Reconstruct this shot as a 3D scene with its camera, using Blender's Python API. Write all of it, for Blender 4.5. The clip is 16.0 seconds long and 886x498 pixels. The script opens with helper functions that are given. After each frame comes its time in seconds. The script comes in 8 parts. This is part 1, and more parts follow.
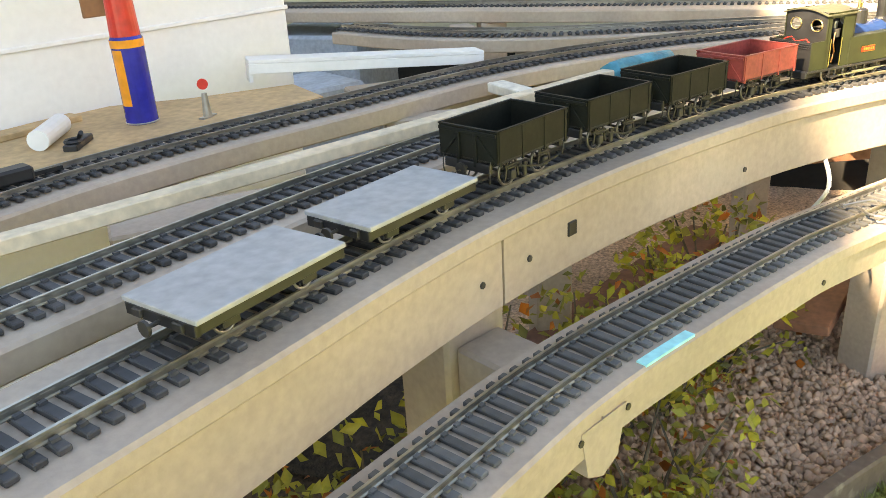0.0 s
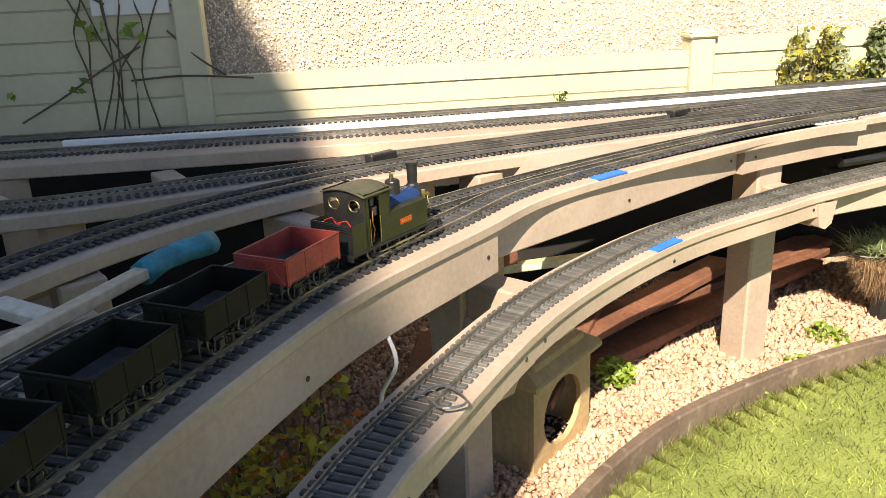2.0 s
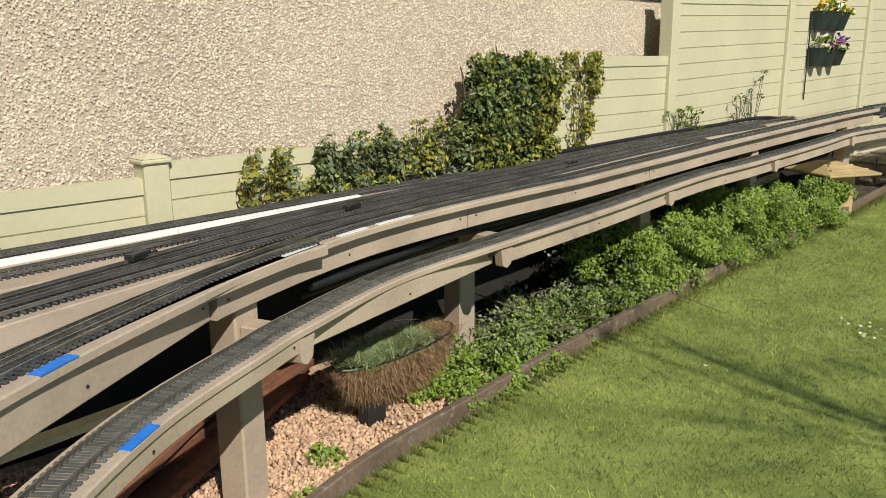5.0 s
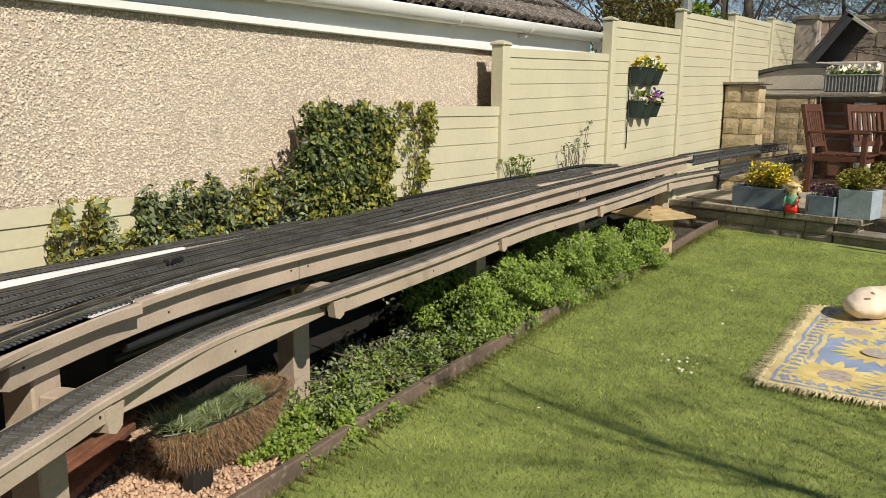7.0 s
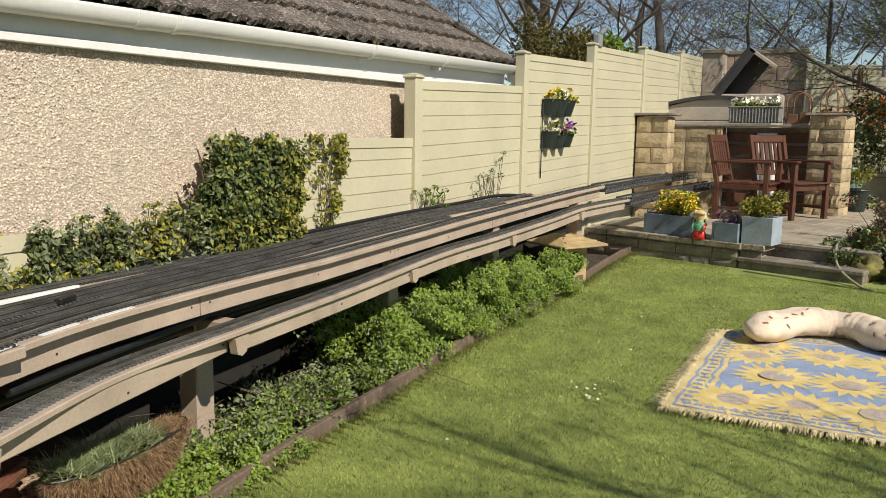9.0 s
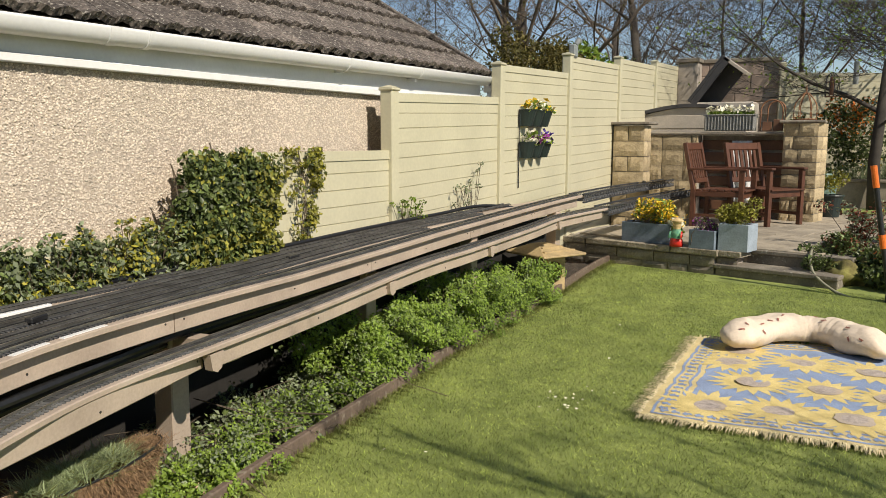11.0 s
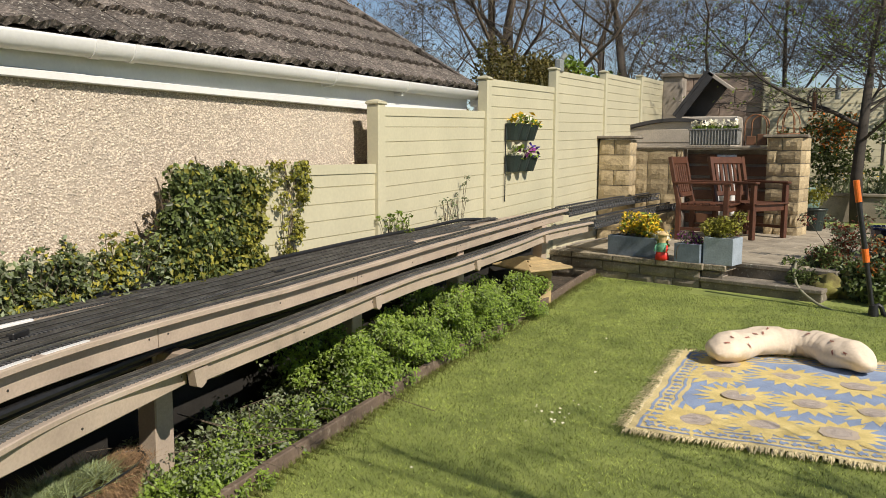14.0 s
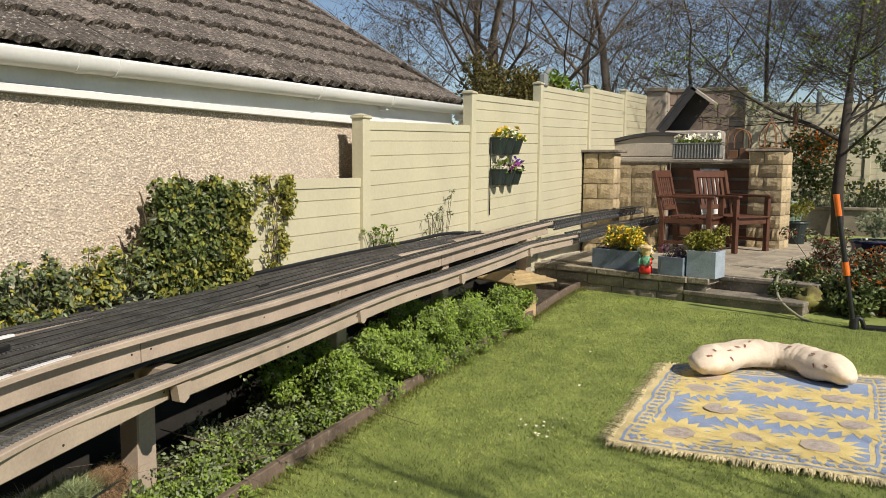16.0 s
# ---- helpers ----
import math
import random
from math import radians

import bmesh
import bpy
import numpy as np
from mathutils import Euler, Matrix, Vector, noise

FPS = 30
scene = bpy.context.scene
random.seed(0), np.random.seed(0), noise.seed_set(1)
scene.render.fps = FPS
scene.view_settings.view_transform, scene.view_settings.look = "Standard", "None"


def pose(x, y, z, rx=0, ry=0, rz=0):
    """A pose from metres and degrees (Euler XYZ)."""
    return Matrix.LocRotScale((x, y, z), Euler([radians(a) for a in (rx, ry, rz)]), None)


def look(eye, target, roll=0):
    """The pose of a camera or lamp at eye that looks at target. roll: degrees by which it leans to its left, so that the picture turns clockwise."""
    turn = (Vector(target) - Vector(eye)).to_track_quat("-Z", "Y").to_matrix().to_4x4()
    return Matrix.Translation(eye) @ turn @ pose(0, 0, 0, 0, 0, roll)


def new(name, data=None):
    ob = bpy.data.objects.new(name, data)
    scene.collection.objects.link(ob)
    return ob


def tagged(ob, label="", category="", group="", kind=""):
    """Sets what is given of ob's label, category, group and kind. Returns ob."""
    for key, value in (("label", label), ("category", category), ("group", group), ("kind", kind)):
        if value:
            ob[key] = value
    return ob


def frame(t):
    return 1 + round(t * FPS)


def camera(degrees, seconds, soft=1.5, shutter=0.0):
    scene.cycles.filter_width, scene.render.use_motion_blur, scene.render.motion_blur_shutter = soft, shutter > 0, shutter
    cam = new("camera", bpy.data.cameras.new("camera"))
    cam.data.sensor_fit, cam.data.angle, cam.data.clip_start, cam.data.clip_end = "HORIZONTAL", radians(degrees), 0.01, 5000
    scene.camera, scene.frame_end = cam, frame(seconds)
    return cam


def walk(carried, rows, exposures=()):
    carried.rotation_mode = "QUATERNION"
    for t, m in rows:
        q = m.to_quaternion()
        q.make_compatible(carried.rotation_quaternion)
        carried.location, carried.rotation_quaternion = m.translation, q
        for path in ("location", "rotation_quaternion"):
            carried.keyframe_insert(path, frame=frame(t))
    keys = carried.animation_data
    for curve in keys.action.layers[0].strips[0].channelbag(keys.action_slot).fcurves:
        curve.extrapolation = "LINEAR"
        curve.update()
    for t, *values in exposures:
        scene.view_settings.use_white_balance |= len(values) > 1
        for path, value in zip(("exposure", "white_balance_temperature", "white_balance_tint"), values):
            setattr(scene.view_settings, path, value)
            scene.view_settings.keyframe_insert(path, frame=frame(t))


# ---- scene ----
cam = camera(58.0, 16.0, soft=0.5)
PATH = [
    (0, (3.397, -5.302, 1.126), (1.701, -6.003, 0.332), -3.4),
    (0.5, (3.353, -5.337, 1.166), (1.551, -5.751, 0.405), -3.4),
    (1, (3.311, -5.341, 1.198), (1.462, -5.519, 0.457), -2.7),
    (1.5, (3.256, -5.313, 1.225), (1.39, -5.256, 0.505), -2.1),
    (2, (3.13, -5.251, 1.255), (1.256, -4.995, 0.605), -2.3),
    (2.5, (3.014, -5.208, 1.287), (1.171, -4.722, 0.682), -2.2),
    (3, (2.931, -5.165, 1.319), (1.181, -4.382, 0.752), -1.4),
    (3.5, (2.886, -5.159, 1.343), (1.232, -4.158, 0.831), -0.5),
    (4, (2.87, -5.133, 1.343), (1.309, -3.986, 0.846), -0.5),
    (4.5, (2.877, -5.107, 1.349), (1.415, -3.834, 0.859), -0.5),
    (7, (2.921, -5.01, 1.378), (1.814, -3.384, 1.016), 0.6),
    (7.5, (2.962, -4.996, 1.388), (1.927, -3.32, 1.046), 1.2),
    (8, (3.001, -4.987, 1.405), (2.005, -3.282, 1.091), 1.2),
    (8.5, (3.009, -4.974, 1.405), (2.033, -3.254, 1.102), 1.0),
    (9, (3.016, -4.971, 1.414), (2.053, -3.243, 1.118), 0.8),
    (11.5, (3.046, -4.959, 1.426), (2.127, -3.203, 1.158), 0.1),
    (12, (3.046, -4.957, 1.428), (2.131, -3.198, 1.162), 0.1),
    (12.5, (3.049, -4.954, 1.431), (2.132, -3.194, 1.176), 0.1),
    (13, (3.042, -4.964, 1.43), (2.133, -3.199, 1.185), 0.2),
    (13.5, (3.044, -4.965, 1.433), (2.139, -3.197, 1.198), 0.2),
    (14, (3.045, -4.957, 1.432), (2.147, -3.187, 1.193), 0.3),
    (14.5, (3.044, -4.949, 1.429), (2.155, -3.173, 1.191), 0.5),
    (15, (3.051, -4.951, 1.437), (2.169, -3.171, 1.209), 0.4),
    (15.5, (3.054, -4.958, 1.442), (2.178, -3.173, 1.228), 0.3),
    (16, (3.061, -4.966, 1.443), (2.192, -3.177, 1.235), 0.4),
]
walk(cam, [(t, look(e, g, r)) for t, e, g, r in PATH],
     exposures=[(0.0, 3.05, 10800, 12), (0.5, 2.72, 10800, 13), (1.0, 2.36, 10500, 14), (1.5, 1.85, 9700, 14), (2.0, 1.15, 7800, 13), (2.5, 0.6, 7100, 8), (3.0, 0.2, 6900, 5), (3.5, 0.08, 6900, 4), (4.5, 0.08, 6900, 4), (7.0, 0.08, 7000, 9), (16.0, 0.08, 7000, 11)])

# ---- world and sun ----
SUN = Vector((1.1, -0.42, 1.0)).normalized()
world = bpy.data.worlds.new("world")
scene.world = world
world.use_nodes = True
_n = world.node_tree.nodes
_sky = _n.new("ShaderNodeTexSky")
_sky.sky_type = "NISHITA"
_sky.sun_disc = False
_sky.sun_elevation = math.asin(SUN.z)
_sky.sun_rotation = math.atan2(SUN.x, SUN.y)
_sky.air_density, _sky.dust_density, _sky.ozone_density = 1.0, 0.0, 2.0
_sky.altitude = 1200
_bg = _n["Background"]
_bg.inputs["Strength"].default_value = 0.09
world.node_tree.links.new(_sky.outputs["Color"], _bg.inputs["Color"])
sun = new("sun", bpy.data.lights.new("sun", "SUN"))
sun.data.energy, sun.data.angle, sun.data.color = 4.9, radians(0.53), (1.0, 0.95, 0.86)
sun.matrix_world = look(SUN * 20, (0, 0, 0))


# ---- materials ----
def mat(name, base, rough=0.7, metal=0.0, vary=0.25, scale=6.0, fine=0.15, fine_scale=60.0, bump=0.2, bump_scale=80.0,
        bump_dist=0.002, tint=None, rand=0.0, island=0.0, coords="Object", spec=0.5, leaf=0.0):
    """A surface with broad stains, fine grain and relief; rand or island vary it from piece to piece."""
    m = bpy.data.materials.new(name)
    m.use_nodes = True
    nt = m.node_tree
    nd, ln = nt.nodes, nt.links
    b = nd["Principled BSDF"]
    b.inputs["Roughness"].default_value = rough
    b.inputs["Metallic"].default_value = metal
    b.inputs["Specular IOR Level"].default_value = spec
    tc = nd.new("ShaderNodeTexCoord")
    geo = nd.new("ShaderNodeNewGeometry")
    vec = tc.outputs["Object"] if coords == "Object" else geo.outputs["Position"]
    n1 = nd.new("ShaderNodeTexNoise")
    n1.inputs["Scale"].default_value, n1.inputs["Detail"].default_value = scale, 5
    ln.new(vec, n1.inputs["Vector"])
    n2 = nd.new("ShaderNodeTexNoise")
    n2.inputs["Scale"].default_value, n2.inputs["Detail"].default_value = fine_scale, 3
    ln.new(vec, n2.inputs["Vector"])

    def ramp(fac, amount):
        r = nd.new("ShaderNodeMapRange")
        r.inputs[1].default_value, r.inputs[2].default_value = 0.3, 0.7
        r.inputs[3].default_value, r.inputs[4].default_value = 1 - amount, 1 + amount
        ln.new(fac, r.inputs[0])
        return r.outputs[0]

    def times(a, c):
        x = nd.new("ShaderNodeMath")
        x.operation = "MULTIPLY"
        ln.new(a, x.inputs[0]), ln.new(c, x.inputs[1])
        return x.outputs[0]
    k = times(ramp(n1.outputs["Fac"], vary), ramp(n2.outputs["Fac"], fine))
    if rand or island:
        src = nd.new("ShaderNodeObjectInfo").outputs["Random"] if rand else geo.outputs["Random Per Island"]
        r = nd.new("ShaderNodeMapRange")
        r.inputs[3].default_value, r.inputs[4].default_value = 1 - (rand or island), 1 + (rand or island)
        ln.new(src, r.inputs[0])
        k = times(k, r.outputs[0])
    mx = nd.new("ShaderNodeMix")
    mx.data_type = "RGBA"
    mx.inputs[6].default_value = (*base, 1)
    mx.inputs[7].default_value = (*(tint or base), 1)
    ln.new(n1.outputs["Fac"], mx.inputs[0])
    vm = nd.new("ShaderNodeVectorMath")
    vm.operation = "SCALE"
    ln.new(mx.outputs[2], vm.inputs[0]), ln.new(k, vm.inputs["Scale"])
    ln.new(vm.outputs[0], b.inputs["Base Color"])
    if bump:
        n3 = nd.new("ShaderNodeTexNoise")
        n3.inputs["Scale"].default_value, n3.inputs["Detail"].default_value = bump_scale, 4
        ln.new(vec, n3.inputs["Vector"])
        bp = nd.new("ShaderNodeBump")
        bp.inputs["Strength"].default_value, bp.inputs["Distance"].default_value = bump, bump_dist
        ln.new(n3.outputs["Fac"], bp.inputs["Height"])
        ln.new(bp.outputs[0], b.inputs["Normal"])
    if leaf:
        tr = nd.new("ShaderNodeBsdfTranslucent")
        ln.new(vm.outputs[0], tr.inputs["Color"])
        sh = nd.new("ShaderNodeMixShader")
        sh.inputs[0].default_value = leaf
        ln.new(b.outputs[0], sh.inputs[1]), ln.new(tr.outputs[0], sh.inputs[2])
        ln.new(sh.outputs[0], nd["Material Output"].inputs["Surface"])
    return m


M = {}
M["deck"] = mat("recycled_plastic_board", (0.40, 0.315, 0.25), 0.6, vary=0.14, scale=3, fine=0.08, fine_scale=90, bump=0.2, bump_scale=120, tint=(0.43, 0.35, 0.28))
M["rail"] = mat("bright_rail_metal", (0.44, 0.42, 0.37), 0.33, 0.95, vary=0.3, scale=9, bump=0)
M["rail_dull"] = mat("weathered_rail_metal", (0.30, 0.285, 0.26), 0.4, 0.85, vary=0.3, scale=9, bump=0)
# brightness by distance put into sleeper colours: near pieces paler, far runs darker
M["sleeper_pale"] = mat("near_pale_sleeper", (0.10, 0.10, 0.097), 0.7, vary=0.3, scale=12, rand=0.25)
M["sleeper_low"] = mat("weathered_grey_sleepers", (0.055, 0.055, 0.054), 0.7, vary=0.3, scale=12, island=0.3)
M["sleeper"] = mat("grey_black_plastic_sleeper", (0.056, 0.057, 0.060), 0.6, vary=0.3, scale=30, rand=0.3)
M["sleeper_far"] = mat("far_darkened_plastic_sleepers", (0.014, 0.0145, 0.016), 0.6, vary=0.3, scale=8, island=0.3)
M["fence"] = mat("cream_green_fence", (0.54, 0.505, 0.36), 0.5, vary=0.06, scale=2, fine=0.04, fine_scale=40, bump=0.1, bump_scale=60)
M["white"] = mat("white_plastic", (0.74, 0.74, 0.73), 0.35, vary=0.06, scale=3, fine=0.03, bump=0.05)
M["lawn"] = mat("lawn_soil", (0.14, 0.195, 0.04), 0.9, vary=0.22, scale=3.5, fine=0.3, fine_scale=150, bump=0.6, bump_scale=200, tint=(0.27, 0.30, 0.085), coords="P")
M["soil"] = mat("garden_soil", (0.09, 0.06, 0.04), 0.95, vary=0.4, scale=5, fine=0.4, fine_scale=70, bump=0.8, bump_scale=40, bump_dist=0.02)
M["edging"] = mat("brown_edging_board", (0.14, 0.10, 0.075), 0.75, vary=0.3, scale=5, bump=0.3)
M["dash"] = mat("pebble_dash", (0.56, 0.46, 0.37), 0.85, vary=0.12, scale=1.5, fine=0.3, fine_scale=70, bump=1.0, bump_scale=75, bump_dist=0.012)
M["tile"] = mat("roof_tile", (0.118, 0.098, 0.084), 0.9, vary=0.35, scale=7, fine=0.65, fine_scale=55, bump=1.0, bump_scale=45, bump_dist=0.01, rand=0.3)
M["patio"] = mat("patio_slab", (0.34, 0.29, 0.22), 0.85, vary=0.25, scale=3, rand=0.15, bump=0.3, bump_scale=30, bump_dist=0.004)
M["stone"] = mat("split_face_stone", (0.42, 0.33, 0.20), 0.9, vary=0.2, scale=8, rand=0.25, bump=0.8, bump_scale=25, bump_dist=0.012)
M["slab"] = mat("coping_slab", (0.22, 0.19, 0.15), 0.9, vary=0.3, scale=6, rand=0.15, bump=0.4)


# ---- small builders ----
def mesh_ob(name, bm, material, parent=None, label="", smooth=False):
    me = bpy.data.meshes.new(name)
    bm.normal_update()
    if smooth:
        for f in bm.faces:
            f.smooth = True
    bm.to_mesh(me)
    bm.free()
    for m in (material if isinstance(material, (list, tuple)) else [material]):
        me.materials.append(M[m] if isinstance(m, str) else m)
    ob = new(name, me)
    if parent is not None:
        ob.parent = parent
    if label:
        ob["label"] = label
    return ob


def part(name, bm, material, parent, label="", smooth=False):
    return mesh_ob(name, bm, material, parent, label, smooth)


def shared(name, data, parent, m):
    """Another object on the same mesh."""
    ob = new(name, data)
    ob.parent = parent
    ob.matrix_local = m
    return ob


def empty(name, m=None):
    ob = new(name)
    ob.empty_display_size = 0.05
    if m is not None:
        ob.matrix_world = m
    return ob


def box(bm, x0, x1, y0, y1, z0, z1, bevel=0.0, m=None, seg=1):
    r = bmesh.ops.create_cube(bm, size=1.0, matrix=Matrix.Translation(((x0 + x1) / 2, (y0 + y1) / 2, (z0 + z1) / 2)) @ Matrix.Diagonal((x1 - x0, y1 - y0, z1 - z0, 1)))
    vs = r["verts"]
    if bevel:
        es = list({e for v in vs for e in v.link_edges})
        out = bmesh.ops.bevel(bm, geom=es, offset=bevel, segments=seg, affect="EDGES", profile=0.5)
        vs = out["verts"]
        vs = list({v for f in out["faces"] for v in f.verts} | set(vs))
    if m is not None:
        bmesh.ops.transform(bm, matrix=m, verts=[v for v in vs if v.is_valid])
    return vs


def cyl(bm, p, q, r0, r1=None, n=12, cap=True):
    p, q = Vector(p), Vector(q)
    d = q - p
    m = Matrix.Translation((p + q) / 2) @ d.to_track_quat("Z", "Y").to_matrix().to_4x4()
    return bmesh.ops.create_cone(bm, cap_ends=cap, segments=n, radius1=r0, radius2=r0 if r1 is None else r1, depth=d.length, matrix=m)["verts"]


def spline(pts, step=0.03):
    """Evenly spaced points on a Catmull-Rom curve through pts (2D or 3D)."""
    P = [Vector(p) for p in pts]
    P = [2 * P[0] - P[1]] + P + [2 * P[-1] - P[-2]]
    out = []
    for i in range(1, len(P) - 2):
        n = max(2, int((P[i + 1] - P[i]).length / 0.01))
        for j in range(n):
            t = j / n
            out.append(0.5 * ((2 * P[i]) + (P[i + 1] - P[i - 1]) * t + (2 * P[i - 1] - 5 * P[i] + 4 * P[i + 1] - P[i + 2]) * t * t
                              + (-P[i - 1] + 3 * P[i] - 3 * P[i + 1] + P[i + 2]) * t ** 3))
    out.append(P[-2])
    res, acc = [out[0]], 0.0
    for a, b in zip(out, out[1:]):
        acc += (b - a).length
        if acc >= step:
            res.append(b)
            acc = 0.0
    return res


def normals(c):
    """Unit normals to the left of a plan curve."""
    out = []
    for i in range(len(c)):
        d = c[min(i + 1, len(c) - 1)] - c[max(i - 1, 0)]
        d = Vector((d.x, d.y)).normalized()
        out.append(Vector((-d.y, d.x)))
    return out


def sweep(bm, c, profile, z=None, close=True):
    """Sweeps a profile of (offset to the left, height) along a plan curve; z: height at each point."""
    ns = normals(c)
    rings = []
    for i, (p, n) in enumerate(zip(c, ns)):
        h = z[i] if z is not None else (p.z if len(p) > 2 else 0.0)
        rings.append([bm.verts.new((p.x + n.x * o, p.y + n.y * o, h + v)) for o, v in profile])
    k = len(profile)
    for a, b in zip(rings, rings[1:]):
        for j in range(k if close else k - 1):
            bm.faces.new((a[j], a[(j + 1) % k], b[(j + 1) % k], b[j]))
    if close:
        bm.faces.new(rings[0])
        bm.faces.new(list(reversed(rings[-1])))
    return rings


def offset(c, o):
    return [Vector((p.x + n.x * o, p.y + n.y * o, *(p[2:]))) for p, n in zip(c, normals(c))]


# ---- plan ----
ZU = 0.78


def zu(y):
    """The height of the upper deck, which climbs gently towards the bridge."""
    return ZU + float(np.interp(y, [-1.9, -1.2, -0.4, 0.3, 1.5, 2.25, 2.9], [0.0, 0.018, 0.036, 0.045, 0.068, 0.081, 0.09]))


GAUGE = 0.054
# front top edge of the upper deck, from behind the camera into the distance (its left is the house side)
UPPER = spline([(3.75, -5.86), (3.4, -5.785), (3.1, -5.712), (2.92, -5.665), (2.73, -5.618), (2.55, -5.56), (2.34, -5.47), (2.1, -5.335), (1.91, -5.205), (1.65, -4.96),
                (1.47, -4.79), (1.3, -4.53), (1.12, -4.2), (0.98, -3.92), (0.8, -3.38), (0.715, -2.8), (0.665, -2.0), (0.62, -0.8), (0.56, 0.2), (0.52, 1.4), (0.50, 2.25), (0.50, 2.9)], 0.02)
LOWER = spline([(3.7, -5.72, 0.63), (3.3, -5.63, 0.63), (2.81, -5.475, 0.63), (2.65, -5.415, 0.63), (2.51, -5.345, 0.63), (2.29, -5.225, 0.63), (2.14, -5.13, 0.63), (1.74, -4.825, 0.63), (1.42, -4.445, 0.63),
                (1.21, -4.04, 0.63), (1.12, -3.84, 0.63), (0.94, -3.33, 0.63), (0.855, -2.7, 0.63), (0.79, -1.87, 0.643), (0.73, -0.83, 0.682), (0.705, 0.0, 0.69), (0.67, 1.145, 0.712), (0.655, 1.83, 0.735), (0.69, 2.4, 0.74), (0.735, 3.0, 0.74)], 0.02)
M["mortar"] = mat("dash_mortar", (0.41, 0.345, 0.28), 0.9, vary=0.12, scale=1.5, fine=0.3, fine_scale=90, bump=0.6, bump_scale=90, bump_dist=0.006)
M["pebble"] = mat("dash_pebble", (0.575, 0.51, 0.42), 0.8, vary=0.06, scale=1.2, fine=0.1, island=0.30, bump=0, tint=(0.585, 0.495, 0.415))
M["tile_rest"] = mat("roof_tile_far", (0.12, 0.105, 0.095), 0.9, vary=0.3, scale=4, fine=0.4, fine_scale=60, bump=0.5, bump_scale=50)
M["mortar_grey"] = mat("grey_mortar", (0.33, 0.29, 0.25), 0.9)
M["block"] = mat("concrete_block", (0.36, 0.28, 0.23), 0.9, vary=0.15, rand=0.12, bump=0.4)
M["dark_metal"] = mat("dark_metal", (0.08, 0.075, 0.07), 0.5, 0.7, bump=0)
M["black"] = mat("black_paint", (0.016, 0.016, 0.017), 0.42, vary=0.3, scale=40, bump=0.05)
M["green_paint"] = mat("olive_green_paint", (0.021, 0.025, 0.010), 0.42, vary=0.2, scale=20, bump=0.05)
M["red_wagon"] = mat("red_oxide_wagon", (0.34, 0.055, 0.045), 0.55, vary=0.2, scale=25, fine=0.15, fine_scale=200, bump=0.1)
M["dark_wagon"] = mat("dark_green_wagon", (0.010, 0.0115, 0.0085), 0.6, vary=0.25, scale=25, fine=0.2, fine_scale=200, bump=0.1, spec=0.2)
M["wagon_floor"] = mat("dusty_wagon_floor", (0.05, 0.052, 0.055), 0.7, vary=0.3, scale=30, bump=0.1)
M["grey_flat"] = mat("pale_grey_wagon_deck", (0.36, 0.36, 0.355), 0.5, vary=0.06, scale=20, bump=0.05)
M["blue_boiler"] = mat("dark_blue_paint", (0.012, 0.035, 0.11), 0.25, vary=0.15, bump=0)
M["brass"] = mat("brass", (0.72, 0.55, 0.25), 0.3, 1.0, vary=0.1, bump=0)
M["steel"] = mat("dull_steel", (0.42, 0.41, 0.39), 0.35, 0.9, vary=0.2, bump=0)
M["wheel_rim"] = mat("worn_wheel_tyre", (0.20, 0.19, 0.17), 0.35, 0.8, vary=0.3, scale=60, bump=0)
M["turquoise"] = mat("turquoise_paint", (0.05, 0.36, 0.38), 0.4, vary=0.3, scale=40, bump=0.1, tint=(0.25, 0.42, 0.12))
M["straw"] = mat("straw_paint", (0.62, 0.45, 0.22), 0.6, vary=0.3, scale=40, bump=0.1)
M["red"] = mat("bright_red_plastic", (0.62, 0.03, 0.02), 0.35, vary=0.08, bump=0)
M["blue_can"] = mat("blue_can_paint", (0.012, 0.02, 0.28), 0.25, vary=0.08, bump=0)
M["yellow_can"] = mat("yellow_orange_label", (0.85, 0.30, 0.02), 0.35, vary=0.08, bump=0)
M["blue_tape"] = mat("bright_blue_tape", (0.02, 0.19, 0.72), 0.5, vary=0.08, bump=0.1)
M["cyan_tape"] = mat("pale_cyan_tape", (0.25, 0.72, 0.75), 0.5, vary=0.08, bump=0.1)
M["teal_cloth"] = mat("teal_rubber_sleeve", (0.015, 0.24, 0.32), 0.6, vary=0.25, scale=30, bump=0.6, bump_scale=60, bump_dist=0.006)
M["pale_wood"] = mat("bleached_pine", (0.62, 0.52, 0.38), 0.75, vary=0.15, scale=12, fine=0.15, bump=0.2)
M["ply"] = mat("plywood", (0.50, 0.33, 0.17), 0.7, vary=0.15, scale=8, bump=0.15)
M["clay_box"] = mat("tan_moulded_box", (0.42, 0.31, 0.16), 0.75, vary=0.18, scale=7, fine=0.12, bump=0.2)
M["brown_plank"] = mat("red_brown_decking", (0.20, 0.085, 0.05), 0.75, vary=0.3, scale=6, fine=0.2, bump=0.4, bump_scale=30, bump_dist=0.004)
M["coir"] = mat("brown_coir_fibre", (0.25, 0.155, 0.085), 0.95, vary=0.3, scale=30, island=0.5, bump=0.3)
M["gravel"] = mat("pink_gravel", (0.53, 0.335, 0.23), 0.85, vary=0.12, scale=4, island=0.30, fine=0.15, bump=0.2, tint=(0.56, 0.39, 0.28))
M["grass"] = mat("grass_blade", (0.19, 0.28, 0.048), 0.6, vary=0.3, scale=2.6, fine=0.45, fine_scale=22, island=0.75, bump=0, tint=(0.37, 0.39, 0.12), coords="P", leaf=0.4)
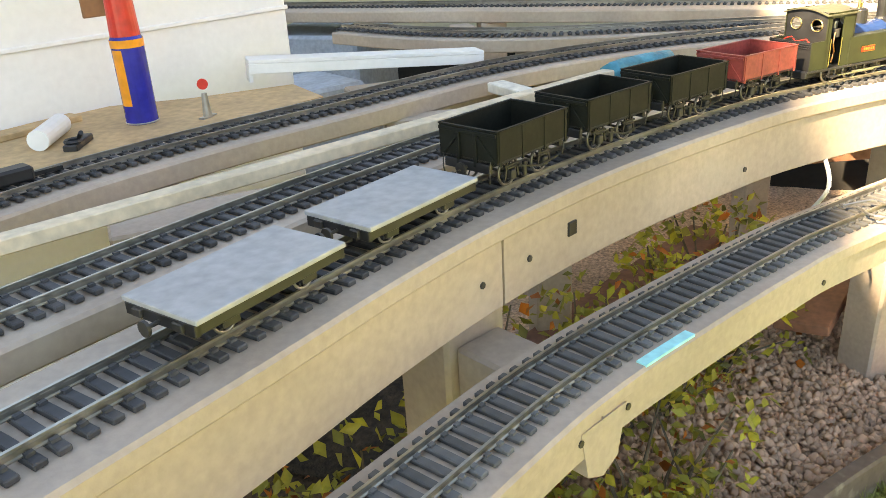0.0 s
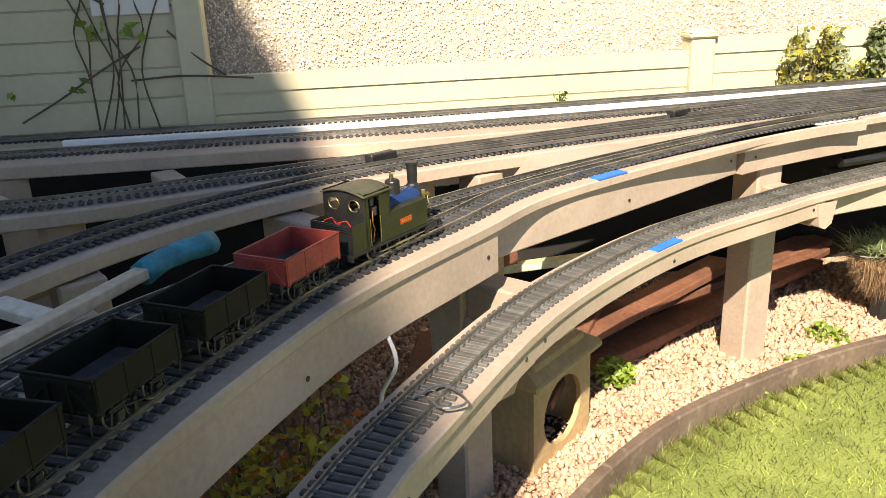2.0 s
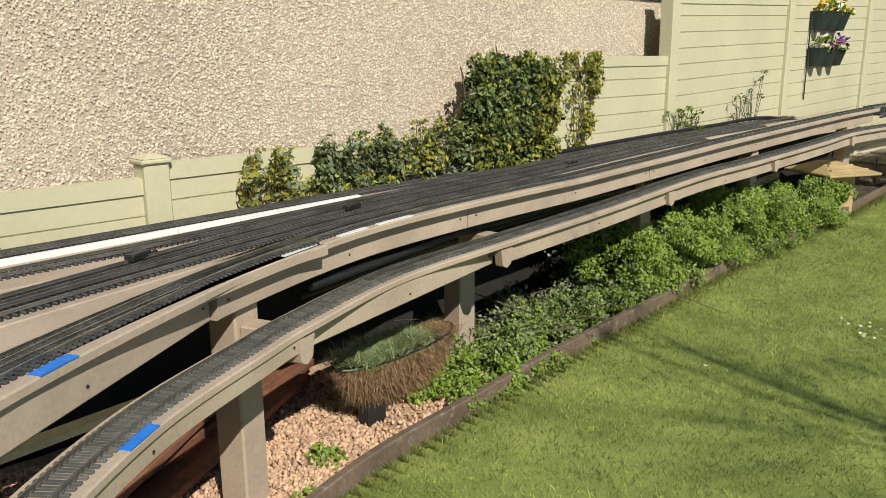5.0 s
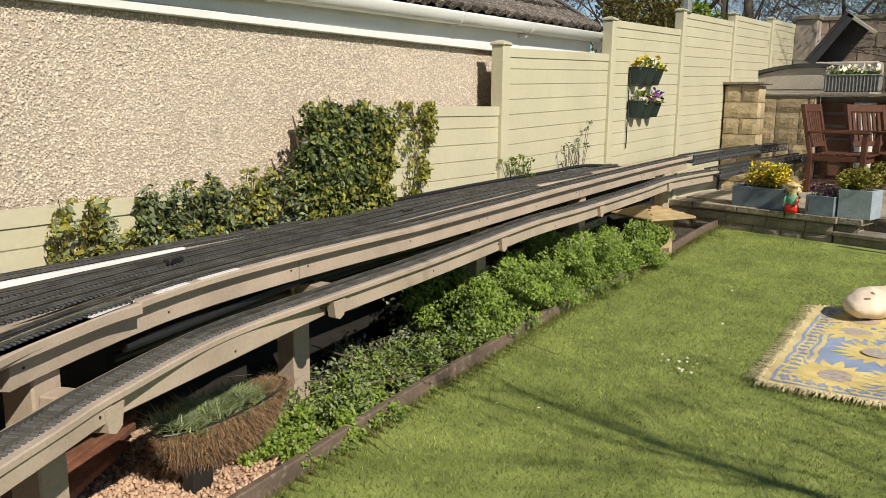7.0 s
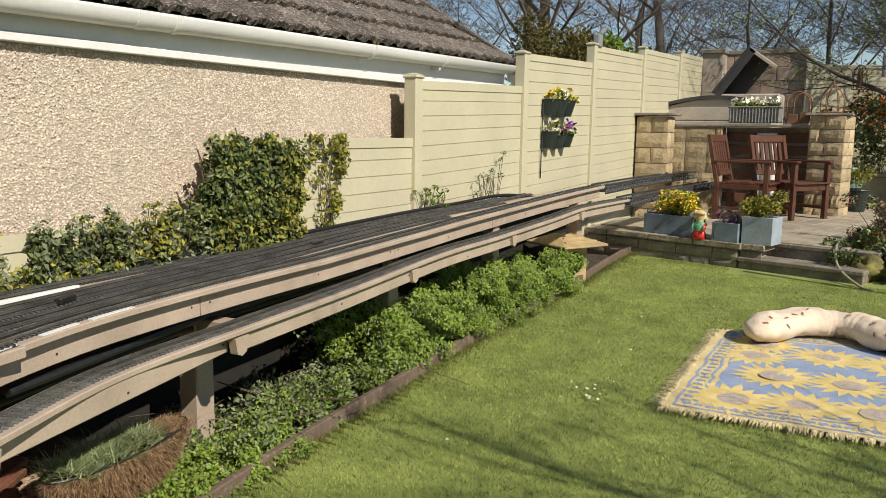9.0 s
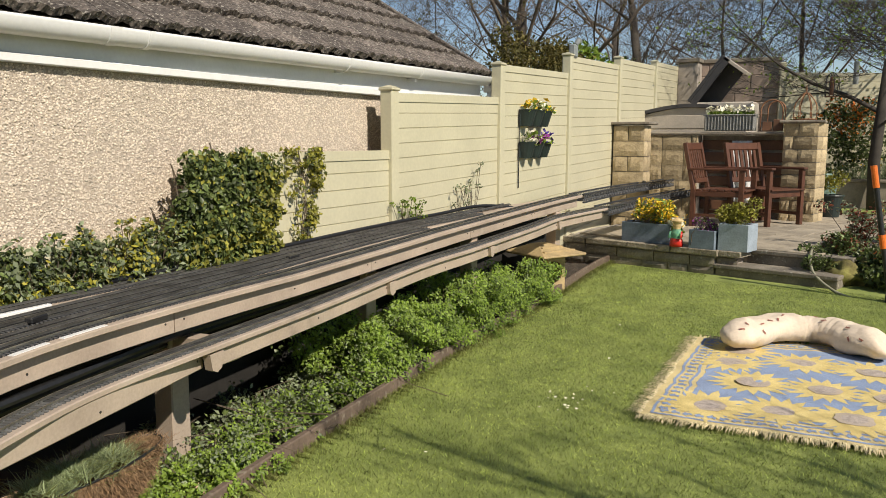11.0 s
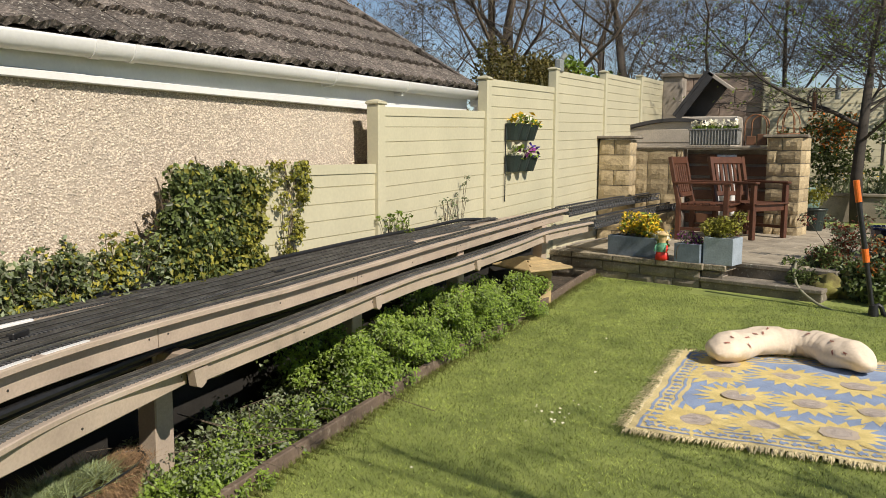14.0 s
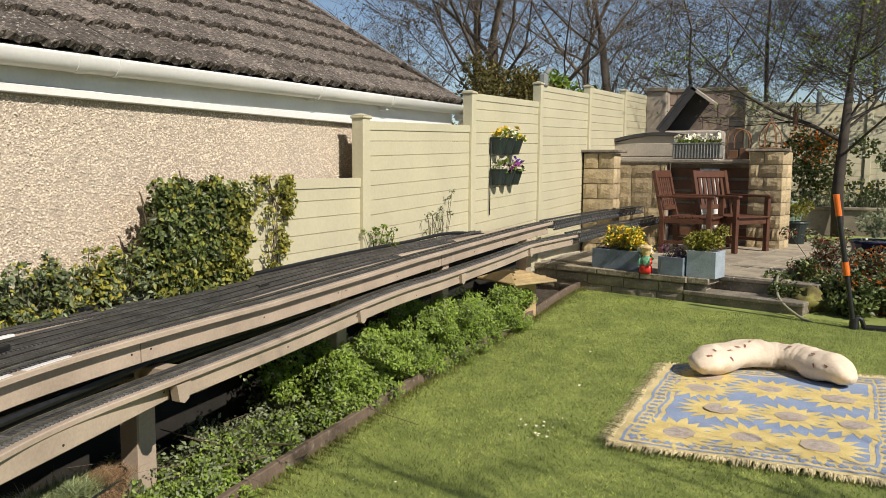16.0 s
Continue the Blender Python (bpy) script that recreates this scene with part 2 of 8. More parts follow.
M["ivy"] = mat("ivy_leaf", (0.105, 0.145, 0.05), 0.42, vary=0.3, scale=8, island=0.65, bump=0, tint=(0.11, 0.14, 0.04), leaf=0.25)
M["yellow_leaf"] = mat("yellowing_leaf", (0.55, 0.44, 0.05), 0.5, vary=0.3, scale=8, island=0.4, bump=0, tint=(0.28, 0.30, 0.05), leaf=0.35)
M["orange_leaf"] = mat("orange_leaf", (0.45, 0.13, 0.02), 0.5, vary=0.3, island=0.4, bump=0, leaf=0.35)
M["bright_leaf"] = mat("fresh_green_leaf", (0.155, 0.25, 0.028), 0.45, vary=0.3, scale=6, island=0.5, bump=0, tint=(0.22, 0.30, 0.045), leaf=0.4)
M["grey_leaf"] = mat("grey_green_leaf", (0.22, 0.26, 0.15), 0.6, vary=0.3, island=0.4, bump=0, leaf=0.3)
M["conifer"] = mat("hedge_leaf", (0.09, 0.11, 0.022), 0.6, vary=0.3, scale=5, island=0.5, bump=0, tint=(0.16, 0.10, 0.025), leaf=0.3)
M["stem"] = mat("brown_stem", (0.10, 0.075, 0.05), 0.8, vary=0.3, scale=20, bump=0.3)
M["bark"] = mat("grey_brown_bark", (0.06, 0.05, 0.04), 0.9, vary=0.35, scale=5, bump=0.7, bump_scale=30, bump_dist=0.01)
M["twig"] = mat("bare_twig", (0.13, 0.10, 0.072), 0.9, vary=0.3, scale=1, bump=0)
M["chair_wood"] = mat("dark_stained_hardwood", (0.095, 0.035, 0.018), 0.5, vary=0.25, scale=12, fine=0.2, bump=0.2)
M["slate_trough"] = mat("blue_grey_trough", (0.17, 0.215, 0.27), 0.6, vary=0.25, scale=9, bump=0.35, bump_scale=40)
M["yellow_flower"] = mat("yellow_flower", (0.80, 0.52, 0.03), 0.6, vary=0.2, island=0.3, bump=0)
M["white_flower"] = mat("cream_flower", (0.78, 0.74, 0.58), 0.6, vary=0.15, island=0.15, bump=0)
M["purple_flower"] = mat("purple_flower", (0.24, 0.04, 0.22), 0.6, vary=0.2, island=0.4, bump=0)
M["violet"] = mat("dark_violet_flower", (0.07, 0.03, 0.28), 0.6, vary=0.2, island=0.4, bump=0)
M["orange_flower"] = mat("orange_flower", (0.75, 0.20, 0.02), 0.6, vary=0.2, island=0.3, bump=0)
M["dark_pot"] = mat("dark_green_pot", (0.02, 0.032, 0.03), 0.45, vary=0.2, bump=0.1)
M["navy_pot"] = mat("navy_glazed_pot", (0.01, 0.012, 0.045), 0.15, vary=0.2, bump=0)
M["wicker"] = mat("grey_wicker", (0.20, 0.20, 0.19), 0.75, vary=0.2, scale=20, fine=0.4, fine_scale=70, bump=0.8, bump_scale=70, bump_dist=0.006)
M["tub_lid"] = mat("dark_grey_lid", (0.05, 0.048, 0.05), 0.6, vary=0.2, bump=0.2)
M["tub_side"] = mat("beige_plastic_box", (0.45, 0.40, 0.34), 0.6, vary=0.1, bump=0.1)
M["rust"] = mat("rusty_hoop", (0.25, 0.12, 0.06), 0.7, 0.3, vary=0.3, bump=0.2)
M["orange_plastic"] = mat("orange_plastic", (0.75, 0.16, 0.02), 0.4, vary=0.06, bump=0)
M["hose"] = mat("grey_green_hose", (0.28, 0.27, 0.19), 0.5, vary=0.15, bump=0.1)
M["rock"] = mat("mossy_rock", (0.20, 0.15, 0.07), 0.9, vary=0.4, scale=9, bump=0.8, bump_scale=20, bump_dist=0.015, tint=(0.16, 0.17, 0.03))
M["cream_panel"] = mat("cream_board", (0.62, 0.58, 0.38), 0.6, vary=0.1, bump=0.1)
M["render_wall"] = mat("brick_house_wall", (0.40, 0.33, 0.27), 0.9, vary=0.2)
# garden soil again, darkened to paint in the shade below the decks
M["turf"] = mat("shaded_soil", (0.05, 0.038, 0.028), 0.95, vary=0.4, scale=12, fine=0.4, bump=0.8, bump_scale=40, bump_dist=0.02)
M["cab_roof"] = mat("olive_grey_roof", (0.07, 0.068, 0.042), 0.5, vary=0.2, scale=20, bump=0.1)
M["copper"] = mat("copper_pipe", (0.5, 0.22, 0.12), 0.3, 1.0, bump=0)
M["handle_wood"] = mat("brown_handle", (0.25, 0.11, 0.05), 0.5)
M["dry_grass"] = mat("dry_grass_blade", (0.27, 0.25, 0.09), 0.7, vary=0.3, scale=3, island=0.35, bump=0, tint=(0.15, 0.20, 0.04), coords="P", leaf=0.3)
M["rug_blue"] = mat("rug_blue_weave", (0.25, 0.32, 0.465), 0.95, vary=0.15, scale=5, fine=0.3, fine_scale=250, bump=0.5, bump_scale=250)
M["rug_yellow"] = mat("rug_yellow_weave", (0.62, 0.50, 0.25), 0.95, vary=0.15, scale=5, fine=0.25, fine_scale=250, bump=0.5, bump_scale=250)
M["rug_petal"] = mat("rug_petal_weave", (0.70, 0.52, 0.17), 0.95, vary=0.15, scale=9, fine=0.3, fine_scale=250, island=0.12, bump=0.6, bump_scale=250, tint=(0.66, 0.55, 0.26))
M["rug_eye"] = mat("rug_seed_weave", (0.42, 0.355, 0.31), 0.95, vary=0.2, scale=30, fine=0.4, fine_scale=250, bump=0.6, bump_scale=250)
M["rug_fringe"] = mat("rug_fringe_cotton", (0.66, 0.56, 0.33), 0.95, vary=0.2, scale=9, island=0.25, bump=0)
M["rug_tan"] = mat("rug_tan_weave", (0.46, 0.38, 0.30), 0.95, vary=0.15, scale=5, fine=0.25, fine_scale=250, bump=0.5, bump_scale=250)
M["cushion"] = mat("cream_cotton", (0.72, 0.60, 0.47), 0.85, vary=0.08, scale=6, fine=0.05, bump=0.35, bump_scale=14, bump_dist=0.02)
M["print"] = mat("brown_print", (0.30, 0.12, 0.09), 0.9, vary=0.2)
M["wood_box"] = mat("brown_wood_box", (0.16, 0.075, 0.04), 0.6)
M["grey_lamp"] = mat("grey_floodlight", (0.25, 0.27, 0.27), 0.4, vary=0.1, bump=0)
M["flower_pink"] = mat("pink_red_flower", (0.55, 0.05, 0.06), 0.5, vary=0.2, island=0.3, bump=0)
M["coping"] = mat("lichen_coping", (0.27, 0.23, 0.17), 0.92, vary=0.3, scale=14, fine=0.3, fine_scale=60, bump=0.9, bump_scale=30, bump_dist=0.012)
M["pale_trough"] = mat("pale_blue_grey_trough", (0.34, 0.40, 0.46), 0.6, vary=0.15, scale=9, bump=0.2)
M["gold_leaf"] = mat("yellow_green_leaf", (0.22, 0.235, 0.035), 0.5, vary=0.3, scale=7, island=0.5, bump=0, tint=(0.30, 0.27, 0.05), leaf=0.35)
M["urn"] = mat("pale_green_glaze", (0.18, 0.28, 0.24), 0.3, vary=0.15, bump=0)
M["bridge_metal"] = mat("grey_bridge_metal", (0.06, 0.062, 0.066), 0.5, 0.3, vary=0.2, bump=0)
M["far_wood"] = mat("far_bare_woods", (0.17, 0.16, 0.14), 1.0, vary=0.3, scale=0.5, fine=0.5, fine_scale=3, bump=0, tint=(0.22, 0.20, 0.17))
M["gravel_bed"] = mat("fine_gravel_bed", (0.46, 0.31, 0.215), 0.9, vary=0.2, scale=6, fine=0.5, fine_scale=110, bump=1.0, bump_scale=110, bump_dist=0.01)
M["dark_twig"] = mat("dark_apple_bark", (0.045, 0.037, 0.03), 0.9, vary=0.3, scale=4, bump=0)
M["pale_slat"] = mat("whitewashed_slat", (0.66, 0.62, 0.53), 0.7, vary=0.12, scale=14, fine=0.15, bump=0.2)
# near-black that stands in for the deep shade under the decks
M["black_board"] = mat("painted_shade_black", (0.014, 0.012, 0.010), 0.9, vary=0.4, scale=6, bump=0.3)
M["red_leaf"] = mat("rust_red_leaf", (0.20, 0.055, 0.03), 0.5, vary=0.3, island=0.5, bump=0, leaf=0.3)

M["thrift"] = mat("thrift_leaf", (0.31, 0.37, 0.20), 0.6, vary=0.3, island=0.45, bump=0, leaf=0.35)


def speckle(m, colour, scale, lo, hi):
    """Scattered lichen spots over a surface."""
    nt = m.node_tree
    b = nt.nodes["Principled BSDF"]
    src = b.inputs["Base Color"].links[0].from_socket
    tc = nt.nodes.new("ShaderNodeNewGeometry")
    n = nt.nodes.new("ShaderNodeTexNoise")
    n.inputs["Scale"].default_value, n.inputs["Detail"].default_value = scale, 3
    nt.links.new(tc.outputs["Position"], n.inputs["Vector"])
    r = nt.nodes.new("ShaderNodeMapRange")
    r.inputs[1].default_value, r.inputs[2].default_value = lo, hi
    nt.links.new(n.outputs["Fac"], r.inputs[0])
    x = nt.nodes.new("ShaderNodeMix")
    x.data_type = "RGBA"
    x.inputs[7].default_value = (*colour, 1)
    nt.links.new(r.outputs[0], x.inputs[0]), nt.links.new(src, x.inputs[6]), nt.links.new(x.outputs[2], b.inputs["Base Color"])


for _k, _c, _s, _lo, _hi in (("tile", (0.36, 0.33, 0.28), 60, 0.60, 0.66), ("slab", (0.34, 0.32, 0.27), 30, 0.60, 0.70), ("coping", (0.40, 0.37, 0.30), 34, 0.58, 0.68), ("patio", (0.20, 0.17, 0.13), 9, 0.55, 0.75), ("deck", (0.46, 0.39, 0.32), 9, 0.60, 0.85), ("edging", (0.24, 0.20, 0.15), 26, 0.58, 0.72)):
    speckle(M[_k], _c, _s, _lo, _hi)


# ---- structure: ground, lawn, beds ----
LAWN_EDGE = spline([(4.6, -5.75), (3.2, -5.62), (2.3, -5.25), (1.76, -4.88), (1.38, -4.47), (1.16, -4.03), (1.01, -3.55), (0.93, -2.95), (0.85, -2.3), (0.78, -1.48), (0.68, -0.3), (0.63, 1.0), (0.61, 2.3), (0.6, 3.75)], 0.06)


def lawn_z(y):
    """The lawn climbs a little towards the patio."""
    t = min(max((y - 1.2) / 2.2, 0.0), 1.0)
    return 0.09 * t * t * (3 - 2 * t)


def build_ground():
    bm = bmesh.new()
    bmesh.ops.create_grid(bm, x_segments=100, y_segments=100, size=80)
    for v in bm.verts:
        v.co.z = -0.03
    tagged(mesh_ob("ground", bm, "soil"), "bare brown garden soil", "ground", kind="structure")
    bm = bmesh.new()
    rows = []
    for p in LAWN_EDGE:
        rows.append([bm.verts.new((p.x + (14 - p.x) * k, p.y, lawn_z(p.y))) for k in (0, 0.02, 0.08, 0.2, 0.4, 1.0)])
    for u, w in zip(rows, rows[1:]):
        for j in range(5):
            bm.faces.new((u[j], u[j + 1], w[j + 1], w[j]))
    bmesh.ops.recalc_face_normals(bm, faces=bm.faces[:])
    if bm.faces[0].normal.z < 0:
        bmesh.ops.reverse_faces(bm, faces=bm.faces[:])
    tagged(mesh_ob("lawn", bm, "lawn"), "short green lawn with pale dry patches", "lawn", kind="structure")
    bm = bmesh.new()
    sweep(bm, LAWN_EDGE, [(0.0, -0.05), (0.0, 0.074), (0.004, 0.080), (0.028, 0.080), (0.032, 0.074), (0.032, -0.05)], [lawn_z(p.y) for p in LAWN_EDGE])
    bmesh.ops.recalc_face_normals(bm, faces=bm.faces[:])
    tagged(mesh_ob("lawn_edging", bm, "edging"), "dark brown curved edging board between lawn and bed", "edging", kind="structure")


# ---- house ----
def pebbles():
    """Pebble-dash: small proud stones over the visible face of the house wall."""
    rng = np.random.default_rng(3)
    n = 120000
    y = rng.uniform(-7.6, 2.2, n)
    z = rng.uniform(0.75, 1.74, n)
    r = rng.uniform(0.0035, 0.008, n)
    k = 5
    ang = np.linspace(0, 2 * np.pi, k, endpoint=False)[None, :] + rng.uniform(0, 6, (n, 1))
    rr = r[:, None] * rng.uniform(0.65, 1.2, (n, k))
    V = np.zeros((n, k + 1, 3))
    V[:, :k, 0] = -0.201
    V[:, :k, 1] = y[:, None] + rr * np.cos(ang)
    V[:, :k, 2] = z[:, None] + rr * np.sin(ang)
    V[:, k, 0] = -0.2 + r * rng.uniform(0.6, 1.8, n)
    V[:, k, 1] = y + r * rng.uniform(-0.4, 0.4, n)
    V[:, k, 2] = z + r * rng.uniform(-0.4, 0.4, n)
    base = (np.arange(n) * (k + 1))[:, None]
    F = np.stack([np.stack([base[:, 0] + j, base[:, 0] + (j + 1) % k, base[:, 0] + k], 1) for j in range(k)], 1).reshape(-1, 3)
    return V.reshape(-1, 3), F


def tri_mesh(name, V, F, material, parent=None, label="", smooth=False):
    me = bpy.data.meshes.new(name)
    me.vertices.add(len(V))
    me.vertices.foreach_set("co", np.asarray(V, dtype=np.float32).ravel())
    k = F.shape[1]
    me.loops.add(len(F) * k)
    me.loops.foreach_set("vertex_index", np.asarray(F, dtype=np.int32).ravel())
    me.polygons.add(len(F))
    me.polygons.foreach_set("loop_start", np.arange(len(F), dtype=np.int32) * k)
    me.polygons.foreach_set("loop_total", np.full(len(F), k, dtype=np.int32))
    me.update(calc_edges=True)
    me.materials.append(M[material])
    ob = new(name, me)
    if parent is not None:
        ob.parent = parent
    if label:
        ob["label"] = label
    return ob


ROOF_Y = 1.86
EAVES_FALL = 0.014


def build_house():
    bm = bmesh.new()
    box(bm, -6.0, -0.2, -12, ROOF_Y - 0.06, -0.1, 1.76)
    wall = tagged(mesh_ob("house_wall", bm, "mortar"), "cream pebble-dashed house wall", "wall", kind="structure")
    V, F = pebbles()
    ob = tri_mesh("pebbles", V, F, "pebble", wall)
    tagged(ob, "small cream and buff pebbles set in mortar", kind="stuff")
    bm = bmesh.new()
    box(bm, -0.24, -0.172, -12, ROOF_Y, 1.785, 1.95, 0.004)
    box(bm, -0.24, -0.155, -12, ROOF_Y - 0.01, 1.746, 1.785, 0.004)
    tagged(mesh_ob("fascia", bm, "white"), "white plastic fascia board under the eaves", "fascia", kind="structure")
    # gutter: half-round trough with brackets
    g = empty("gutter")
    tagged(g, "white plastic half-round gutter along the eaves", "gutter", kind="structure")
    bm = bmesh.new()
    turn_ = np.linspace(-math.pi / 2, math.pi / 2, 21)
    prof = [(0.060 * math.sin(a), -0.080 * math.cos(a)) for a in turn_]
    inner = [(0.056 * math.sin(a), -0.076 * math.cos(a)) for a in turn_[::-1]]
    lip = [(0.060, 0.0), (0.064, 0.002), (0.064, 0.007), (0.056, 0.007)]

    def along(y0, y1, k, z):
        """The gutter's section from y0 to y1, k times its size, with the eaves' slight fall."""
        bm = bmesh.new()
        ys = np.linspace(y0, y1, 9)
        sweep(bm, [Vector((-0.1, y)) for y in ys], [(o * k, v * k + z) for o, v in prof + lip + inner], [EAVES_FALL * (y + 0.8) for y in ys])
        bmesh.ops.recalc_face_normals(bm, faces=bm.faces[:])
        return bm
    part("trough", along(-12.0, 1.97, 1.0, 1.958), "white", g, smooth=True)
    for y in (-4.6, -2.12, -0.42, 0.55):
        bm = along(y - 0.016, y + 0.016, 1.07, 1.958)
        box(bm, -0.172, -0.10, y - 0.03, y + 0.0, 1.868, 1.90, 0.004)
        part("bracket", bm, "white", g)
    part("union", along(-2.36, -2.30, 1.05, 1.958), "white", g)
    bm = bmesh.new()
    cyl(bm, (-0.1, 1.93, 1.93), (-0.1, 1.93, 1.6), 0.034, n=14)
    box(bm, -0.15, -0.05, 1.87, 1.99, 1.86, 1.93, 0.008)
    part("downpipe", bm, "white", g)
    # tiled roof, each tile a piece in courses
    bm = bmesh.new()
    pitch = radians(31)
    top = 3.9
    d = Vector((-math.cos(pitch), 0, math.sin(pitch)))
    a, b = Vector((-0.14, -12, 1.99)), Vector((-0.14, ROOF_Y - 0.03, 1.99))
    q = [a, b, b + d * top, a + d * top]
    q = [v + Vector((0, 0, EAVES_FALL * (v.y + 0.8) - 0.012)) for v in q]
    lo = [v - Vector((0, 0, 0.05)) for v in q]
    vv = [bm.verts.new(v) for v in q + lo]
    for idx in ((0, 1, 2, 3), (7, 6, 5, 4), (0, 4, 5, 1), (1, 5, 6, 2), (2, 6, 7, 3), (3, 7, 4, 0)):
        bm.faces.new([vv[i] for i in idx])
    roof = tagged(mesh_ob("roof", bm, "tile_rest"), "weathered grey-brown concrete tile roof with lichen", "roof", kind="structure")
    w, ln_, n = 0.30, 0.345, 20
    tiles = []
    for kind_ in range(4):
        # double-roll profile along the tile's width, with a thick mossy lower edge
        rt = random.Random(40 + kind_)
        bm = bmesh.new()
        prof = [(w * i / n, 0.012 + 0.019 * abs(math.sin(2 * math.pi * i / n)) ** 1.4) for i in range(n + 1)]
        lower = [bm.verts.new((rt.uniform(-0.010, 0.006), p[0], p[1] + 0.026 + rt.uniform(-0.003, 0.004))) for p in prof]
        upper = [bm.verts.new((ln_ + 0.05, p[0], p[1] - 0.012)) for p in prof]
        under = [bm.verts.new((0.004 + rt.uniform(-0.005, 0.005), p[0], p[1] - 0.012 + rt.uniform(-0.006, 0.003))) for p in prof]
        for i in range(n):
            bm.faces.new((lower[i], lower[i + 1], upper[i + 1], upper[i]))
            bm.faces.new((under[i], under[i + 1], lower[i + 1], lower[i]))
        bm.faces.new((under[0], lower[0], upper[0]))
        bm.faces.new((under[n], upper[n], lower[n]))
        bmesh.ops.recalc_face_normals(bm, faces=bm.faces[:])
        me = bpy.data.meshes.new("roof_tile")
        bm.to_mesh(me)
        bm.free()
        me.materials.append(M["tile"])
        tiles.append(me)
    frame_m = Matrix(((d.x, 0, math.sin(pitch), 0), (0, 1, 0, 0), (d.z, 0, math.cos(pitch), 0), (0, 0, 0, 1)))
    for row in range(11):
        for col in range(23):
            y = ROOF_Y - w * (col + 1) - (0.15 if row % 2 else 0)
            if y < -4.9:
                continue
            rnd = random.random
            m = Matrix.Translation(Vector((-0.075, y, 1.966 + EAVES_FALL * (y + 0.8))) + d * (row * ln_)) @ frame_m @ pose(0, 0, rnd() * 0.004, (rnd() - .5) * 1.2, (rnd() - .5) * 1.0, (rnd() - .5) * 0.8)
            shared("roof_tile", random.choice(tiles), roof, m)
    for row in range(11):
        bm = bmesh.new()
        p = Vector((-0.085, ROOF_Y, 2.01)) + d * (row * ln_)
        box(bm, 0, ln_ + 0.03, -0.02, 0.04, -0.03, 0.045, 0.01, Matrix.Translation(p) @ frame_m)
        part("verge_tile", bm, "tile", roof)


# ---- fence ----
PANELS = ((-7.7, -5.75, 1.75), (-5.69, -3.80, 0.915), (-3.70, -1.93, 0.962), (-1.9, -0.05, 1.338), (0.0, 1.85, 1.745), (1.9, 3.75, 2.10), (3.8, 5.78, 2.35), (5.83, 7.82, 2.5), (7.87, 9.8, 2.63))
FENCE_RISE = 0.03


def fence_run(panels, posts, place, rise=FENCE_RISE, ribs=True):
    board = 0.108
    for y0, y1, h in panels:
        e = empty("fence_panel", place)
        tagged(e, "cream green plastic fence panel of horizontal boards", "fence panel", "boundary fence panels", "structure")
        k = rise if y0 >= -0.1 else 0.0
        z = h
        while z > 0.02:
            z0 = max(z - (board if z < h else 0.135), 0.0)
            bm = bmesh.new()
            # board with a shallow groove along its lower edge
            prof = [(0.0125, z0 + 0.0005), (0.0125, z0 + 0.0025), (0.018, z0 + 0.0065), (0.018, z - 0.002 if z < h else z), (0.0125, z - 0.0005 if z < h else z), (-0.018, z - 0.0005 if z < h else z), (-0.018, z0 + 0.0005)]
            rings = []
            for y in (y0, y1):
                rings.append([bm.verts.new((x, y, zz + k * (y - y0))) for x, zz in prof])
            m = len(prof)
            for j in range(m):
                bm.faces.new((rings[0][j], rings[0][(j + 1) % m], rings[1][(j + 1) % m], rings[1][j]))
            bm.faces.new(rings[0])
            bm.faces.new(list(reversed(rings[1])))
            bmesh.ops.recalc_face_normals(bm, faces=bm.faces[:])
            part("board", bm, "fence", e)
            z = z0
        bm = bmesh.new()
        rings = [[bm.verts.new((x, y, h + zz + k * (y - y0))) for x, zz in ((-0.026, -0.05), (-0.026, 0.012), (0.026, 0.012), (0.026, -0.05))] for y in (y0, y1)]
        for j in range(4):
            bm.faces.new((rings[0][j], rings[0][(j + 1) % 4], rings[1][(j + 1) % 4], rings[1][j]))
        bmesh.ops.recalc_face_normals(bm, faces=bm.faces[:])
        part("top_rail", bm, "fence", e)
    for y, h in posts:
        e = empty("fence_post", place @ pose(0, y, 0))
        tagged(e, "cream plastic fence post with a flat cap", "fence post", "boundary fence posts", "structure")
        bm = bmesh.new()
        box(bm, -0.05, 0.05, -0.05, 0.05, -0.05, h, 0.006)
        part("shaft", bm, "fence", e)
        bm = bmesh.new()
        box(bm, -0.06, 0.06, -0.06, 0.06, h, h + 0.022, 0.007)
        bmesh.ops.create_cone(bm, cap_ends=True, segments=4, radius1=0.08, radius2=0.02, depth=0.016, matrix=pose(0, 0, h + 0.03, 0, 0, 45))
        part("cap", bm, "fence", e)


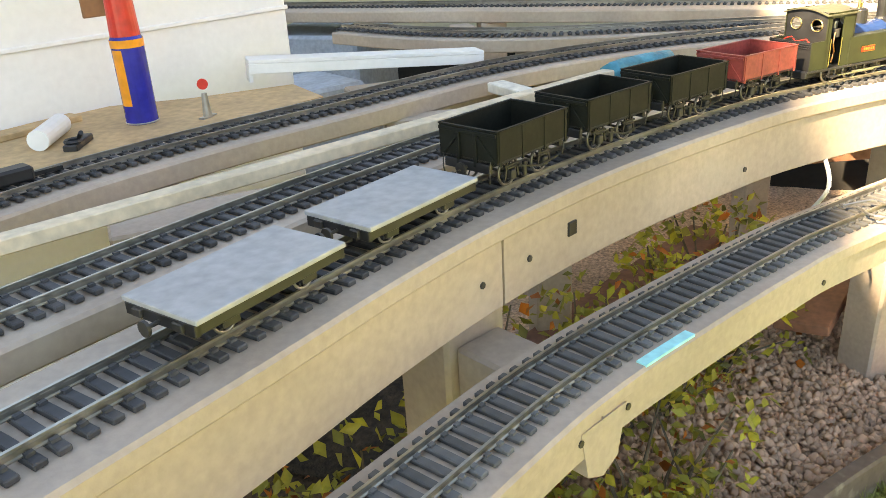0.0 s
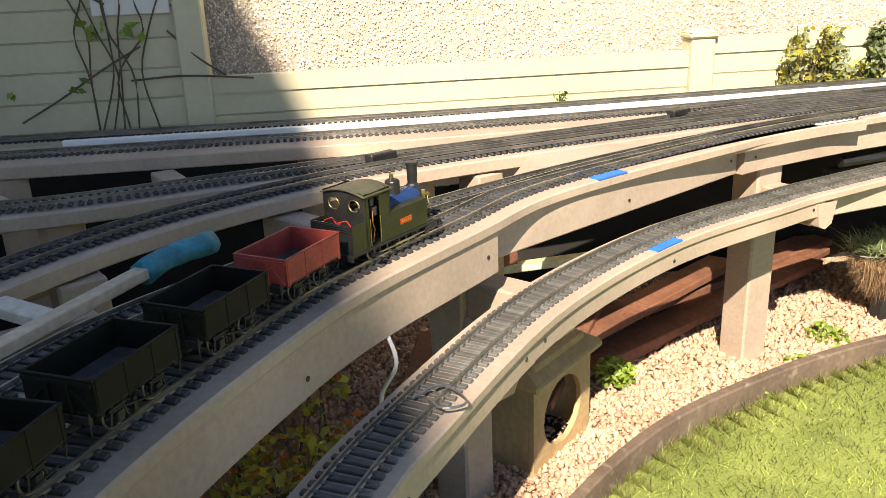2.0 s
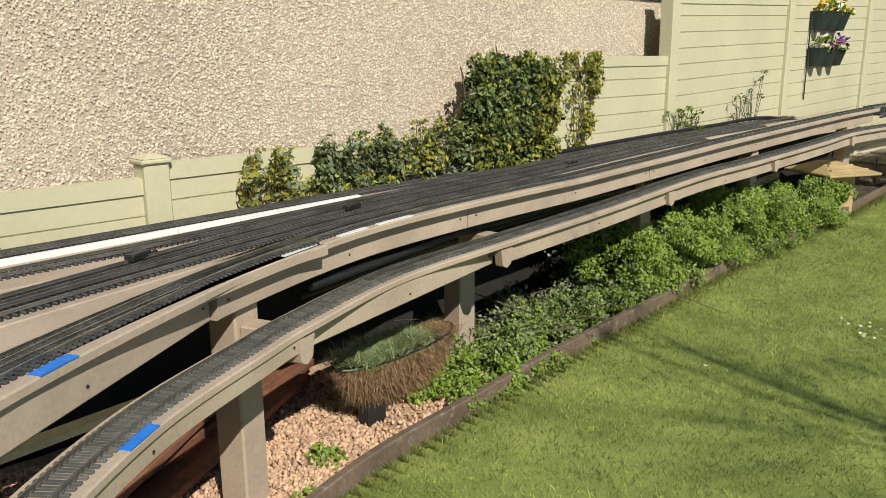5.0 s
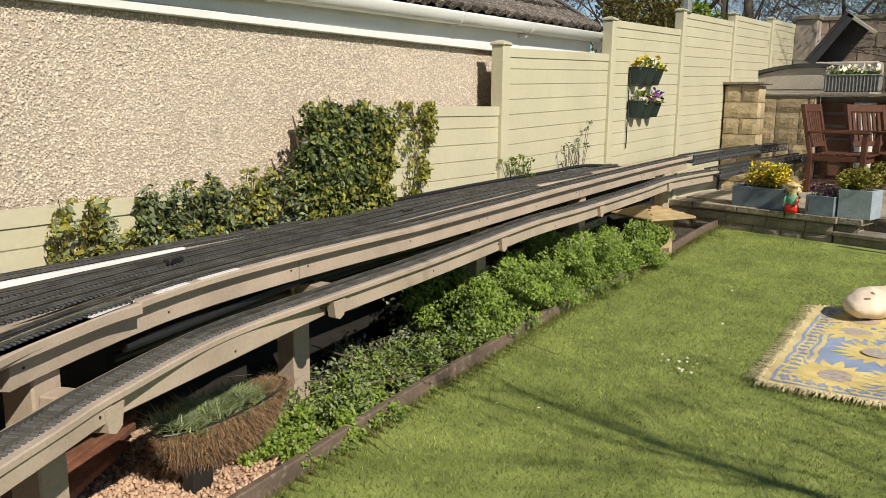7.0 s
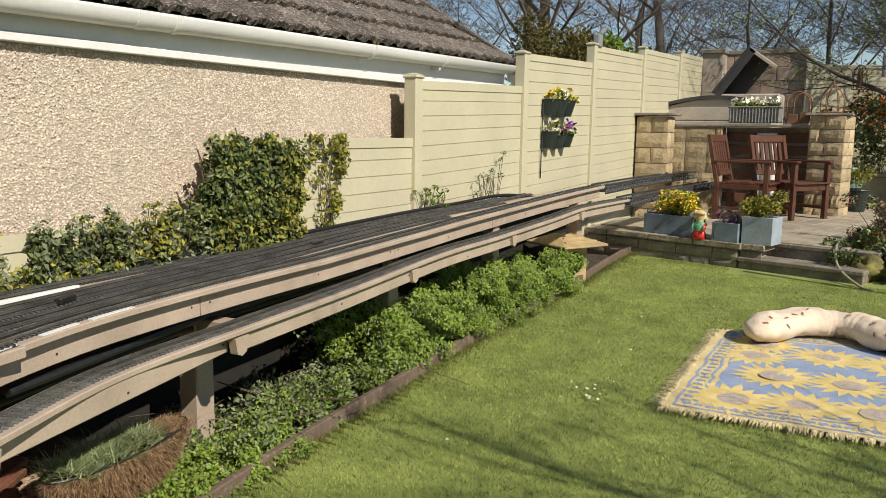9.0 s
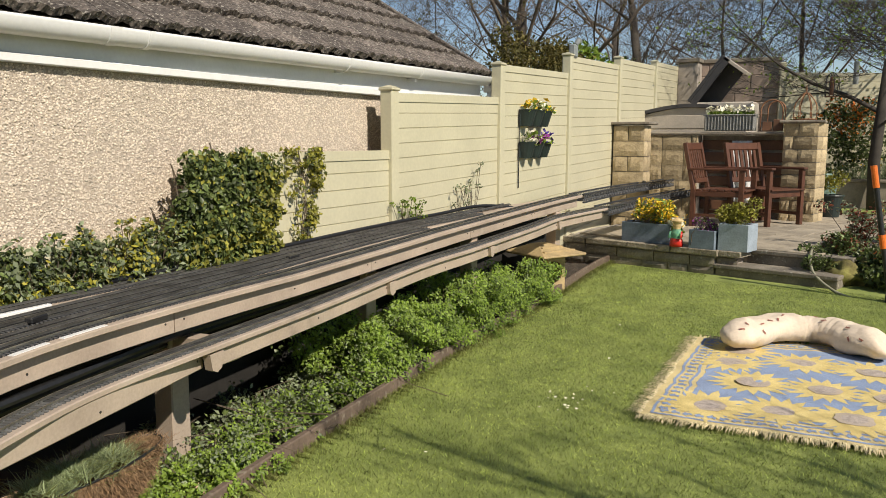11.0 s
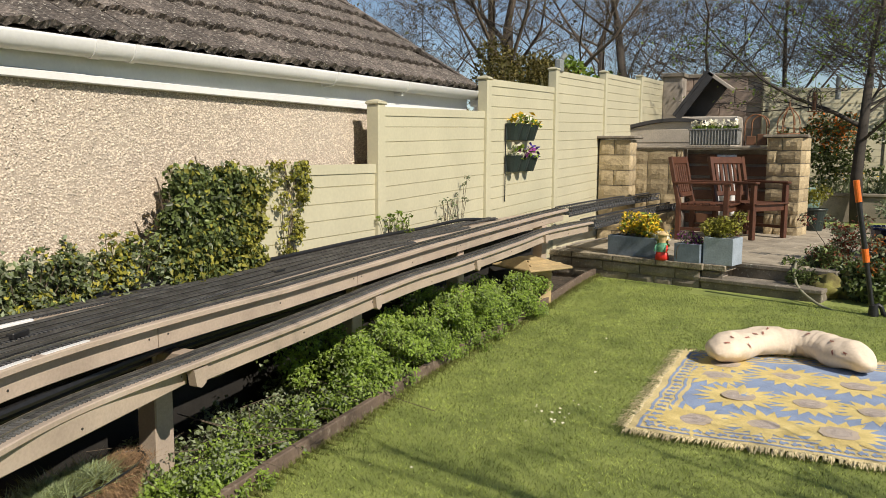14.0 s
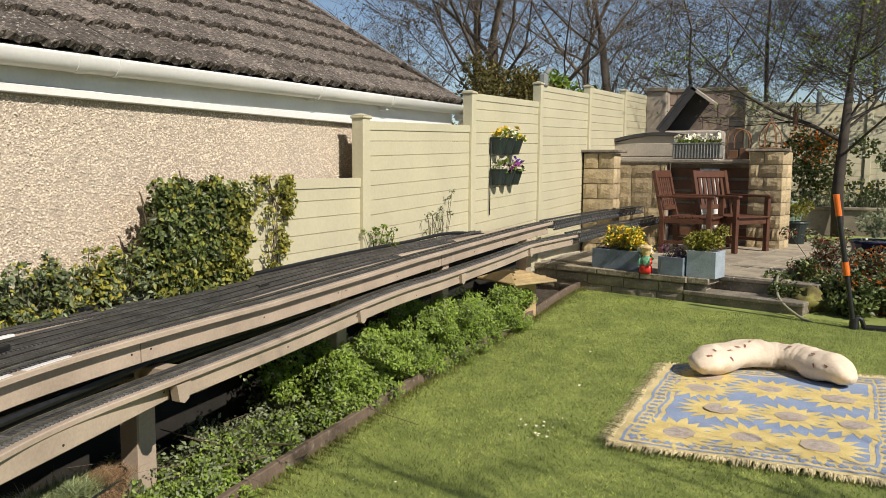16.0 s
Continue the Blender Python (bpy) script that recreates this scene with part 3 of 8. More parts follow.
def build_fence():
    I = Matrix.Identity(4)
    fence_run(PANELS, ((-7.7, 1.85), (-5.72, 1.85), (-3.75, 0.975), (-1.91, 1.33), (-0.02, 1.77), (1.88, 2.10), (3.79, 2.36), (5.82, 2.51), (7.86, 2.63), (9.84, 2.72)), I)
    # far boundary across the end of the garden
    far = pose(0.057, 9.415, 0, 0, 0, -75)
    fence_run(((1.72, 3.6, 2.55), (3.65, 5.5, 2.55), (5.55, 7.4, 2.55)), ((1.68, 2.7), (3.62, 2.65), (5.52, 2.65)), far, rise=-0.02)
    # block wall in the corner
    w = empty("block_wall")
    tagged(w, "grey-buff concrete block wall with flat coping", "wall", kind="structure")
    bm = bmesh.new()
    box(bm, 0.02, 1.62, 9.9, 10.0, 0, 2.76)
    box(bm, 0.02, 0.36, 9.5, 9.86, 0, 2.76, 0.01)
    part("core", bm, "mortar_grey", w)
    bm = bmesh.new()
    box(bm, -0.1, 1.66, 9.84, 10.06, 2.76, 2.83, 0.01)
    box(bm, 0.0, 0.39, 9.46, 9.838, 2.76, 2.83, 0.01)
    part("coping", bm, "slab", w)
    bm = bmesh.new()
    box(bm, 0, 0.44, -0.03, 0.03, 0, 0.215, 0.008)
    me = bpy.data.meshes.new("block")
    bm.to_mesh(me)
    bm.free()
    me.materials.append(M["block"])
    for r in range(12):
        for c in range(5):
            x = 0.03 + c * 0.45 - (0.2 if r % 2 else 0)
            if x + 0.44 > 1.72 or x < -0.3:
                continue
            shared("block", me, w, pose(x, 9.89, 2.76 - 0.225 * (r + 1) + 0.005))


# ---- track beds ----
def plan_at(c, y):
    return min(c, key=lambda p: abs(p.y - y))


BED = {}


def bed(name, c, width, thick, label, z=None, lip=0.0):
    """A curved board for the track, rounded at its front top edge."""
    zz = z if z is not None else [p.z if len(p) > 2 else zu(p.y) for p in c]
    bm = bmesh.new()
    sweep(bm, c, [(0.004, 0), (0.0, -0.004), (0.0, -thick + 0.003), (0.003, -thick), (width, -thick), (width, -0.003), (width - 0.003, 0)], zz)
    bmesh.ops.recalc_face_normals(bm, faces=bm.faces[:])
    ob = mesh_ob(name, bm, "deck")
    return tagged(ob, label, "track bed", kind="structure")


def beam(p, q, z0, z1, w, name="support_beam", parent=None, mat_="deck"):
    """A straight beam between two plan points, its face on the line p-q and its body to the left."""
    p, q = Vector(p), Vector(q)
    d = q - p
    a = math.atan2(d.y, d.x)
    bm = bmesh.new()
    box(bm, 0.001, d.length - 0.001, 0, w, z0, z1, 0.003, Matrix.Translation((p.x, p.y, 0)) @ Matrix.Rotation(a, 4, "Z"))
    ob = mesh_ob(name, bm, mat_, parent)
    return ob


UJ = [(3.6, -5.84), (2.56, -5.565), (1.61, -4.925), (1.04, -4.03), (0.71, -2.72), (0.635, -1.2), (0.56, 0.25), (0.515, 1.6), (0.50, 2.85)]
LJ = [(3.6, -5.71), (2.66, -5.42), (1.83, -4.90), (1.135, -3.87), (0.855, -2.69), (0.75, -1.2), (0.70, 0.25), (0.655, 1.83), (0.73, 2.92)]


def between(c, p, q):
    i = min(range(len(c)), key=lambda k: (c[k].x - p[0]) ** 2 + (c[k].y - p[1]) ** 2)
    j = min(range(len(c)), key=lambda k: (c[k].x - q[0]) ** 2 + (c[k].y - q[1]) ** 2)
    return c[i:j + 1]


def curved_beam(c, inset, w, top, deep):
    """A beam bent along the board's edge."""
    bm = bmesh.new()
    z = [p.z if len(p) > 2 else zu(p.y) for p in c]
    sweep(bm, c, [(inset, -top), (inset, -deep + 0.003), (inset + 0.003, -deep), (inset + w, -deep), (inset + w, -top)], z)
    bmesh.ops.recalc_face_normals(bm, faces=bm.faces[:])
    return bm


def straight_beam(c, gap, w, top, deep):
    """A straight beam below one length of a curved board, set back so that it nowhere stands proud of the board's edge."""
    p, q = Vector(c[0][:2]), Vector(c[-1][:2])
    d = (q - p).normalized()
    left = Vector((-d.y, d.x))
    o = max((Vector(v[:2]) - p).dot(left) for v in c) + gap
    z0, z1 = (c[0].z, c[-1].z) if len(c[0]) > 2 else (zu(c[0].y), zu(c[-1].y))
    a, b = p + left * o + d * 0.002, q + left * o - d * 0.002
    bm = bmesh.new()
    ends = []
    for e, z in ((a, z0), (b, z1)):
        ends.append([bm.verts.new((e.x + left.x * k, e.y + left.y * k, z + v)) for k, v in ((0, -top), (0, -deep + 0.004), (0.004, -deep), (w, -deep), (w, -top))])
    for k in range(5):
        bm.faces.new((ends[0][k], ends[0][(k + 1) % 5], ends[1][(k + 1) % 5], ends[1][k]))
    bm.faces.new(ends[0])
    bm.faces.new(list(reversed(ends[1])))
    bmesh.ops.recalc_face_normals(bm, faces=bm.faces[:])
    return bm, a, b, left


def build_decks():
    bed("upper_track_bed", UPPER, 0.165, 0.024, "tan recycled plastic board carrying the main line")
    bed("lower_track_bed", LOWER, 0.13, 0.022, "tan recycled plastic board carrying the lower line")
    for curve, joints in ((UPPER, UJ), (LOWER, LJ)):
        for i, (p, q) in enumerate(zip(joints, joints[1:])):
            c = between(curve, p, q)
            deep = 0.115 if curve is UPPER else 0.068 if i < 3 else 0.098
            if len(c) < 4:
                continue
            ns = normals(c)
            if i != (2 if curve is UPPER else 3):
                back = (0.006, 0.006, 0.022, 0.042)[min(i, 3)] if curve is UPPER else (0.006, 0.006, 0.008, 0.014, 0.026)[min(i, 4)]
                bm, fix = curved_beam(c[:-1] + [c[-1].lerp(c[-2], 0.2)], back, 0.03, 0.0245, deep), []
                for k in (2, len(c) // 2, len(c) - 3):
                    fix.append((Vector(c[k][:2]) + Vector(ns[k][:2]) * back, Vector(ns[k][:2])))
            else:
                bm, a, b, left = straight_beam(c, 0.014 if curve is UPPER else 0.005, 0.03, 0.0245, deep)
                fix = [(a.lerp(b, t), left) for t in (0.03, 0.5, 0.97)]
            e = mesh_ob("deck_beam", bm, "deck")
            tagged(e, "tan plastic beam under the track bed", "beam", "deck beams", "structure")
            z0, z1 = (c[0].z, c[-1].z) if len(c[0]) > 2 else (zu(c[0].y), zu(c[-1].y))
            for (f, n), t, low in zip(fix, (0.03, 0.5, 0.97), (0.6, 0.72, 0.6)):
                z = z0 + (z1 - z0) * t - deep * low
                bm = bmesh.new()
                cyl(bm, (f.x + n.x * 0.002, f.y + n.y * 0.002, z), (f.x - n.x * 0.002, f.y - n.y * 0.002, z), 0.0045, n=8)
                part("screw", bm, "dark_metal", e)
            if curve is UPPER and i == 1:
                f, n = Vector(c[6][:2]) + Vector(ns[6][:2]) * 0.006, ns[6]
                bm = bmesh.new()
                box(bm, -0.009, 0.009, -0.003, 0.004, -0.01, 0.01, 0.001, Matrix.Translation((f.x, f.y, ZU - 0.058)) @ Matrix.Rotation(math.atan2(-n.x, n.y), 4, "Z"))
                part("square_socket", bm, "black", e, "small black square socket")
    for k, (q, r) in enumerate(zip(LJ[1:-1], LJ[2:])):
        if k == 1:
            continue
        c = between(LOWER, q, r)
        d = c[3] - c[0]
        a = math.atan2(d.y, d.x)
        bm = bmesh.new()
        vs = [(-0.042, -0.03), (-0.028, -0.095), (0.0, -0.108), (0.028, -0.095), (0.042, -0.03)]
        f = [bm.verts.new((x, 0.04, z)) for x, z in vs]
        bk = [bm.verts.new((x, 0.004, z)) for x, z in vs]
        bm.faces.new(f)
        bm.faces.new(list(reversed(bk)))
        for j in range(5):
            bm.faces.new((f[j], bk[j], bk[(j + 1) % 5], f[(j + 1) % 5]))
        bmesh.ops.recalc_face_normals(bm, faces=bm.faces[:])
        bmesh.ops.transform(bm, matrix=Matrix.Translation((c[0].x, c[0].y, c[0].z)) @ Matrix.Rotation(a, 4, "Z"), verts=bm.verts)
        tagged(mesh_ob("joint_bracket", bm, "deck"), "tan plastic bracket under a deck joint", "bracket", "deck brackets", "structure")
    # other lines
    for nm, c, w in (("second_line_bed", T2C, 0.14), ("siding_bed", S2C, 0.15), ("siding_bed", S3C, 0.14)):
        bed(nm, offset(c, -w / 2), w, 0.035, "tan recycled plastic board carrying a siding")
    bed("back_line_bed", offset(S4C, -0.14), 0.30, 0.04, "tan recycled plastic board carrying two lines by the fence")
    # wide yard board
    bm = bmesh.new()
    fr = [p for p in UPPER if p.y > -4.75]
    inner = offset(fr, 0.165)
    vs = [bm.verts.new((p.x, p.y, zu(p.y) - (0.003 if p.y < -1.9 else 0.012))) for p in inner]
    back = [(0.31, 2.9), (0.26, 2.2), (0.16, 1.5), (0.09, 0.7), (0.09, -0.5), (0.09, -1.2), (0.1, -1.89), (0.1, -2.0), (0.13, -3.0), (0.45, -4.0), (1.0, -4.7)]
    vs += [bm.verts.new((x, y, zu(y) - (0.003 if y < -1.9 else 0.012))) for x, y in back]
    f = bm.faces.new(vs)
    bm.normal_update()
    if f.normal.z < 0:
        f.normal_flip()
    r = bmesh.ops.extrude_face_region(bm, geom=[f])
    bmesh.ops.translate(bm, vec=(0, 0, -0.035), verts=[g for g in r["geom"] if isinstance(g, bmesh.types.BMVert)])
    bmesh.ops.recalc_face_normals(bm, faces=bm.faces[:])
    bmesh.ops.triangulate(bm, faces=[f for f in bm.faces if len(f.verts) > 4])
    tagged(mesh_ob("yard_bed", bm, "deck"), "wide tan plastic board under the station yard", "track bed", kind="structure")


POSTS = [(3.45, -5.95), (2.52, -5.66), (1.43, -4.985), (0.86, -3.94), (0.455, -2.56), (0.45, -1.05), (0.43, 0.4), (0.41, 2.3)]


def build_posts():
    for i, (x, y) in enumerate(POSTS):
        near = min(LOWER, key=lambda p: (p.x - x) ** 2 + (p.y - y) ** 2)
        d = Vector((near.x - x, near.y - y))
        reach = d.length
        a = math.atan2(d.y, d.x) + math.pi / 2
        e = empty("deck_post", pose(x, y, 0, 0, 0, math.degrees(a)))
        tagged(e, "square tan plastic post holding up both track beds", "post", "deck posts")
        bm = bmesh.new()
        box(bm, -0.055, 0.055, -0.05, 0.05, -0.06, zu(y) - 0.117, 0.006)
        part("shaft", bm, "deck", e)
        bm = bmesh.new()
        zl = near.z
        box(bm, -0.04, 0.04, -max(reach - 0.045, 0.06), -0.05, zl - 0.11, zl - 0.023, 0.005)
        part("cross_arm", bm, "deck", e)
        bm = bmesh.new()
        box(bm, -0.04, 0.04, -0.04, 0.30, zu(y) - 0.1165, zu(y) - 0.05, 0.005)
        part("back_arm", bm, "deck", e)


# ---- track ----
T1C = offset(UPPER, 0.078)
LC = offset(LOWER, 0.068)
T2C = spline([(3.6, -6.12), (3.1, -6.02), (2.65, -5.89), (2.45, -5.82), (2.24, -5.735), (2.0, -5.60), (1.75, -5.36), (1.55, -5.12), (1.36, -4.84), (1.18, -4.52), (1.0, -4.15), (0.86, -3.8), (0.815, -3.62)], 0.02)
S2C = spline([(3.0, -6.36), (2.72, -6.29), (2.54, -6.25), (2.33, -6.17), (2.08, -6.05), (1.73, -5.88), (1.44, -5.65), (1.2, -5.33), (1.04, -5.0), (0.92, -4.6), (0.8, -4.15), (0.68, -3.65), (0.58, -3.1), (0.5, -2.5), (0.44, -1.8), (0.40, -1.0), (0.385, -0.2)], 0.02)
S3C = spline([(1.12, -6.52), (1.22, -6.2), (1.22, -5.9), (1.1, -5.5), (0.98, -5.1), (0.87, -4.7), (0.72, -4.2), (0.58, -3.7), (0.46, -3.1), (0.39, -2.4), (0.35, -1.8), (0.31, -1.0), (0.30, 0.0), (0.33, 0.8)], 0.02)
S4C = spline([(0.55, -7.4), (0.57, -6.6), (0.58, -5.8), (0.575, -5.0), (0.52, -4.2), (0.43, -3.5), (0.34, -2.8), (0.27, -2.1), (0.24, -1.5), (0.24, -0.8), (0.25, 0.1)], 0.02)
S5C = spline([(0.28, -7.4), (0.3, -6.6), (0.32, -5.6), (0.31, -4.6), (0.26, -3.8), (0.2, -3.0), (0.17, -2.2), (0.16, -1.2), (0.16, -0.3), (0.18, 0.7), (0.22, 1.6)], 0.02)


def sleeper_mesh(material):
    bm = bmesh.new()
    box(bm, -0.0056, 0.0056, -0.045, 0.045, 0, 0.006, 0.0012)
    for s in (-1, 1):
        for o in (-1, 1):
            box(bm, -0.0035, 0.0035, s * GAUGE / 2 + o * 0.0045 - 0.0025, s * GAUGE / 2 + o * 0.0045 + 0.0025, 0.006, 0.009)
    me = bpy.data.meshes.new("sleeper")
    bm.to_mesh(me)
    bm.free()
    me.materials.append(M[material])
    return me


SLEEPER = {}
_bv = np.array([(x, y, z) for x in (-0.0056, 0.0056) for y in (-0.045, 0.045) for z in (0.0, 0.006)])
_bf = np.array([(0, 1, 3, 2), (4, 6, 7, 5), (0, 4, 5, 1), (2, 3, 7, 6), (1, 5, 7, 3)])


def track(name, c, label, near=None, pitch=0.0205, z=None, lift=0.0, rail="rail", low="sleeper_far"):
    """Two rails of real section on sleepers; near(p) picks those that become pieces of their own, in a paler tone than
    the rest.
    """
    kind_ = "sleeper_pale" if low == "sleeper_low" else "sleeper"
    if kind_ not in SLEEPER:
        SLEEPER[kind_] = sleeper_mesh(kind_)
    e = empty(name)
    tagged(e, label, "model track", "model railway tracks")
    zs = [(p.z if len(p) > 2 else zu(p.y)) + lift for p in c]
    for s in (-1, 1):
        bm = bmesh.new()
        o = s * GAUGE / 2
        h0 = 0.006
        sweep(bm, c, [(o - 0.0028, h0), (o - 0.0028, h0 + 0.0012), (o - 0.0008, h0 + 0.002), (o - 0.0008, h0 + 0.006), (o - 0.0017, h0 + 0.0075), (o - 0.0017, h0 + 0.0095),
                      (o + 0.0017, h0 + 0.0095), (o + 0.0017, h0 + 0.0075), (o + 0.0008, h0 + 0.006), (o + 0.0008, h0 + 0.002), (o + 0.0028, h0 + 0.0012), (o + 0.0028, h0)], zs)
        bmesh.ops.recalc_face_normals(bm, faces=bm.faces[:])
        part("rail", bm, rail, e)
    acc, V, F, k, singles = 0.0, [], [], 0, 0
    ns = normals(c)
    rng = random.Random(len(c))
    for i in range(len(c) - 1):
        seg = (Vector(c[i + 1][:2]) - Vector(c[i][:2])).length
        while acc < seg:
            t = acc / seg
            p = Vector(c[i][:2]).lerp(Vector(c[i + 1][:2]), t)
            zz = zs[i] * (1 - t) + zs[i + 1] * t
            d = Vector((ns[i].y, -ns[i].x))
            a = math.atan2(d.y, d.x) + rng.uniform(-0.03, 0.03)
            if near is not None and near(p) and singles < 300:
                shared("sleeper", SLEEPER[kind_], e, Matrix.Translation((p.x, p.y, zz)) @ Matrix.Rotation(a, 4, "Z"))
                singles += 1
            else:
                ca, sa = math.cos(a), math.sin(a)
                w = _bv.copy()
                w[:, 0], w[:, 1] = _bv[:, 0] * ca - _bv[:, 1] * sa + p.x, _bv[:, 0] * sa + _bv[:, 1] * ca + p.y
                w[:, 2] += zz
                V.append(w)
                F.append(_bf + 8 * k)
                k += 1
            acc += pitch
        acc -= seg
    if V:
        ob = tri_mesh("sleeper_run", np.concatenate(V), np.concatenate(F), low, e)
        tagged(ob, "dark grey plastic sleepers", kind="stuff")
    return e


def build_tracks():
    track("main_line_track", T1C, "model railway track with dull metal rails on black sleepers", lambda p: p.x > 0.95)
    track("lower_line_track", LC, "model railway track on the lower bed with grey weathered sleepers", lambda p: p.x > 0.9, low="sleeper_low")
    track("second_line_track", T2C, "model railway track running beside the main line", lambda p: p.x > 1.0, lift=0.001)
    track("siding_track", S2C, "siding track curving in towards the yard", lambda p: p.y < -5.0, lift=0.002, rail="rail_dull")
    track("siding_track", S3C, "siding track ending in open air on its board", lambda p: p.y < -5.3, lift=0.003, rail="rail_dull")
    track("back_line_track", S4C, "model railway track along the fence", lambda p: p.y < -4.2, lift=0.0, rail="rail_dull")
    track("back_line_track", S5C, "model railway track running close along the fence boards", None, lift=0.0015, rail="rail_dull")




# ---- foliage helpers ----
def leaf_mesh(name, P, size, material, parent=None, label="", up=0.4, seed=1, ratio=0.62, out=None):
    """Small folded leaves (two triangles each) at the points P, turned at random; out: a direction that they lean to."""
    rng = np.random.default_rng(seed)
    P = np.asarray(P, dtype=float)
    n = len(P)
    nr = rng.normal(size=(n, 3))
    nr[:, 2] += up * 2
    if out is not None:
        nr += np.asarray(out) * 1.6
    nr /= np.linalg.norm(nr, axis=1)[:, None]
    t = rng.normal(size=(n, 3))
    t -= nr * (t * nr).sum(1)[:, None]
    t /= np.linalg.norm(t, axis=1)[:, None]
    b = np.cross(nr, t)
    s = size * rng.uniform(0.55, 1.35, n)[:, None]
    V = np.stack([P - t * s * 0.5, P + b * s * ratio * 0.5 + nr * s * 0.12, P + t * s * 0.6, P - b * s * ratio * 0.5 + nr * s * 0.12], 1)
    base = np.arange(n) * 4
    F = np.concatenate([np.stack([base, base + 1, base + 2], 1), np.stack([base, base + 2, base + 3], 1)])
    return tri_mesh(name, V.reshape(-1, 3), F, material, parent, label)


def blades(name, P, height, width, material, parent=None, label="", seed=1, lean=0.35):
    rng = np.random.default_rng(seed)
    P = np.asarray(P, dtype=float)
    n = len(P)
    a = rng.uniform(0, 2 * np.pi, n)
    h = height * rng.uniform(0.5, 1.3, n)
    w = width * rng.uniform(0.6, 1.3, n)
    d = np.stack([np.cos(a), np.sin(a), np.zeros(n)], 1)
    tip = P + np.stack([rng.normal(0, lean, n) * h, rng.normal(0, lean, n) * h, h], 1)
    V = np.stack([P - d * w[:, None] / 2, P + d * w[:, None] / 2, tip], 1)
    F = np.arange(3 * n).reshape(-1, 3)
    return tri_mesh(name, V.reshape(-1, 3), F, material, parent, label)


def clumps(rng, centres, radius, n, squash=0.8):
    """n points scattered in fuzzy clumps round the centres."""
    c = np.asarray(centres, dtype=float)
    i = rng.integers(0, len(c), n)
    d = rng.normal(size=(n, 3))
    d /= np.linalg.norm(d, axis=1)[:, None]
    r = radius * rng.uniform(0.25, 1.0, n) ** 0.5
    d[:, 2] *= squash
    return c[i] + d * r[:, None]


def twig(bm, p, q, r0, r1, n=4):
    cyl(bm, p, q, r0, r1, n, cap=False)


def tube(bm, pts, r, n=6):
    """A tube along 3D points."""
    pts = [Vector(p) for p in pts]
    rings = []
    for i, p in enumerate(pts):
        d = (pts[min(i + 1, len(pts) - 1)] - pts[max(i - 1, 0)]).normalized()
        q = d.to_track_quat("Z", "Y")
        rr = r[i] if isinstance(r, (list, tuple)) else r
        rings.append([bm.verts.new(p + q @ Vector((rr * math.cos(2 * math.pi * k / n), rr * math.sin(2 * math.pi * k / n), 0))) for k in range(n)])
    for a, b in zip(rings, rings[1:]):
        for k in range(n):
            bm.faces.new((a[k], a[(k + 1) % n], b[(k + 1) % n], b[k]))
    bm.faces.new(list(reversed(rings[0])))
    bm.faces.new(rings[-1])


def curve3(pts, step=0.02):
    return spline([Vector(p) for p in pts], step)


# ---- an unseen house, added so that its eaves shade the near end ----
def build_shade_house():
    """A tall house out of view, added as a shadow caster: its eaves shade the near end of the railway."""
    h = empty("shade_house")
    tagged(h, "unseen tall house added to cast shade on the near end of the railway", "house", kind="structure")
    ed = [(6.0, -9.13), (14.5, -8.575), (14.5, -15.5), (6.0, -15.5)]
    bm = bmesh.new()
    lo = [bm.verts.new((x, y + (-0.3 if k < 2 else 0.3), -0.1)) for k, (x, y) in enumerate(ed)]
    hi = [bm.verts.new((x, y + (-0.3 if k < 2 else 0.3), 9.2)) for k, (x, y) in enumerate(ed)]
    bm.faces.new(hi)
    for i in range(4):
        bm.faces.new((lo[i], lo[(i + 1) % 4], hi[(i + 1) % 4], hi[i]))
    bmesh.ops.recalc_face_normals(bm, faces=bm.faces[:])
    part("wall", bm, "render_wall", h)
    bm = bmesh.new()
    lo = [bm.verts.new((x, y, 9.2)) for x, y in ed]
    hi = [bm.verts.new((x, y, 9.3)) for x, y in ed]
    ridge = [bm.verts.new((6.0, -12.2, 11.3)), bm.verts.new((14.5, -12.2, 11.3))]
    bm.faces.new(list(reversed(lo)))
    for i in range(4):
        bm.faces.new((lo[i], lo[(i + 1) % 4], hi[(i + 1) % 4], hi[i]))
    bm.faces.new((hi[0], hi[1], ridge[1], ridge[0]))
    bm.faces.new((hi[2], hi[3], ridge[0], ridge[1]))
    bm.faces.new((hi[1], hi[2], ridge[1]))
    bm.faces.new((hi[3], hi[0], ridge[0]))
    bmesh.ops.recalc_face_normals(bm, faces=bm.faces[:])
    part("roof", bm, "tile_rest", h)


# ---- the train ----
RAIL_TOP = ZU + 0.0155


def arc_table(c):
    s = [0.0]
    for a, b in zip(c, c[1:]):
        s.append(s[-1] + (Vector(b[:2]) - Vector(a[:2])).length)
    return s


T1S = arc_table(T1C)


def on_track(s):
    """Pose on the main line at arc length s; x points along the travel."""
    i = max(0, min(len(T1S) - 2, next(k for k in range(len(T1S) - 1) if T1S[k + 1] >= s)))
    t = (s - T1S[i]) / (T1S[i + 1] - T1S[i])
    p = Vector(T1C[i][:2]).lerp(Vector(T1C[i + 1][:2]), t)
    d = Vector(T1C[min(i + 3, len(T1C) - 1)][:2]) - Vector(T1C[max(i - 2, 0)][:2])
    return Matrix.Translation((p.x, p.y, RAIL_TOP)) @ Matrix.Rotation(math.atan2(d.y, d.x), 4, "Z")


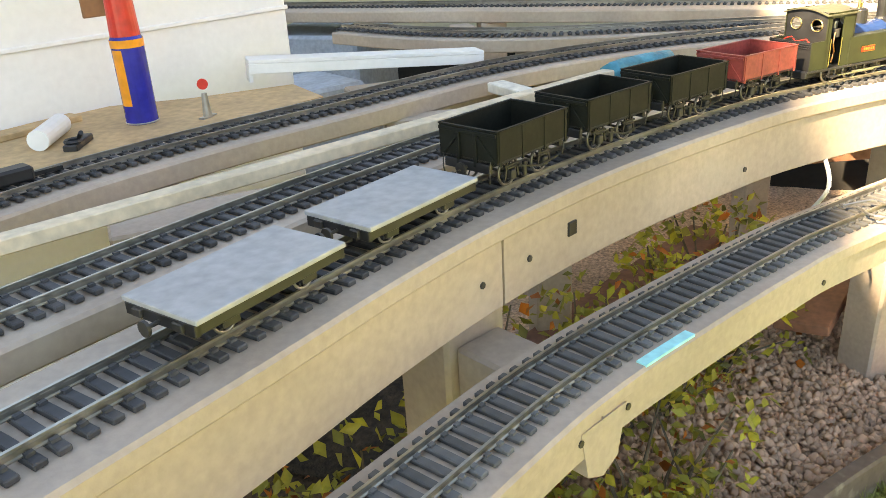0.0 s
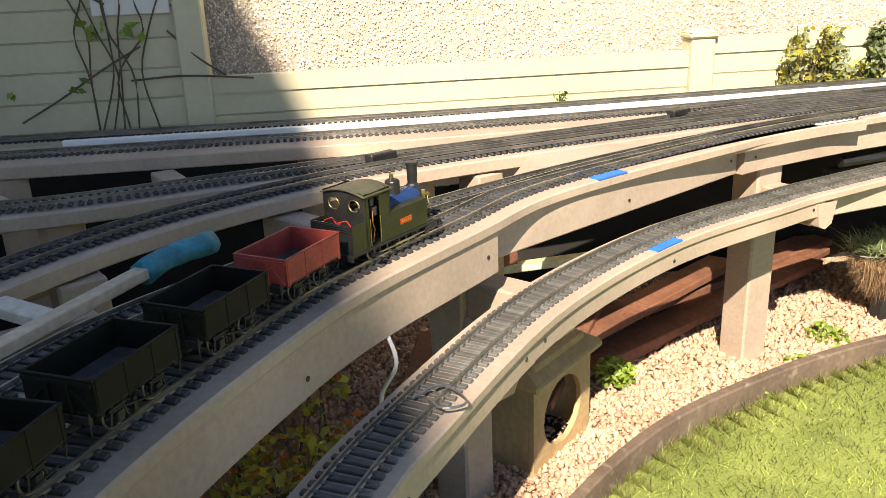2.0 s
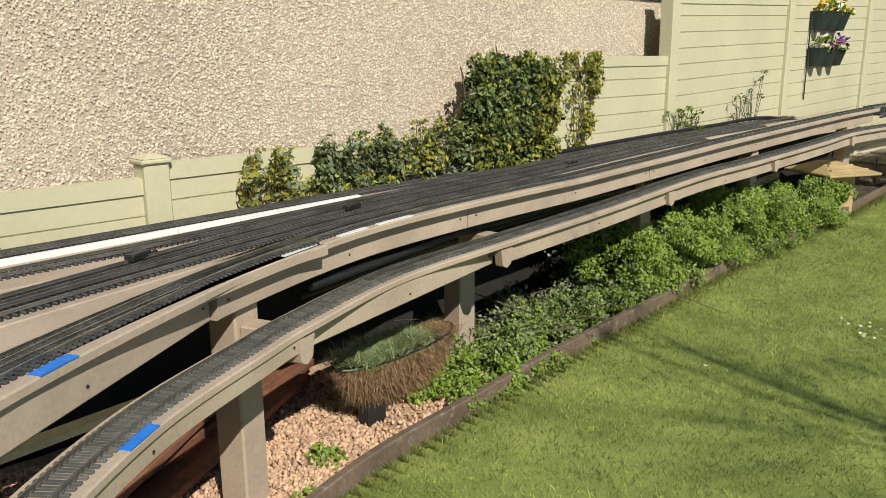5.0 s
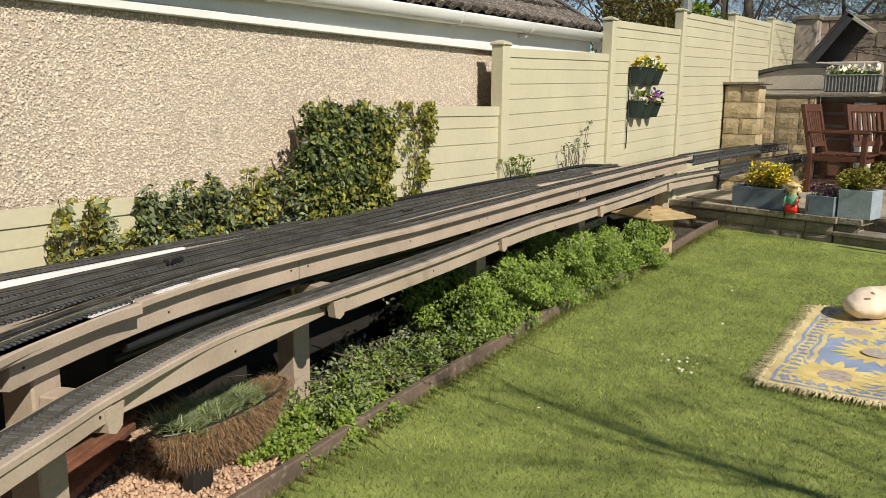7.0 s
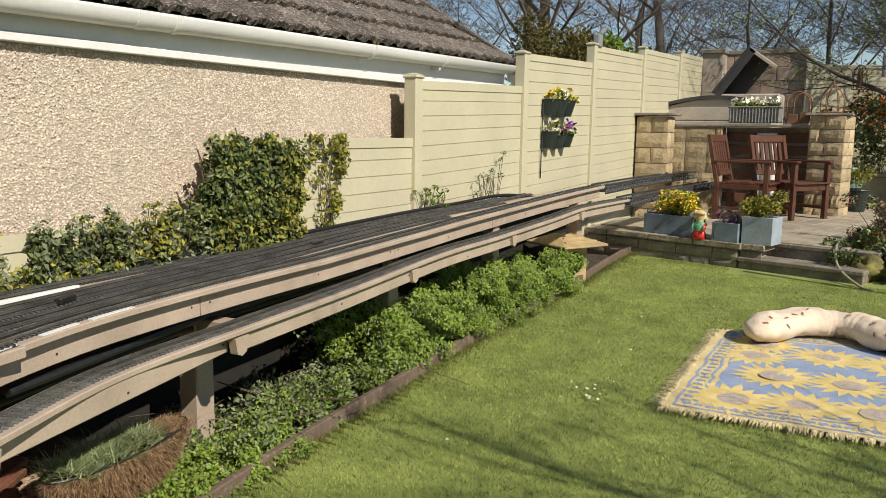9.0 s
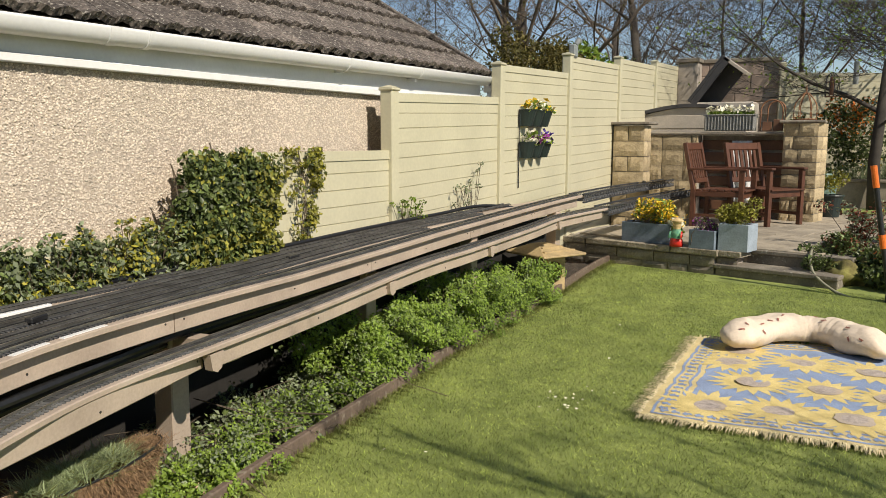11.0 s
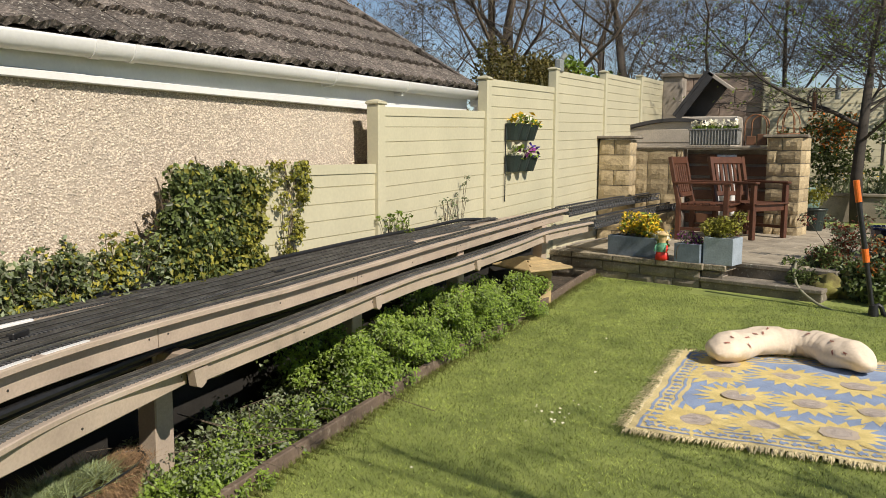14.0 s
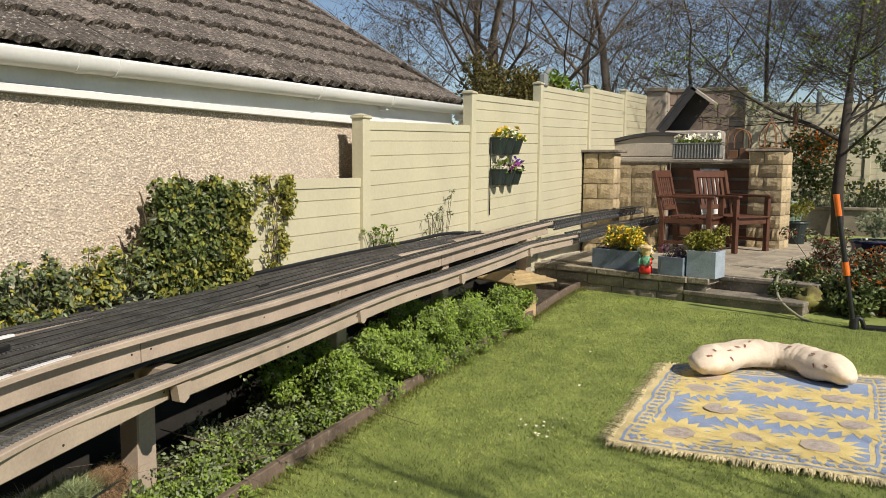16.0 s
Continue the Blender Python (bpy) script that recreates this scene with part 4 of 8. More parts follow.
def holed_plate(outline, holes, thick, m):
    """A flat plate with round holes (x, z, radius), of the given thickness, placed by m (plate in local x-z)."""
    bm = bmesh.new()
    edges = []

    def loop(pts):
        vs = [bm.verts.new((x, 0, z)) for x, z in pts]
        edges.extend(bm.edges.new((vs[i], vs[(i + 1) % len(vs)])) for i in range(len(vs)))
    loop(outline)
    for hx, hz, r in holes:
        loop([(hx + r * math.cos(a), hz + r * math.sin(a)) for a in np.linspace(0, 2 * math.pi, 20, endpoint=False)])
    bmesh.ops.triangle_fill(bm, use_beauty=True, use_dissolve=False, edges=edges)
    r = bmesh.ops.extrude_face_region(bm, geom=bm.faces[:])
    bmesh.ops.translate(bm, vec=(0, thick, 0), verts=[g for g in r["geom"] if isinstance(g, bmesh.types.BMVert)])
    bmesh.ops.recalc_face_normals(bm, faces=bm.faces[:])
    bmesh.ops.transform(bm, matrix=m, verts=bm.verts)
    return bm


def ring(bm, centre, r, thick, axis="Y", n=20, w=5):
    """A torus."""
    c = Vector(centre)
    rows = []
    for i in range(n):
        a = 2 * math.pi * i / n
        row = []
        for j in range(w):
            b = 2 * math.pi * j / w
            x, y, z = (r + thick * math.cos(b)) * math.cos(a), (r + thick * math.cos(b)) * math.sin(a), thick * math.sin(b)
            v = (x, y, z) if axis == "Z" else (x, z, y) if axis == "Y" else (z, x, y)
            row.append(bm.verts.new(c + Vector(v)))
        rows.append(row)
    for i in range(n):
        for j in range(w):
            bm.faces.new((rows[i][j], rows[(i + 1) % n][j], rows[(i + 1) % n][(j + 1) % w], rows[i][(j + 1) % w]))


def wheel(e, x, y, r, spokes=8, material="dark_metal", rim="steel"):
    s = 1 if y > 0 else -1
    bm = bmesh.new()
    ring(bm, (x, y, r), r * 0.9, r * 0.11, "Y", 24, 6)
    w = part("wheel", bm, rim, e, smooth=True)
    bm = bmesh.new()
    cyl(bm, (x, y - 0.003, r), (x, y + 0.003, r), r * 0.22, n=10)
    for k in range(spokes):
        a = 2 * math.pi * k / spokes
        cyl(bm, (x, y, r), (x + r * 0.88 * math.cos(a), y, r + r * 0.88 * math.sin(a)), r * 0.06, n=5)
    part("spokes", bm, material, w)


def wagon(m, paint, label):
    e = empty("open_wagon", m)
    tagged(e, label, "model wagon", "open wagons of the train")
    L, W, z0, z1 = 0.067, 0.044, 0.036, 0.074
    t = 0.0025
    bm = bmesh.new()
    box(bm, -L, L, -W, W, z0, z0 + 0.004, 0.0006)
    part("floor", bm, "wagon_floor", e)
    for s in (-1, 1):
        bm = bmesh.new()
        y = s * (W - t / 2)
        box(bm, -L, L, y - t / 2, y + t / 2, z0, z1, 0.0006)
        box(bm, -L - 0.001, L + 0.001, y - 0.002, y + 0.002, z1, z1 + 0.0014, 0.0004)
        side = part("side", bm, paint, e)
        for x in (-0.062, -0.021, 0.021, 0.062):
            bm = bmesh.new()
            box(bm, x - 0.0015, x + 0.0015, y + s * t / 2 - 0.0008, y + s * t / 2 + 0.0014, z0 - 0.002, z1 - 0.001)
            part("rib", bm, paint, side)
        bm = bmesh.new()
        x = s * (L - t / 2)
        box(bm, x - t / 2, x + t / 2, -W, W, z0, z1, 0.0006)
        box(bm, x - 0.002, x + 0.002, -W, W, z1, z1 + 0.0014, 0.0004)
        box(bm, x + s * 0.0012, x + s * 0.0035, -W + 0.001, W - 0.001, z1 - 0.006, z1 - 0.002, 0.0004)
        end = part("end", bm, paint, e)
        for yy in (-0.013, 0.013):
            bm = bmesh.new()
            box(bm, x + s * 0.0013, x + s * 0.0045, yy - 0.0024, yy + 0.0024, z0 - 0.006, z1 - 0.006, 0.0005)
            part("end_pillar", bm, paint, end)
        for q in (-1, 1):
            mm = Matrix.Translation((x + s * 0.0022, q * 0.028, (z0 + z1) / 2 - 0.004)) @ Matrix.Rotation(q * radians(42), 4, "X")
            bm = bmesh.new()
            box(bm, -0.0012, 0.0012, -0.0022, 0.0022, -0.018, 0.018, 0, mm)
            part("end_brace", bm, paint, end)
            bm = bmesh.new()
            tube(bm, [(x + s * 0.004, q * 0.036, z0 + 0.004), (x + s * 0.005, q * 0.036, z0 - 0.012), (x + s * 0.004, q * 0.034, z0 - 0.022)], 0.0009, 5)
            part("chain", bm, "dark_metal", end)
    bm = bmesh.new()
    for y in (-0.020, 0.020):
        box(bm, -L, L, y - 0.003, y + 0.003, 0.026, z0 - 0.0002, 0.0005)
    for x in (-L, L):
        box(bm, x - 0.003, x + 0.003, -0.034, 0.034, 0.025, z0 - 0.0002, 0.0006)
    part("underframe", bm, "black", e)
    for x in (-0.031, 0.031):
        for y in (-0.0345, 0.0345):
            # horn guides, spring and axle box
            bm = bmesh.new()
            for dx, lean in ((-0.010, 14), (0.010, -14)):
                box(bm, -0.0013, 0.0013, -0.0008, 0.0008, -0.011, 0.011, 0, Matrix.Translation((x + dx, y, 0.022)) @ Matrix.Rotation(radians(lean), 4, "Y"))
            box(bm, x - 0.013, x + 0.013, y - 0.0018, y + 0.0018, 0.026, 0.029, 0.0006)
            box(bm, x - 0.009, x + 0.009, y - 0.0020, y + 0.0020, 0.0232, 0.0258, 0.0006)
            box(bm, x - 0.0048, x + 0.0048, y - 0.0042, y + 0.0042, 0.0105, 0.022, 0.0012)
            part("axle_box", bm, "black", e)
        for y in (-GAUGE / 2, GAUGE / 2):
            wheel(e, x, y, 0.0168, 6, "black", "wheel_rim")
        bm = bmesh.new()
        cyl(bm, (x, -0.033, 0.0168), (x, 0.033, 0.0168), 0.0018, n=6)
        part("axle", bm, "dark_metal", e)
    bm = bmesh.new()
    tube(bm, [(-0.022, -0.038, 0.024), (0.018, -0.039, 0.014), (0.052, -0.040, 0.018)], 0.0012, 5)
    box(bm, -0.010, -0.004, -0.037, -0.033, 0.008, 0.026, 0.0008)
    part("brake_lever", bm, "black", e)
    for s in (-1, 1):
        bm = bmesh.new()
        cyl(bm, (s * L, 0, 0.029), (s * (L + 0.012), 0, 0.029), 0.0022, n=8)
        cyl(bm, (s * (L + 0.011), 0, 0.029), (s * (L + 0.014), 0, 0.029), 0.0075, n=12)
        ring(bm, (s * (L + 0.018), 0, 0.024), 0.005, 0.0009, "Y", 10, 4)
        part("coupling", bm, "dark_metal", e)
    return e


def flat_wagon(m):
    e = empty("flat_wagon", m)
    tagged(e, "flat model wagon with a plain pale grey deck", "model wagon", "flat wagons of the train")
    bm = bmesh.new()
    box(bm, -0.085, 0.085, -0.046, 0.046, 0.029, 0.034, 0.0008)
    part("deck", bm, "grey_flat", e)
    bm = bmesh.new()
    for y in (-0.04, 0.04):
        box(bm, -0.083, 0.083, y - 0.003, y + 0.003, 0.019, 0.029, 0.0006)
    for x in (-0.082, 0.082):
        box(bm, x - 0.003, x + 0.003, -0.043, 0.043, 0.018, 0.029, 0.0006)
    for x in (-0.045, 0.045):
        for y in (-0.034, 0.034):
            box(bm, x - 0.009, x + 0.009, y - 0.003, y + 0.003, 0.009, 0.021, 0.001)
    part("underframe", bm, "black", e)
    for x in (-0.045, 0.045):
        for y in (-GAUGE / 2, GAUGE / 2):
            wheel(e, x, y, 0.013, 6)
    for s in (-1, 1):
        bm = bmesh.new()
        cyl(bm, (s * 0.085, 0, 0.022), (s * 0.098, 0, 0.022), 0.002, n=8)
        cyl(bm, (s * 0.097, 0, 0.022), (s * 0.1, 0, 0.022), 0.007, n=12)
        part("coupling", bm, "dark_metal", e)
        for y in (-0.025, 0.025):
            bm = bmesh.new()
            box(bm, s * 0.086 - 0.002, s * 0.086 + 0.004, y - 0.006, y + 0.006, 0.020, 0.028, 0.001)
            part("lamp_iron", bm, "dark_metal", e)
    return e


def locomotive(m):
    e = empty("steam_locomotive", m)
    tagged(e, "small green model tank locomotive with black cab and dark blue boiler", "model locomotive")
    W = 0.043
    P = lambda n, bm, mt, lb="", sm=False: part(n, bm, mt, e, lb, sm)
    bm = bmesh.new()
    box(bm, -0.118, 0.112, -W - 0.002, W + 0.002, 0.027, 0.031, 0.0006)
    box(bm, -0.10, 0.10, -0.02, 0.02, 0.010, 0.027, 0.001)
    box(bm, 0.108, 0.113, -W, W, 0.018, 0.03, 0.0008)
    box(bm, -0.119, -0.114, -W, W, 0.018, 0.03, 0.0008)
    P("frames", bm, "black")
    for s in (-1, 1):
        bm = bmesh.new()
        y = s * (W - 0.009)
        box(bm, -0.028, 0.078, y - 0.009, y + 0.009, 0.031, 0.083, 0.0012)
        P("side_tank", bm, "green_paint")
        # cab side with a doorway: panel behind, pillar and upper strip
        bm = bmesh.new()
        yy = s * (W - 0.001)
        box(bm, -0.112, -0.078, yy - 0.001, yy + 0.001, 0.031, 0.083, 0)
        box(bm, -0.082, -0.073, yy - 0.001, yy + 0.001, 0.031, 0.132, 0)
        box(bm, -0.046, -0.020, yy - 0.001, yy + 0.001, 0.083, 0.132, 0)
        box(bm, -0.046, -0.028, yy - 0.001, yy + 0.001, 0.031, 0.083, 0)
        box(bm, -0.082, -0.020, yy - 0.001, yy + 0.001, 0.122, 0.132, 0)
        P("cab_side", bm, "green_paint")
        bm = bmesh.new()
        for x in (-0.072, -0.048):
            cyl(bm, (x, yy + s * 0.002, 0.034), (x, yy + s * 0.002, 0.085), 0.0008, n=6)
        P("handrail", bm, "brass")
        bm = bmesh.new()
        box(bm, 0.002, 0.034, yy - 0.0005 + s * 0.0005, yy + 0.0012 * s + 0.0005, 0.050, 0.062)
        plate = P("nameplate", bm, "brass", "brass-edged plate")
        bm = bmesh.new()
        box(bm, 0.0035, 0.0325, yy + s * 0.001 - 0.0008, yy + s * 0.001 + 0.0008, 0.0515, 0.0605)
        red = part("plate_field", bm, "red", plate, "red enamel field")
        for k in range(5):
            bm = bmesh.new()
            x = 0.0065 + k * 0.0052
            box(bm, x, x + 0.0034, yy + s * 0.0012 - 0.001, yy + s * 0.0012 + 0.001, 0.0535, 0.0585)
            part("letter_bar", bm, "brass", plate)
        # cylinders and rods
        bm = bmesh.new()
        cyl(bm, (0.07, s * 0.038, 0.02), (0.1, s * 0.038, 0.023), 0.009, n=14)
        box(bm, 0.072, 0.098, s * 0.034 - 0.006, s * 0.034 + 0.006, 0.022, 0.033, 0.001)
        P("cylinder", bm, "black")
        bm = bmesh.new()
        box(bm, -0.055, 0.045, s * 0.0375 - 0.0012, s * 0.0375 + 0.0012, 0.011, 0.0145, 0.0004)
        box(bm, -0.01, 0.075, s * 0.04 - 0.001, s * 0.04 + 0.001, 0.0145, 0.0175, 0.0004)
        P("coupling_rod", bm, "steel")
        for x in (-0.055, -0.005, 0.045):
            wheel(e, x, s * (GAUGE / 2 + 0.004), 0.0175, 10, "black", "wheel_rim")
        bm = bmesh.new()
        box(bm, -0.072, -0.052, s * (W + 0.002) - 0.006, s * (W + 0.002) + 0.003, 0.014, 0.0165, 0.0005)
        box(bm, -0.071, -0.069, s * (W + 0.002) - 0.002, s * (W + 0.002), 0.014, 0.028)
        P("cab_step", bm, "black")
    # cab back with two round windows
    arch = [(-W, 0.031), (W, 0.031), (W, 0.128)] + [(W * math.cos(a), 0.128 + 0.008 * math.sin(a)) for a in np.linspace(0.25, math.pi - 0.25, 7)] + [(-W, 0.128)]
    rot = Matrix.Rotation(radians(90), 4, "Z")
    P("cab_back", holed_plate(arch, [(-0.021, 0.108, 0.0105), (0.021, 0.108, 0.0105)], 0.002, Matrix.Translation((-0.079, 0, 0)) @ rot), "black")
    P("cab_front", holed_plate(arch, [(-0.024, 0.112, 0.009), (0.024, 0.112, 0.009)], 0.002, Matrix.Translation((-0.021, 0, 0)) @ rot), "black")
    for y in (-0.021, 0.021):
        bm = bmesh.new()
        ring(bm, (-0.0815, y, 0.108), 0.0108, 0.0012, "X", 24, 5)
        for a in range(6):
            bmesh.ops.create_icosphere(bm, subdivisions=1, radius=0.0009, matrix=Matrix.Translation((-0.0825, y + 0.0108 * math.cos(a * 1.047), 0.108 + 0.0108 * math.sin(a * 1.047))))
        P("window_ring", bm, "brass", "", True)
    bm = bmesh.new()
    c = [Vector((-0.086, 0)), Vector((-0.014, 0))]
    pr = [(w, 0.1285 + 0.0095 * math.cos(w / (W + 0.002) * math.pi / 2)) for w in np.linspace(-W - 0.002, W + 0.002, 13)]
    sweep(bm, c, pr + [(w, z - 0.0022) for w, z in reversed(pr)])
    bmesh.ops.recalc_face_normals(bm, faces=bm.faces[:])
    P("cab_roof", bm, "cab_roof")
    # bunker
    bm = bmesh.new()
    box(bm, -0.114, -0.112, -W, W, 0.031, 0.083, 0)
    box(bm, -0.112, -0.081, -W + 0.002, W - 0.002, 0.031, 0.068, 0)
    for k in range(3):
        box(bm, -0.1155, -0.114, -W, W, 0.071 + k * 0.004, 0.0725 + k * 0.004)
    P("bunker", bm, "black")
    bm = bmesh.new()
    rng = random.Random(4)
    pts = [(-0.1, -0.03, 0.072), (-0.095, -0.015, 0.084), (-0.102, 0.0, 0.079), (-0.095, 0.015, 0.086), (-0.103, 0.028, 0.078), (-0.098, 0.01, 0.074), (-0.104, -0.01, 0.081)]
    tube(bm, curve3(pts, 0.004), 0.0011, 5)
    P("red_wire", bm, "red", "loop of red electric wire")
    bm = bmesh.new()
    tube(bm, curve3([(-0.105, 0.03, 0.07), (-0.1, 0.036, 0.086), (-0.095, 0.02, 0.082), (-0.1, 0.005, 0.085), (-0.1, -0.02, 0.07)], 0.004), 0.0009, 5)
    P("black_wire", bm, "black")
    # boiler, smokebox and fittings
    bm = bmesh.new()
    cyl(bm, (-0.02, 0, 0.074), (0.088, 0, 0.074), 0.0245, n=28)
    P("boiler", bm, "blue_boiler", "", False)
    bm = bmesh.new()
    cyl(bm, (0.086, 0, 0.074), (0.106, 0, 0.074), 0.0258, n=28)
    box(bm, 0.084, 0.106, -0.018, 0.018, 0.03, 0.06, 0.002)
    cyl(bm, (0.106, 0, 0.074), (0.109, 0, 0.074), 0.021, 0.016, n=24)
    P("smokebox", bm, "black")
    bm = bmesh.new()
    cyl(bm, (0.095, 0, 0.096), (0.095, 0, 0.102), 0.0125, 0.009, n=18)
    cyl(bm, (0.095, 0, 0.102), (0.095, 0, 0.140), 0.0085, 0.0095, n=18)
    cyl(bm, (0.095, 0, 0.140), (0.095, 0, 0.145), 0.0115, 0.0115, n=18)
    P("chimney", bm, "black")
    bm = bmesh.new()
    cyl(bm, (0.04, 0, 0.096), (0.04, 0, 0.12), 0.0125, 0.0125, n=18)
    bmesh.ops.create_uvsphere(bm, u_segments=16, v_segments=8, radius=0.0128, matrix=Matrix.Translation((0.04, 0, 0.119)) @ Matrix.Diagonal((1, 1, 0.5, 1)))
    cyl(bm, (0.008, 0.01, 0.096), (0.008, 0.01, 0.118), 0.009, n=14)
    P("dome", bm, "black")
    bm = bmesh.new()
    cyl(bm, (0.036, 0, 0.124), (0.036, 0, 0.140), 0.0026, 0.0018, n=10)
    cyl(bm, (0.045, 0.003, 0.124), (0.045, 0.003, 0.133), 0.002, n=8)
    P("safety_valve", bm, "brass")
    bm = bmesh.new()
    cyl(bm, (0.092, -0.026, 0.085), (0.092, -0.036, 0.085), 0.004, n=10)
    tube(bm, curve3([(0.09, -0.034, 0.085), (0.088, -0.038, 0.07), (0.094, -0.038, 0.055), (0.1, -0.036, 0.05)], 0.005), 0.001, 5)
    cyl(bm, (0.085, -0.03, 0.076), (0.085, -0.03, 0.094), 0.0028, 0.0036, n=10)
    P("lubricator", bm, "brass")
    bm = bmesh.new()
    box(bm, 0.096, 0.128, -0.02, 0.02, 0.027, 0.03, 0.0005)
    cyl(bm, (0.118, 0, 0.03), (0.118, 0, 0.05), 0.007, 0.004, n=10)
    box(bm, 0.118, 0.128, -0.012, 0.012, 0.03, 0.042, 0.001)
    cyl(bm, (0.113, 0, 0.022), (0.13, 0, 0.022), 0.002, n=8)
    cyl(bm, (0.129, 0, 0.022), (0.132, 0, 0.022), 0.008, n=12)
    P("front_coupling", bm, "black")
    bm = bmesh.new()
    box(bm, -0.065, -0.035, -0.012, 0.012, 0.06, 0.1, 0.002)
    cyl(bm, (-0.05, -0.03, 0.085), (-0.05, -0.03, 0.1), 0.008, n=12)
    P("backhead", bm, "dark_metal")
    bm = bmesh.new()
    cyl(bm, (-0.046, -0.026, 0.1), (-0.046, -0.026, 0.113), 0.004, n=10)
    P("gauge", bm, "steel")
    bm = bmesh.new()
    tube(bm, curve3([(-0.06, -0.038, 0.04), (-0.058, -0.04, 0.06), (-0.062, -0.04, 0.075), (-0.058, -0.038, 0.095)], 0.006), 0.0012, 5)
    P("injector_pipe", bm, "copper")
    return e


def build_train():
    front = min(range(len(T1C)), key=lambda k: (T1C[k].x - 1.66) ** 2 + (T1C[k].y + 5.09) ** 2)
    big = Matrix.Diagonal((1.07, 1.07, 1.07, 1.0))
    s = T1S[front] - 0.145
    locomotive(on_track(s) @ Matrix.Diagonal((1.08, 1.07, 0.93, 1.0)))
    s -= 0.236
    wagon(on_track(s) @ big, "red_wagon", "open model wagon painted red oxide, empty")
    for k in range(3):
        s -= 0.190
        wagon(on_track(s) @ big, "dark_wagon", "open model wagon painted very dark green, empty")
    s -= 0.205
    flat_wagon(on_track(s) @ big)
    s -= 0.224
    flat_wagon(on_track(s) @ big)


# ---- clutter on and under the near decks ----
def on_plan(c, x, y):
    return min(range(len(c)), key=lambda k: (c[k].x - x) ** 2 + (c[k].y - y) ** 2)


def strip(name, c, i, n, o0, o1, z, material, label, cat):
    bm = bmesh.new()
    seg = c[i:i + n]
    sweep(bm, seg, [(o0, z - 0.002), (o0, z + 0.0015), (o1, z + 0.0015), (o1, z - 0.002)], [p.z if len(p) > 2 else zu(p.y) for p in seg])
    bmesh.ops.recalc_face_normals(bm, faces=bm.faces[:])
    return tagged(mesh_ob(name, bm, material), label, cat)


def build_near_clutter():
    strip("tape_marker", UPPER, on_plan(UPPER, 1.40, -4.70) + 3, 6, -0.001, 0.03, 0.0008, "blue_tape", "strip of bright blue tape on the deck edge", "tape")
    strip("tape_marker", LOWER, on_plan(LOWER, 1.47, -4.52), 5, 0.0, 0.028, 0.0008, "blue_tape", "short strip of bright blue tape on the lower deck edge", "tape")
    strip("tape_marker", LOWER, on_plan(LOWER, 2.60, -5.395), 5, 0.002, 0.016, 0.0008, "cyan_tape", "strip of pale cyan tape beside the lower track", "tape")
    for x, y, n in ((0.93, -3.8, 10), (0.84, -3.5, 8), (0.79, -3.3, 8)):
        strip("white_shim", UPPER, on_plan(UPPER, x, y), n, 0.010, 0.030, 0.001, "white", "thin white packing strip beside the track", "shim")
    # white capping strip between the back lines
    c = spline([(0.44, -6.1), (0.45, -5.3), (0.42, -4.6), (0.36, -3.8), (0.295, -3.0)], 0.05)
    wt = empty("white_trunking")
    tagged(wt, "long white plastic strip lying between two tracks", "trunking")
    for i in range(0, len(c) - 1, 21):
        seg = c[i:i + 22]
        if len(seg) < 3:
            continue
        bm = bmesh.new()
        seg = [seg[0].lerp(seg[1], 0.04)] + list(seg[1:])
        sweep(bm, seg, [(-0.012, 0.0), (-0.012, 0.014), (-0.009, 0.017), (0.009, 0.017), (0.012, 0.014), (0.012, 0.0)], [ZU] * len(seg))
        bmesh.ops.recalc_face_normals(bm, faces=bm.faces[:])
        part("length", bm, "white", wt)
    # timber strut lying across the second line
    bm = bmesh.new()
    p, q = Vector((2.97, -6.19, 0.792)), Vector((1.74, -5.555, 0.796))
    d = q - p
    box(bm, 0, d.length, -0.014, 0.014, -0.010, 0.010, 0.002, Matrix.Translation(p) @ d.to_track_quat("X", "Z").to_matrix().to_4x4())
    st = tagged(mesh_ob("timber_strut", bm, "pale_wood"), "long bleached timber strut lying along the siding", "timber")
    bm = bmesh.new()
    tube(bm, curve3([(1.80, -5.585, 0.795), (1.75, -5.56, 0.80), (1.70, -5.52, 0.80), (1.66, -5.485, 0.797)], 0.012), 0.022, 12)
    for v in bm.verts:
        v.co += Vector((noise.noise(v.co * 40), noise.noise(v.co * 43 + Vector((5, 0, 0))), noise.noise(v.co * 37))) * 0.004
    tagged(mesh_ob("rubber_sleeve", bm, "teal_cloth", smooth=True), "crumpled teal sleeve on the end of a strut", "sleeve")
    # short cross pieces between the beds
    for p, q, w, z in (((2.02, -5.98), (1.83, -5.66), 0.05, 0.76), ((2.62, -6.12), (2.42, -5.92), 0.10, 0.755), ((1.75, -6.2), (1.45, -5.85), 0.08, 0.75), ((1.0, -6.1), (0.72, -6.3), 0.07, 0.75), ((1.05, -5.6), (0.72, -5.75), 0.07, 0.75), ((1.0, -5.0), (0.72, -5.2), 0.07, 0.75), ((1.5, -5.2), (1.25, -5.4), 0.07, 0.75)):
        p, q = Vector(p), Vector(q)
        d = q - p
        bm = bmesh.new()
        box(bm, 0, d.length, -w / 2, w / 2, z - 0.09, z - 0.012, 0.004, Matrix.Translation((p.x, p.y, 0)) @ Matrix.Rotation(math.atan2(d.y, d.x), 4, "Z"))
        tagged(mesh_ob("cross_piece", bm, "deck"), "short tan plastic cross piece between track beds", "beam", "cross pieces", "structure")
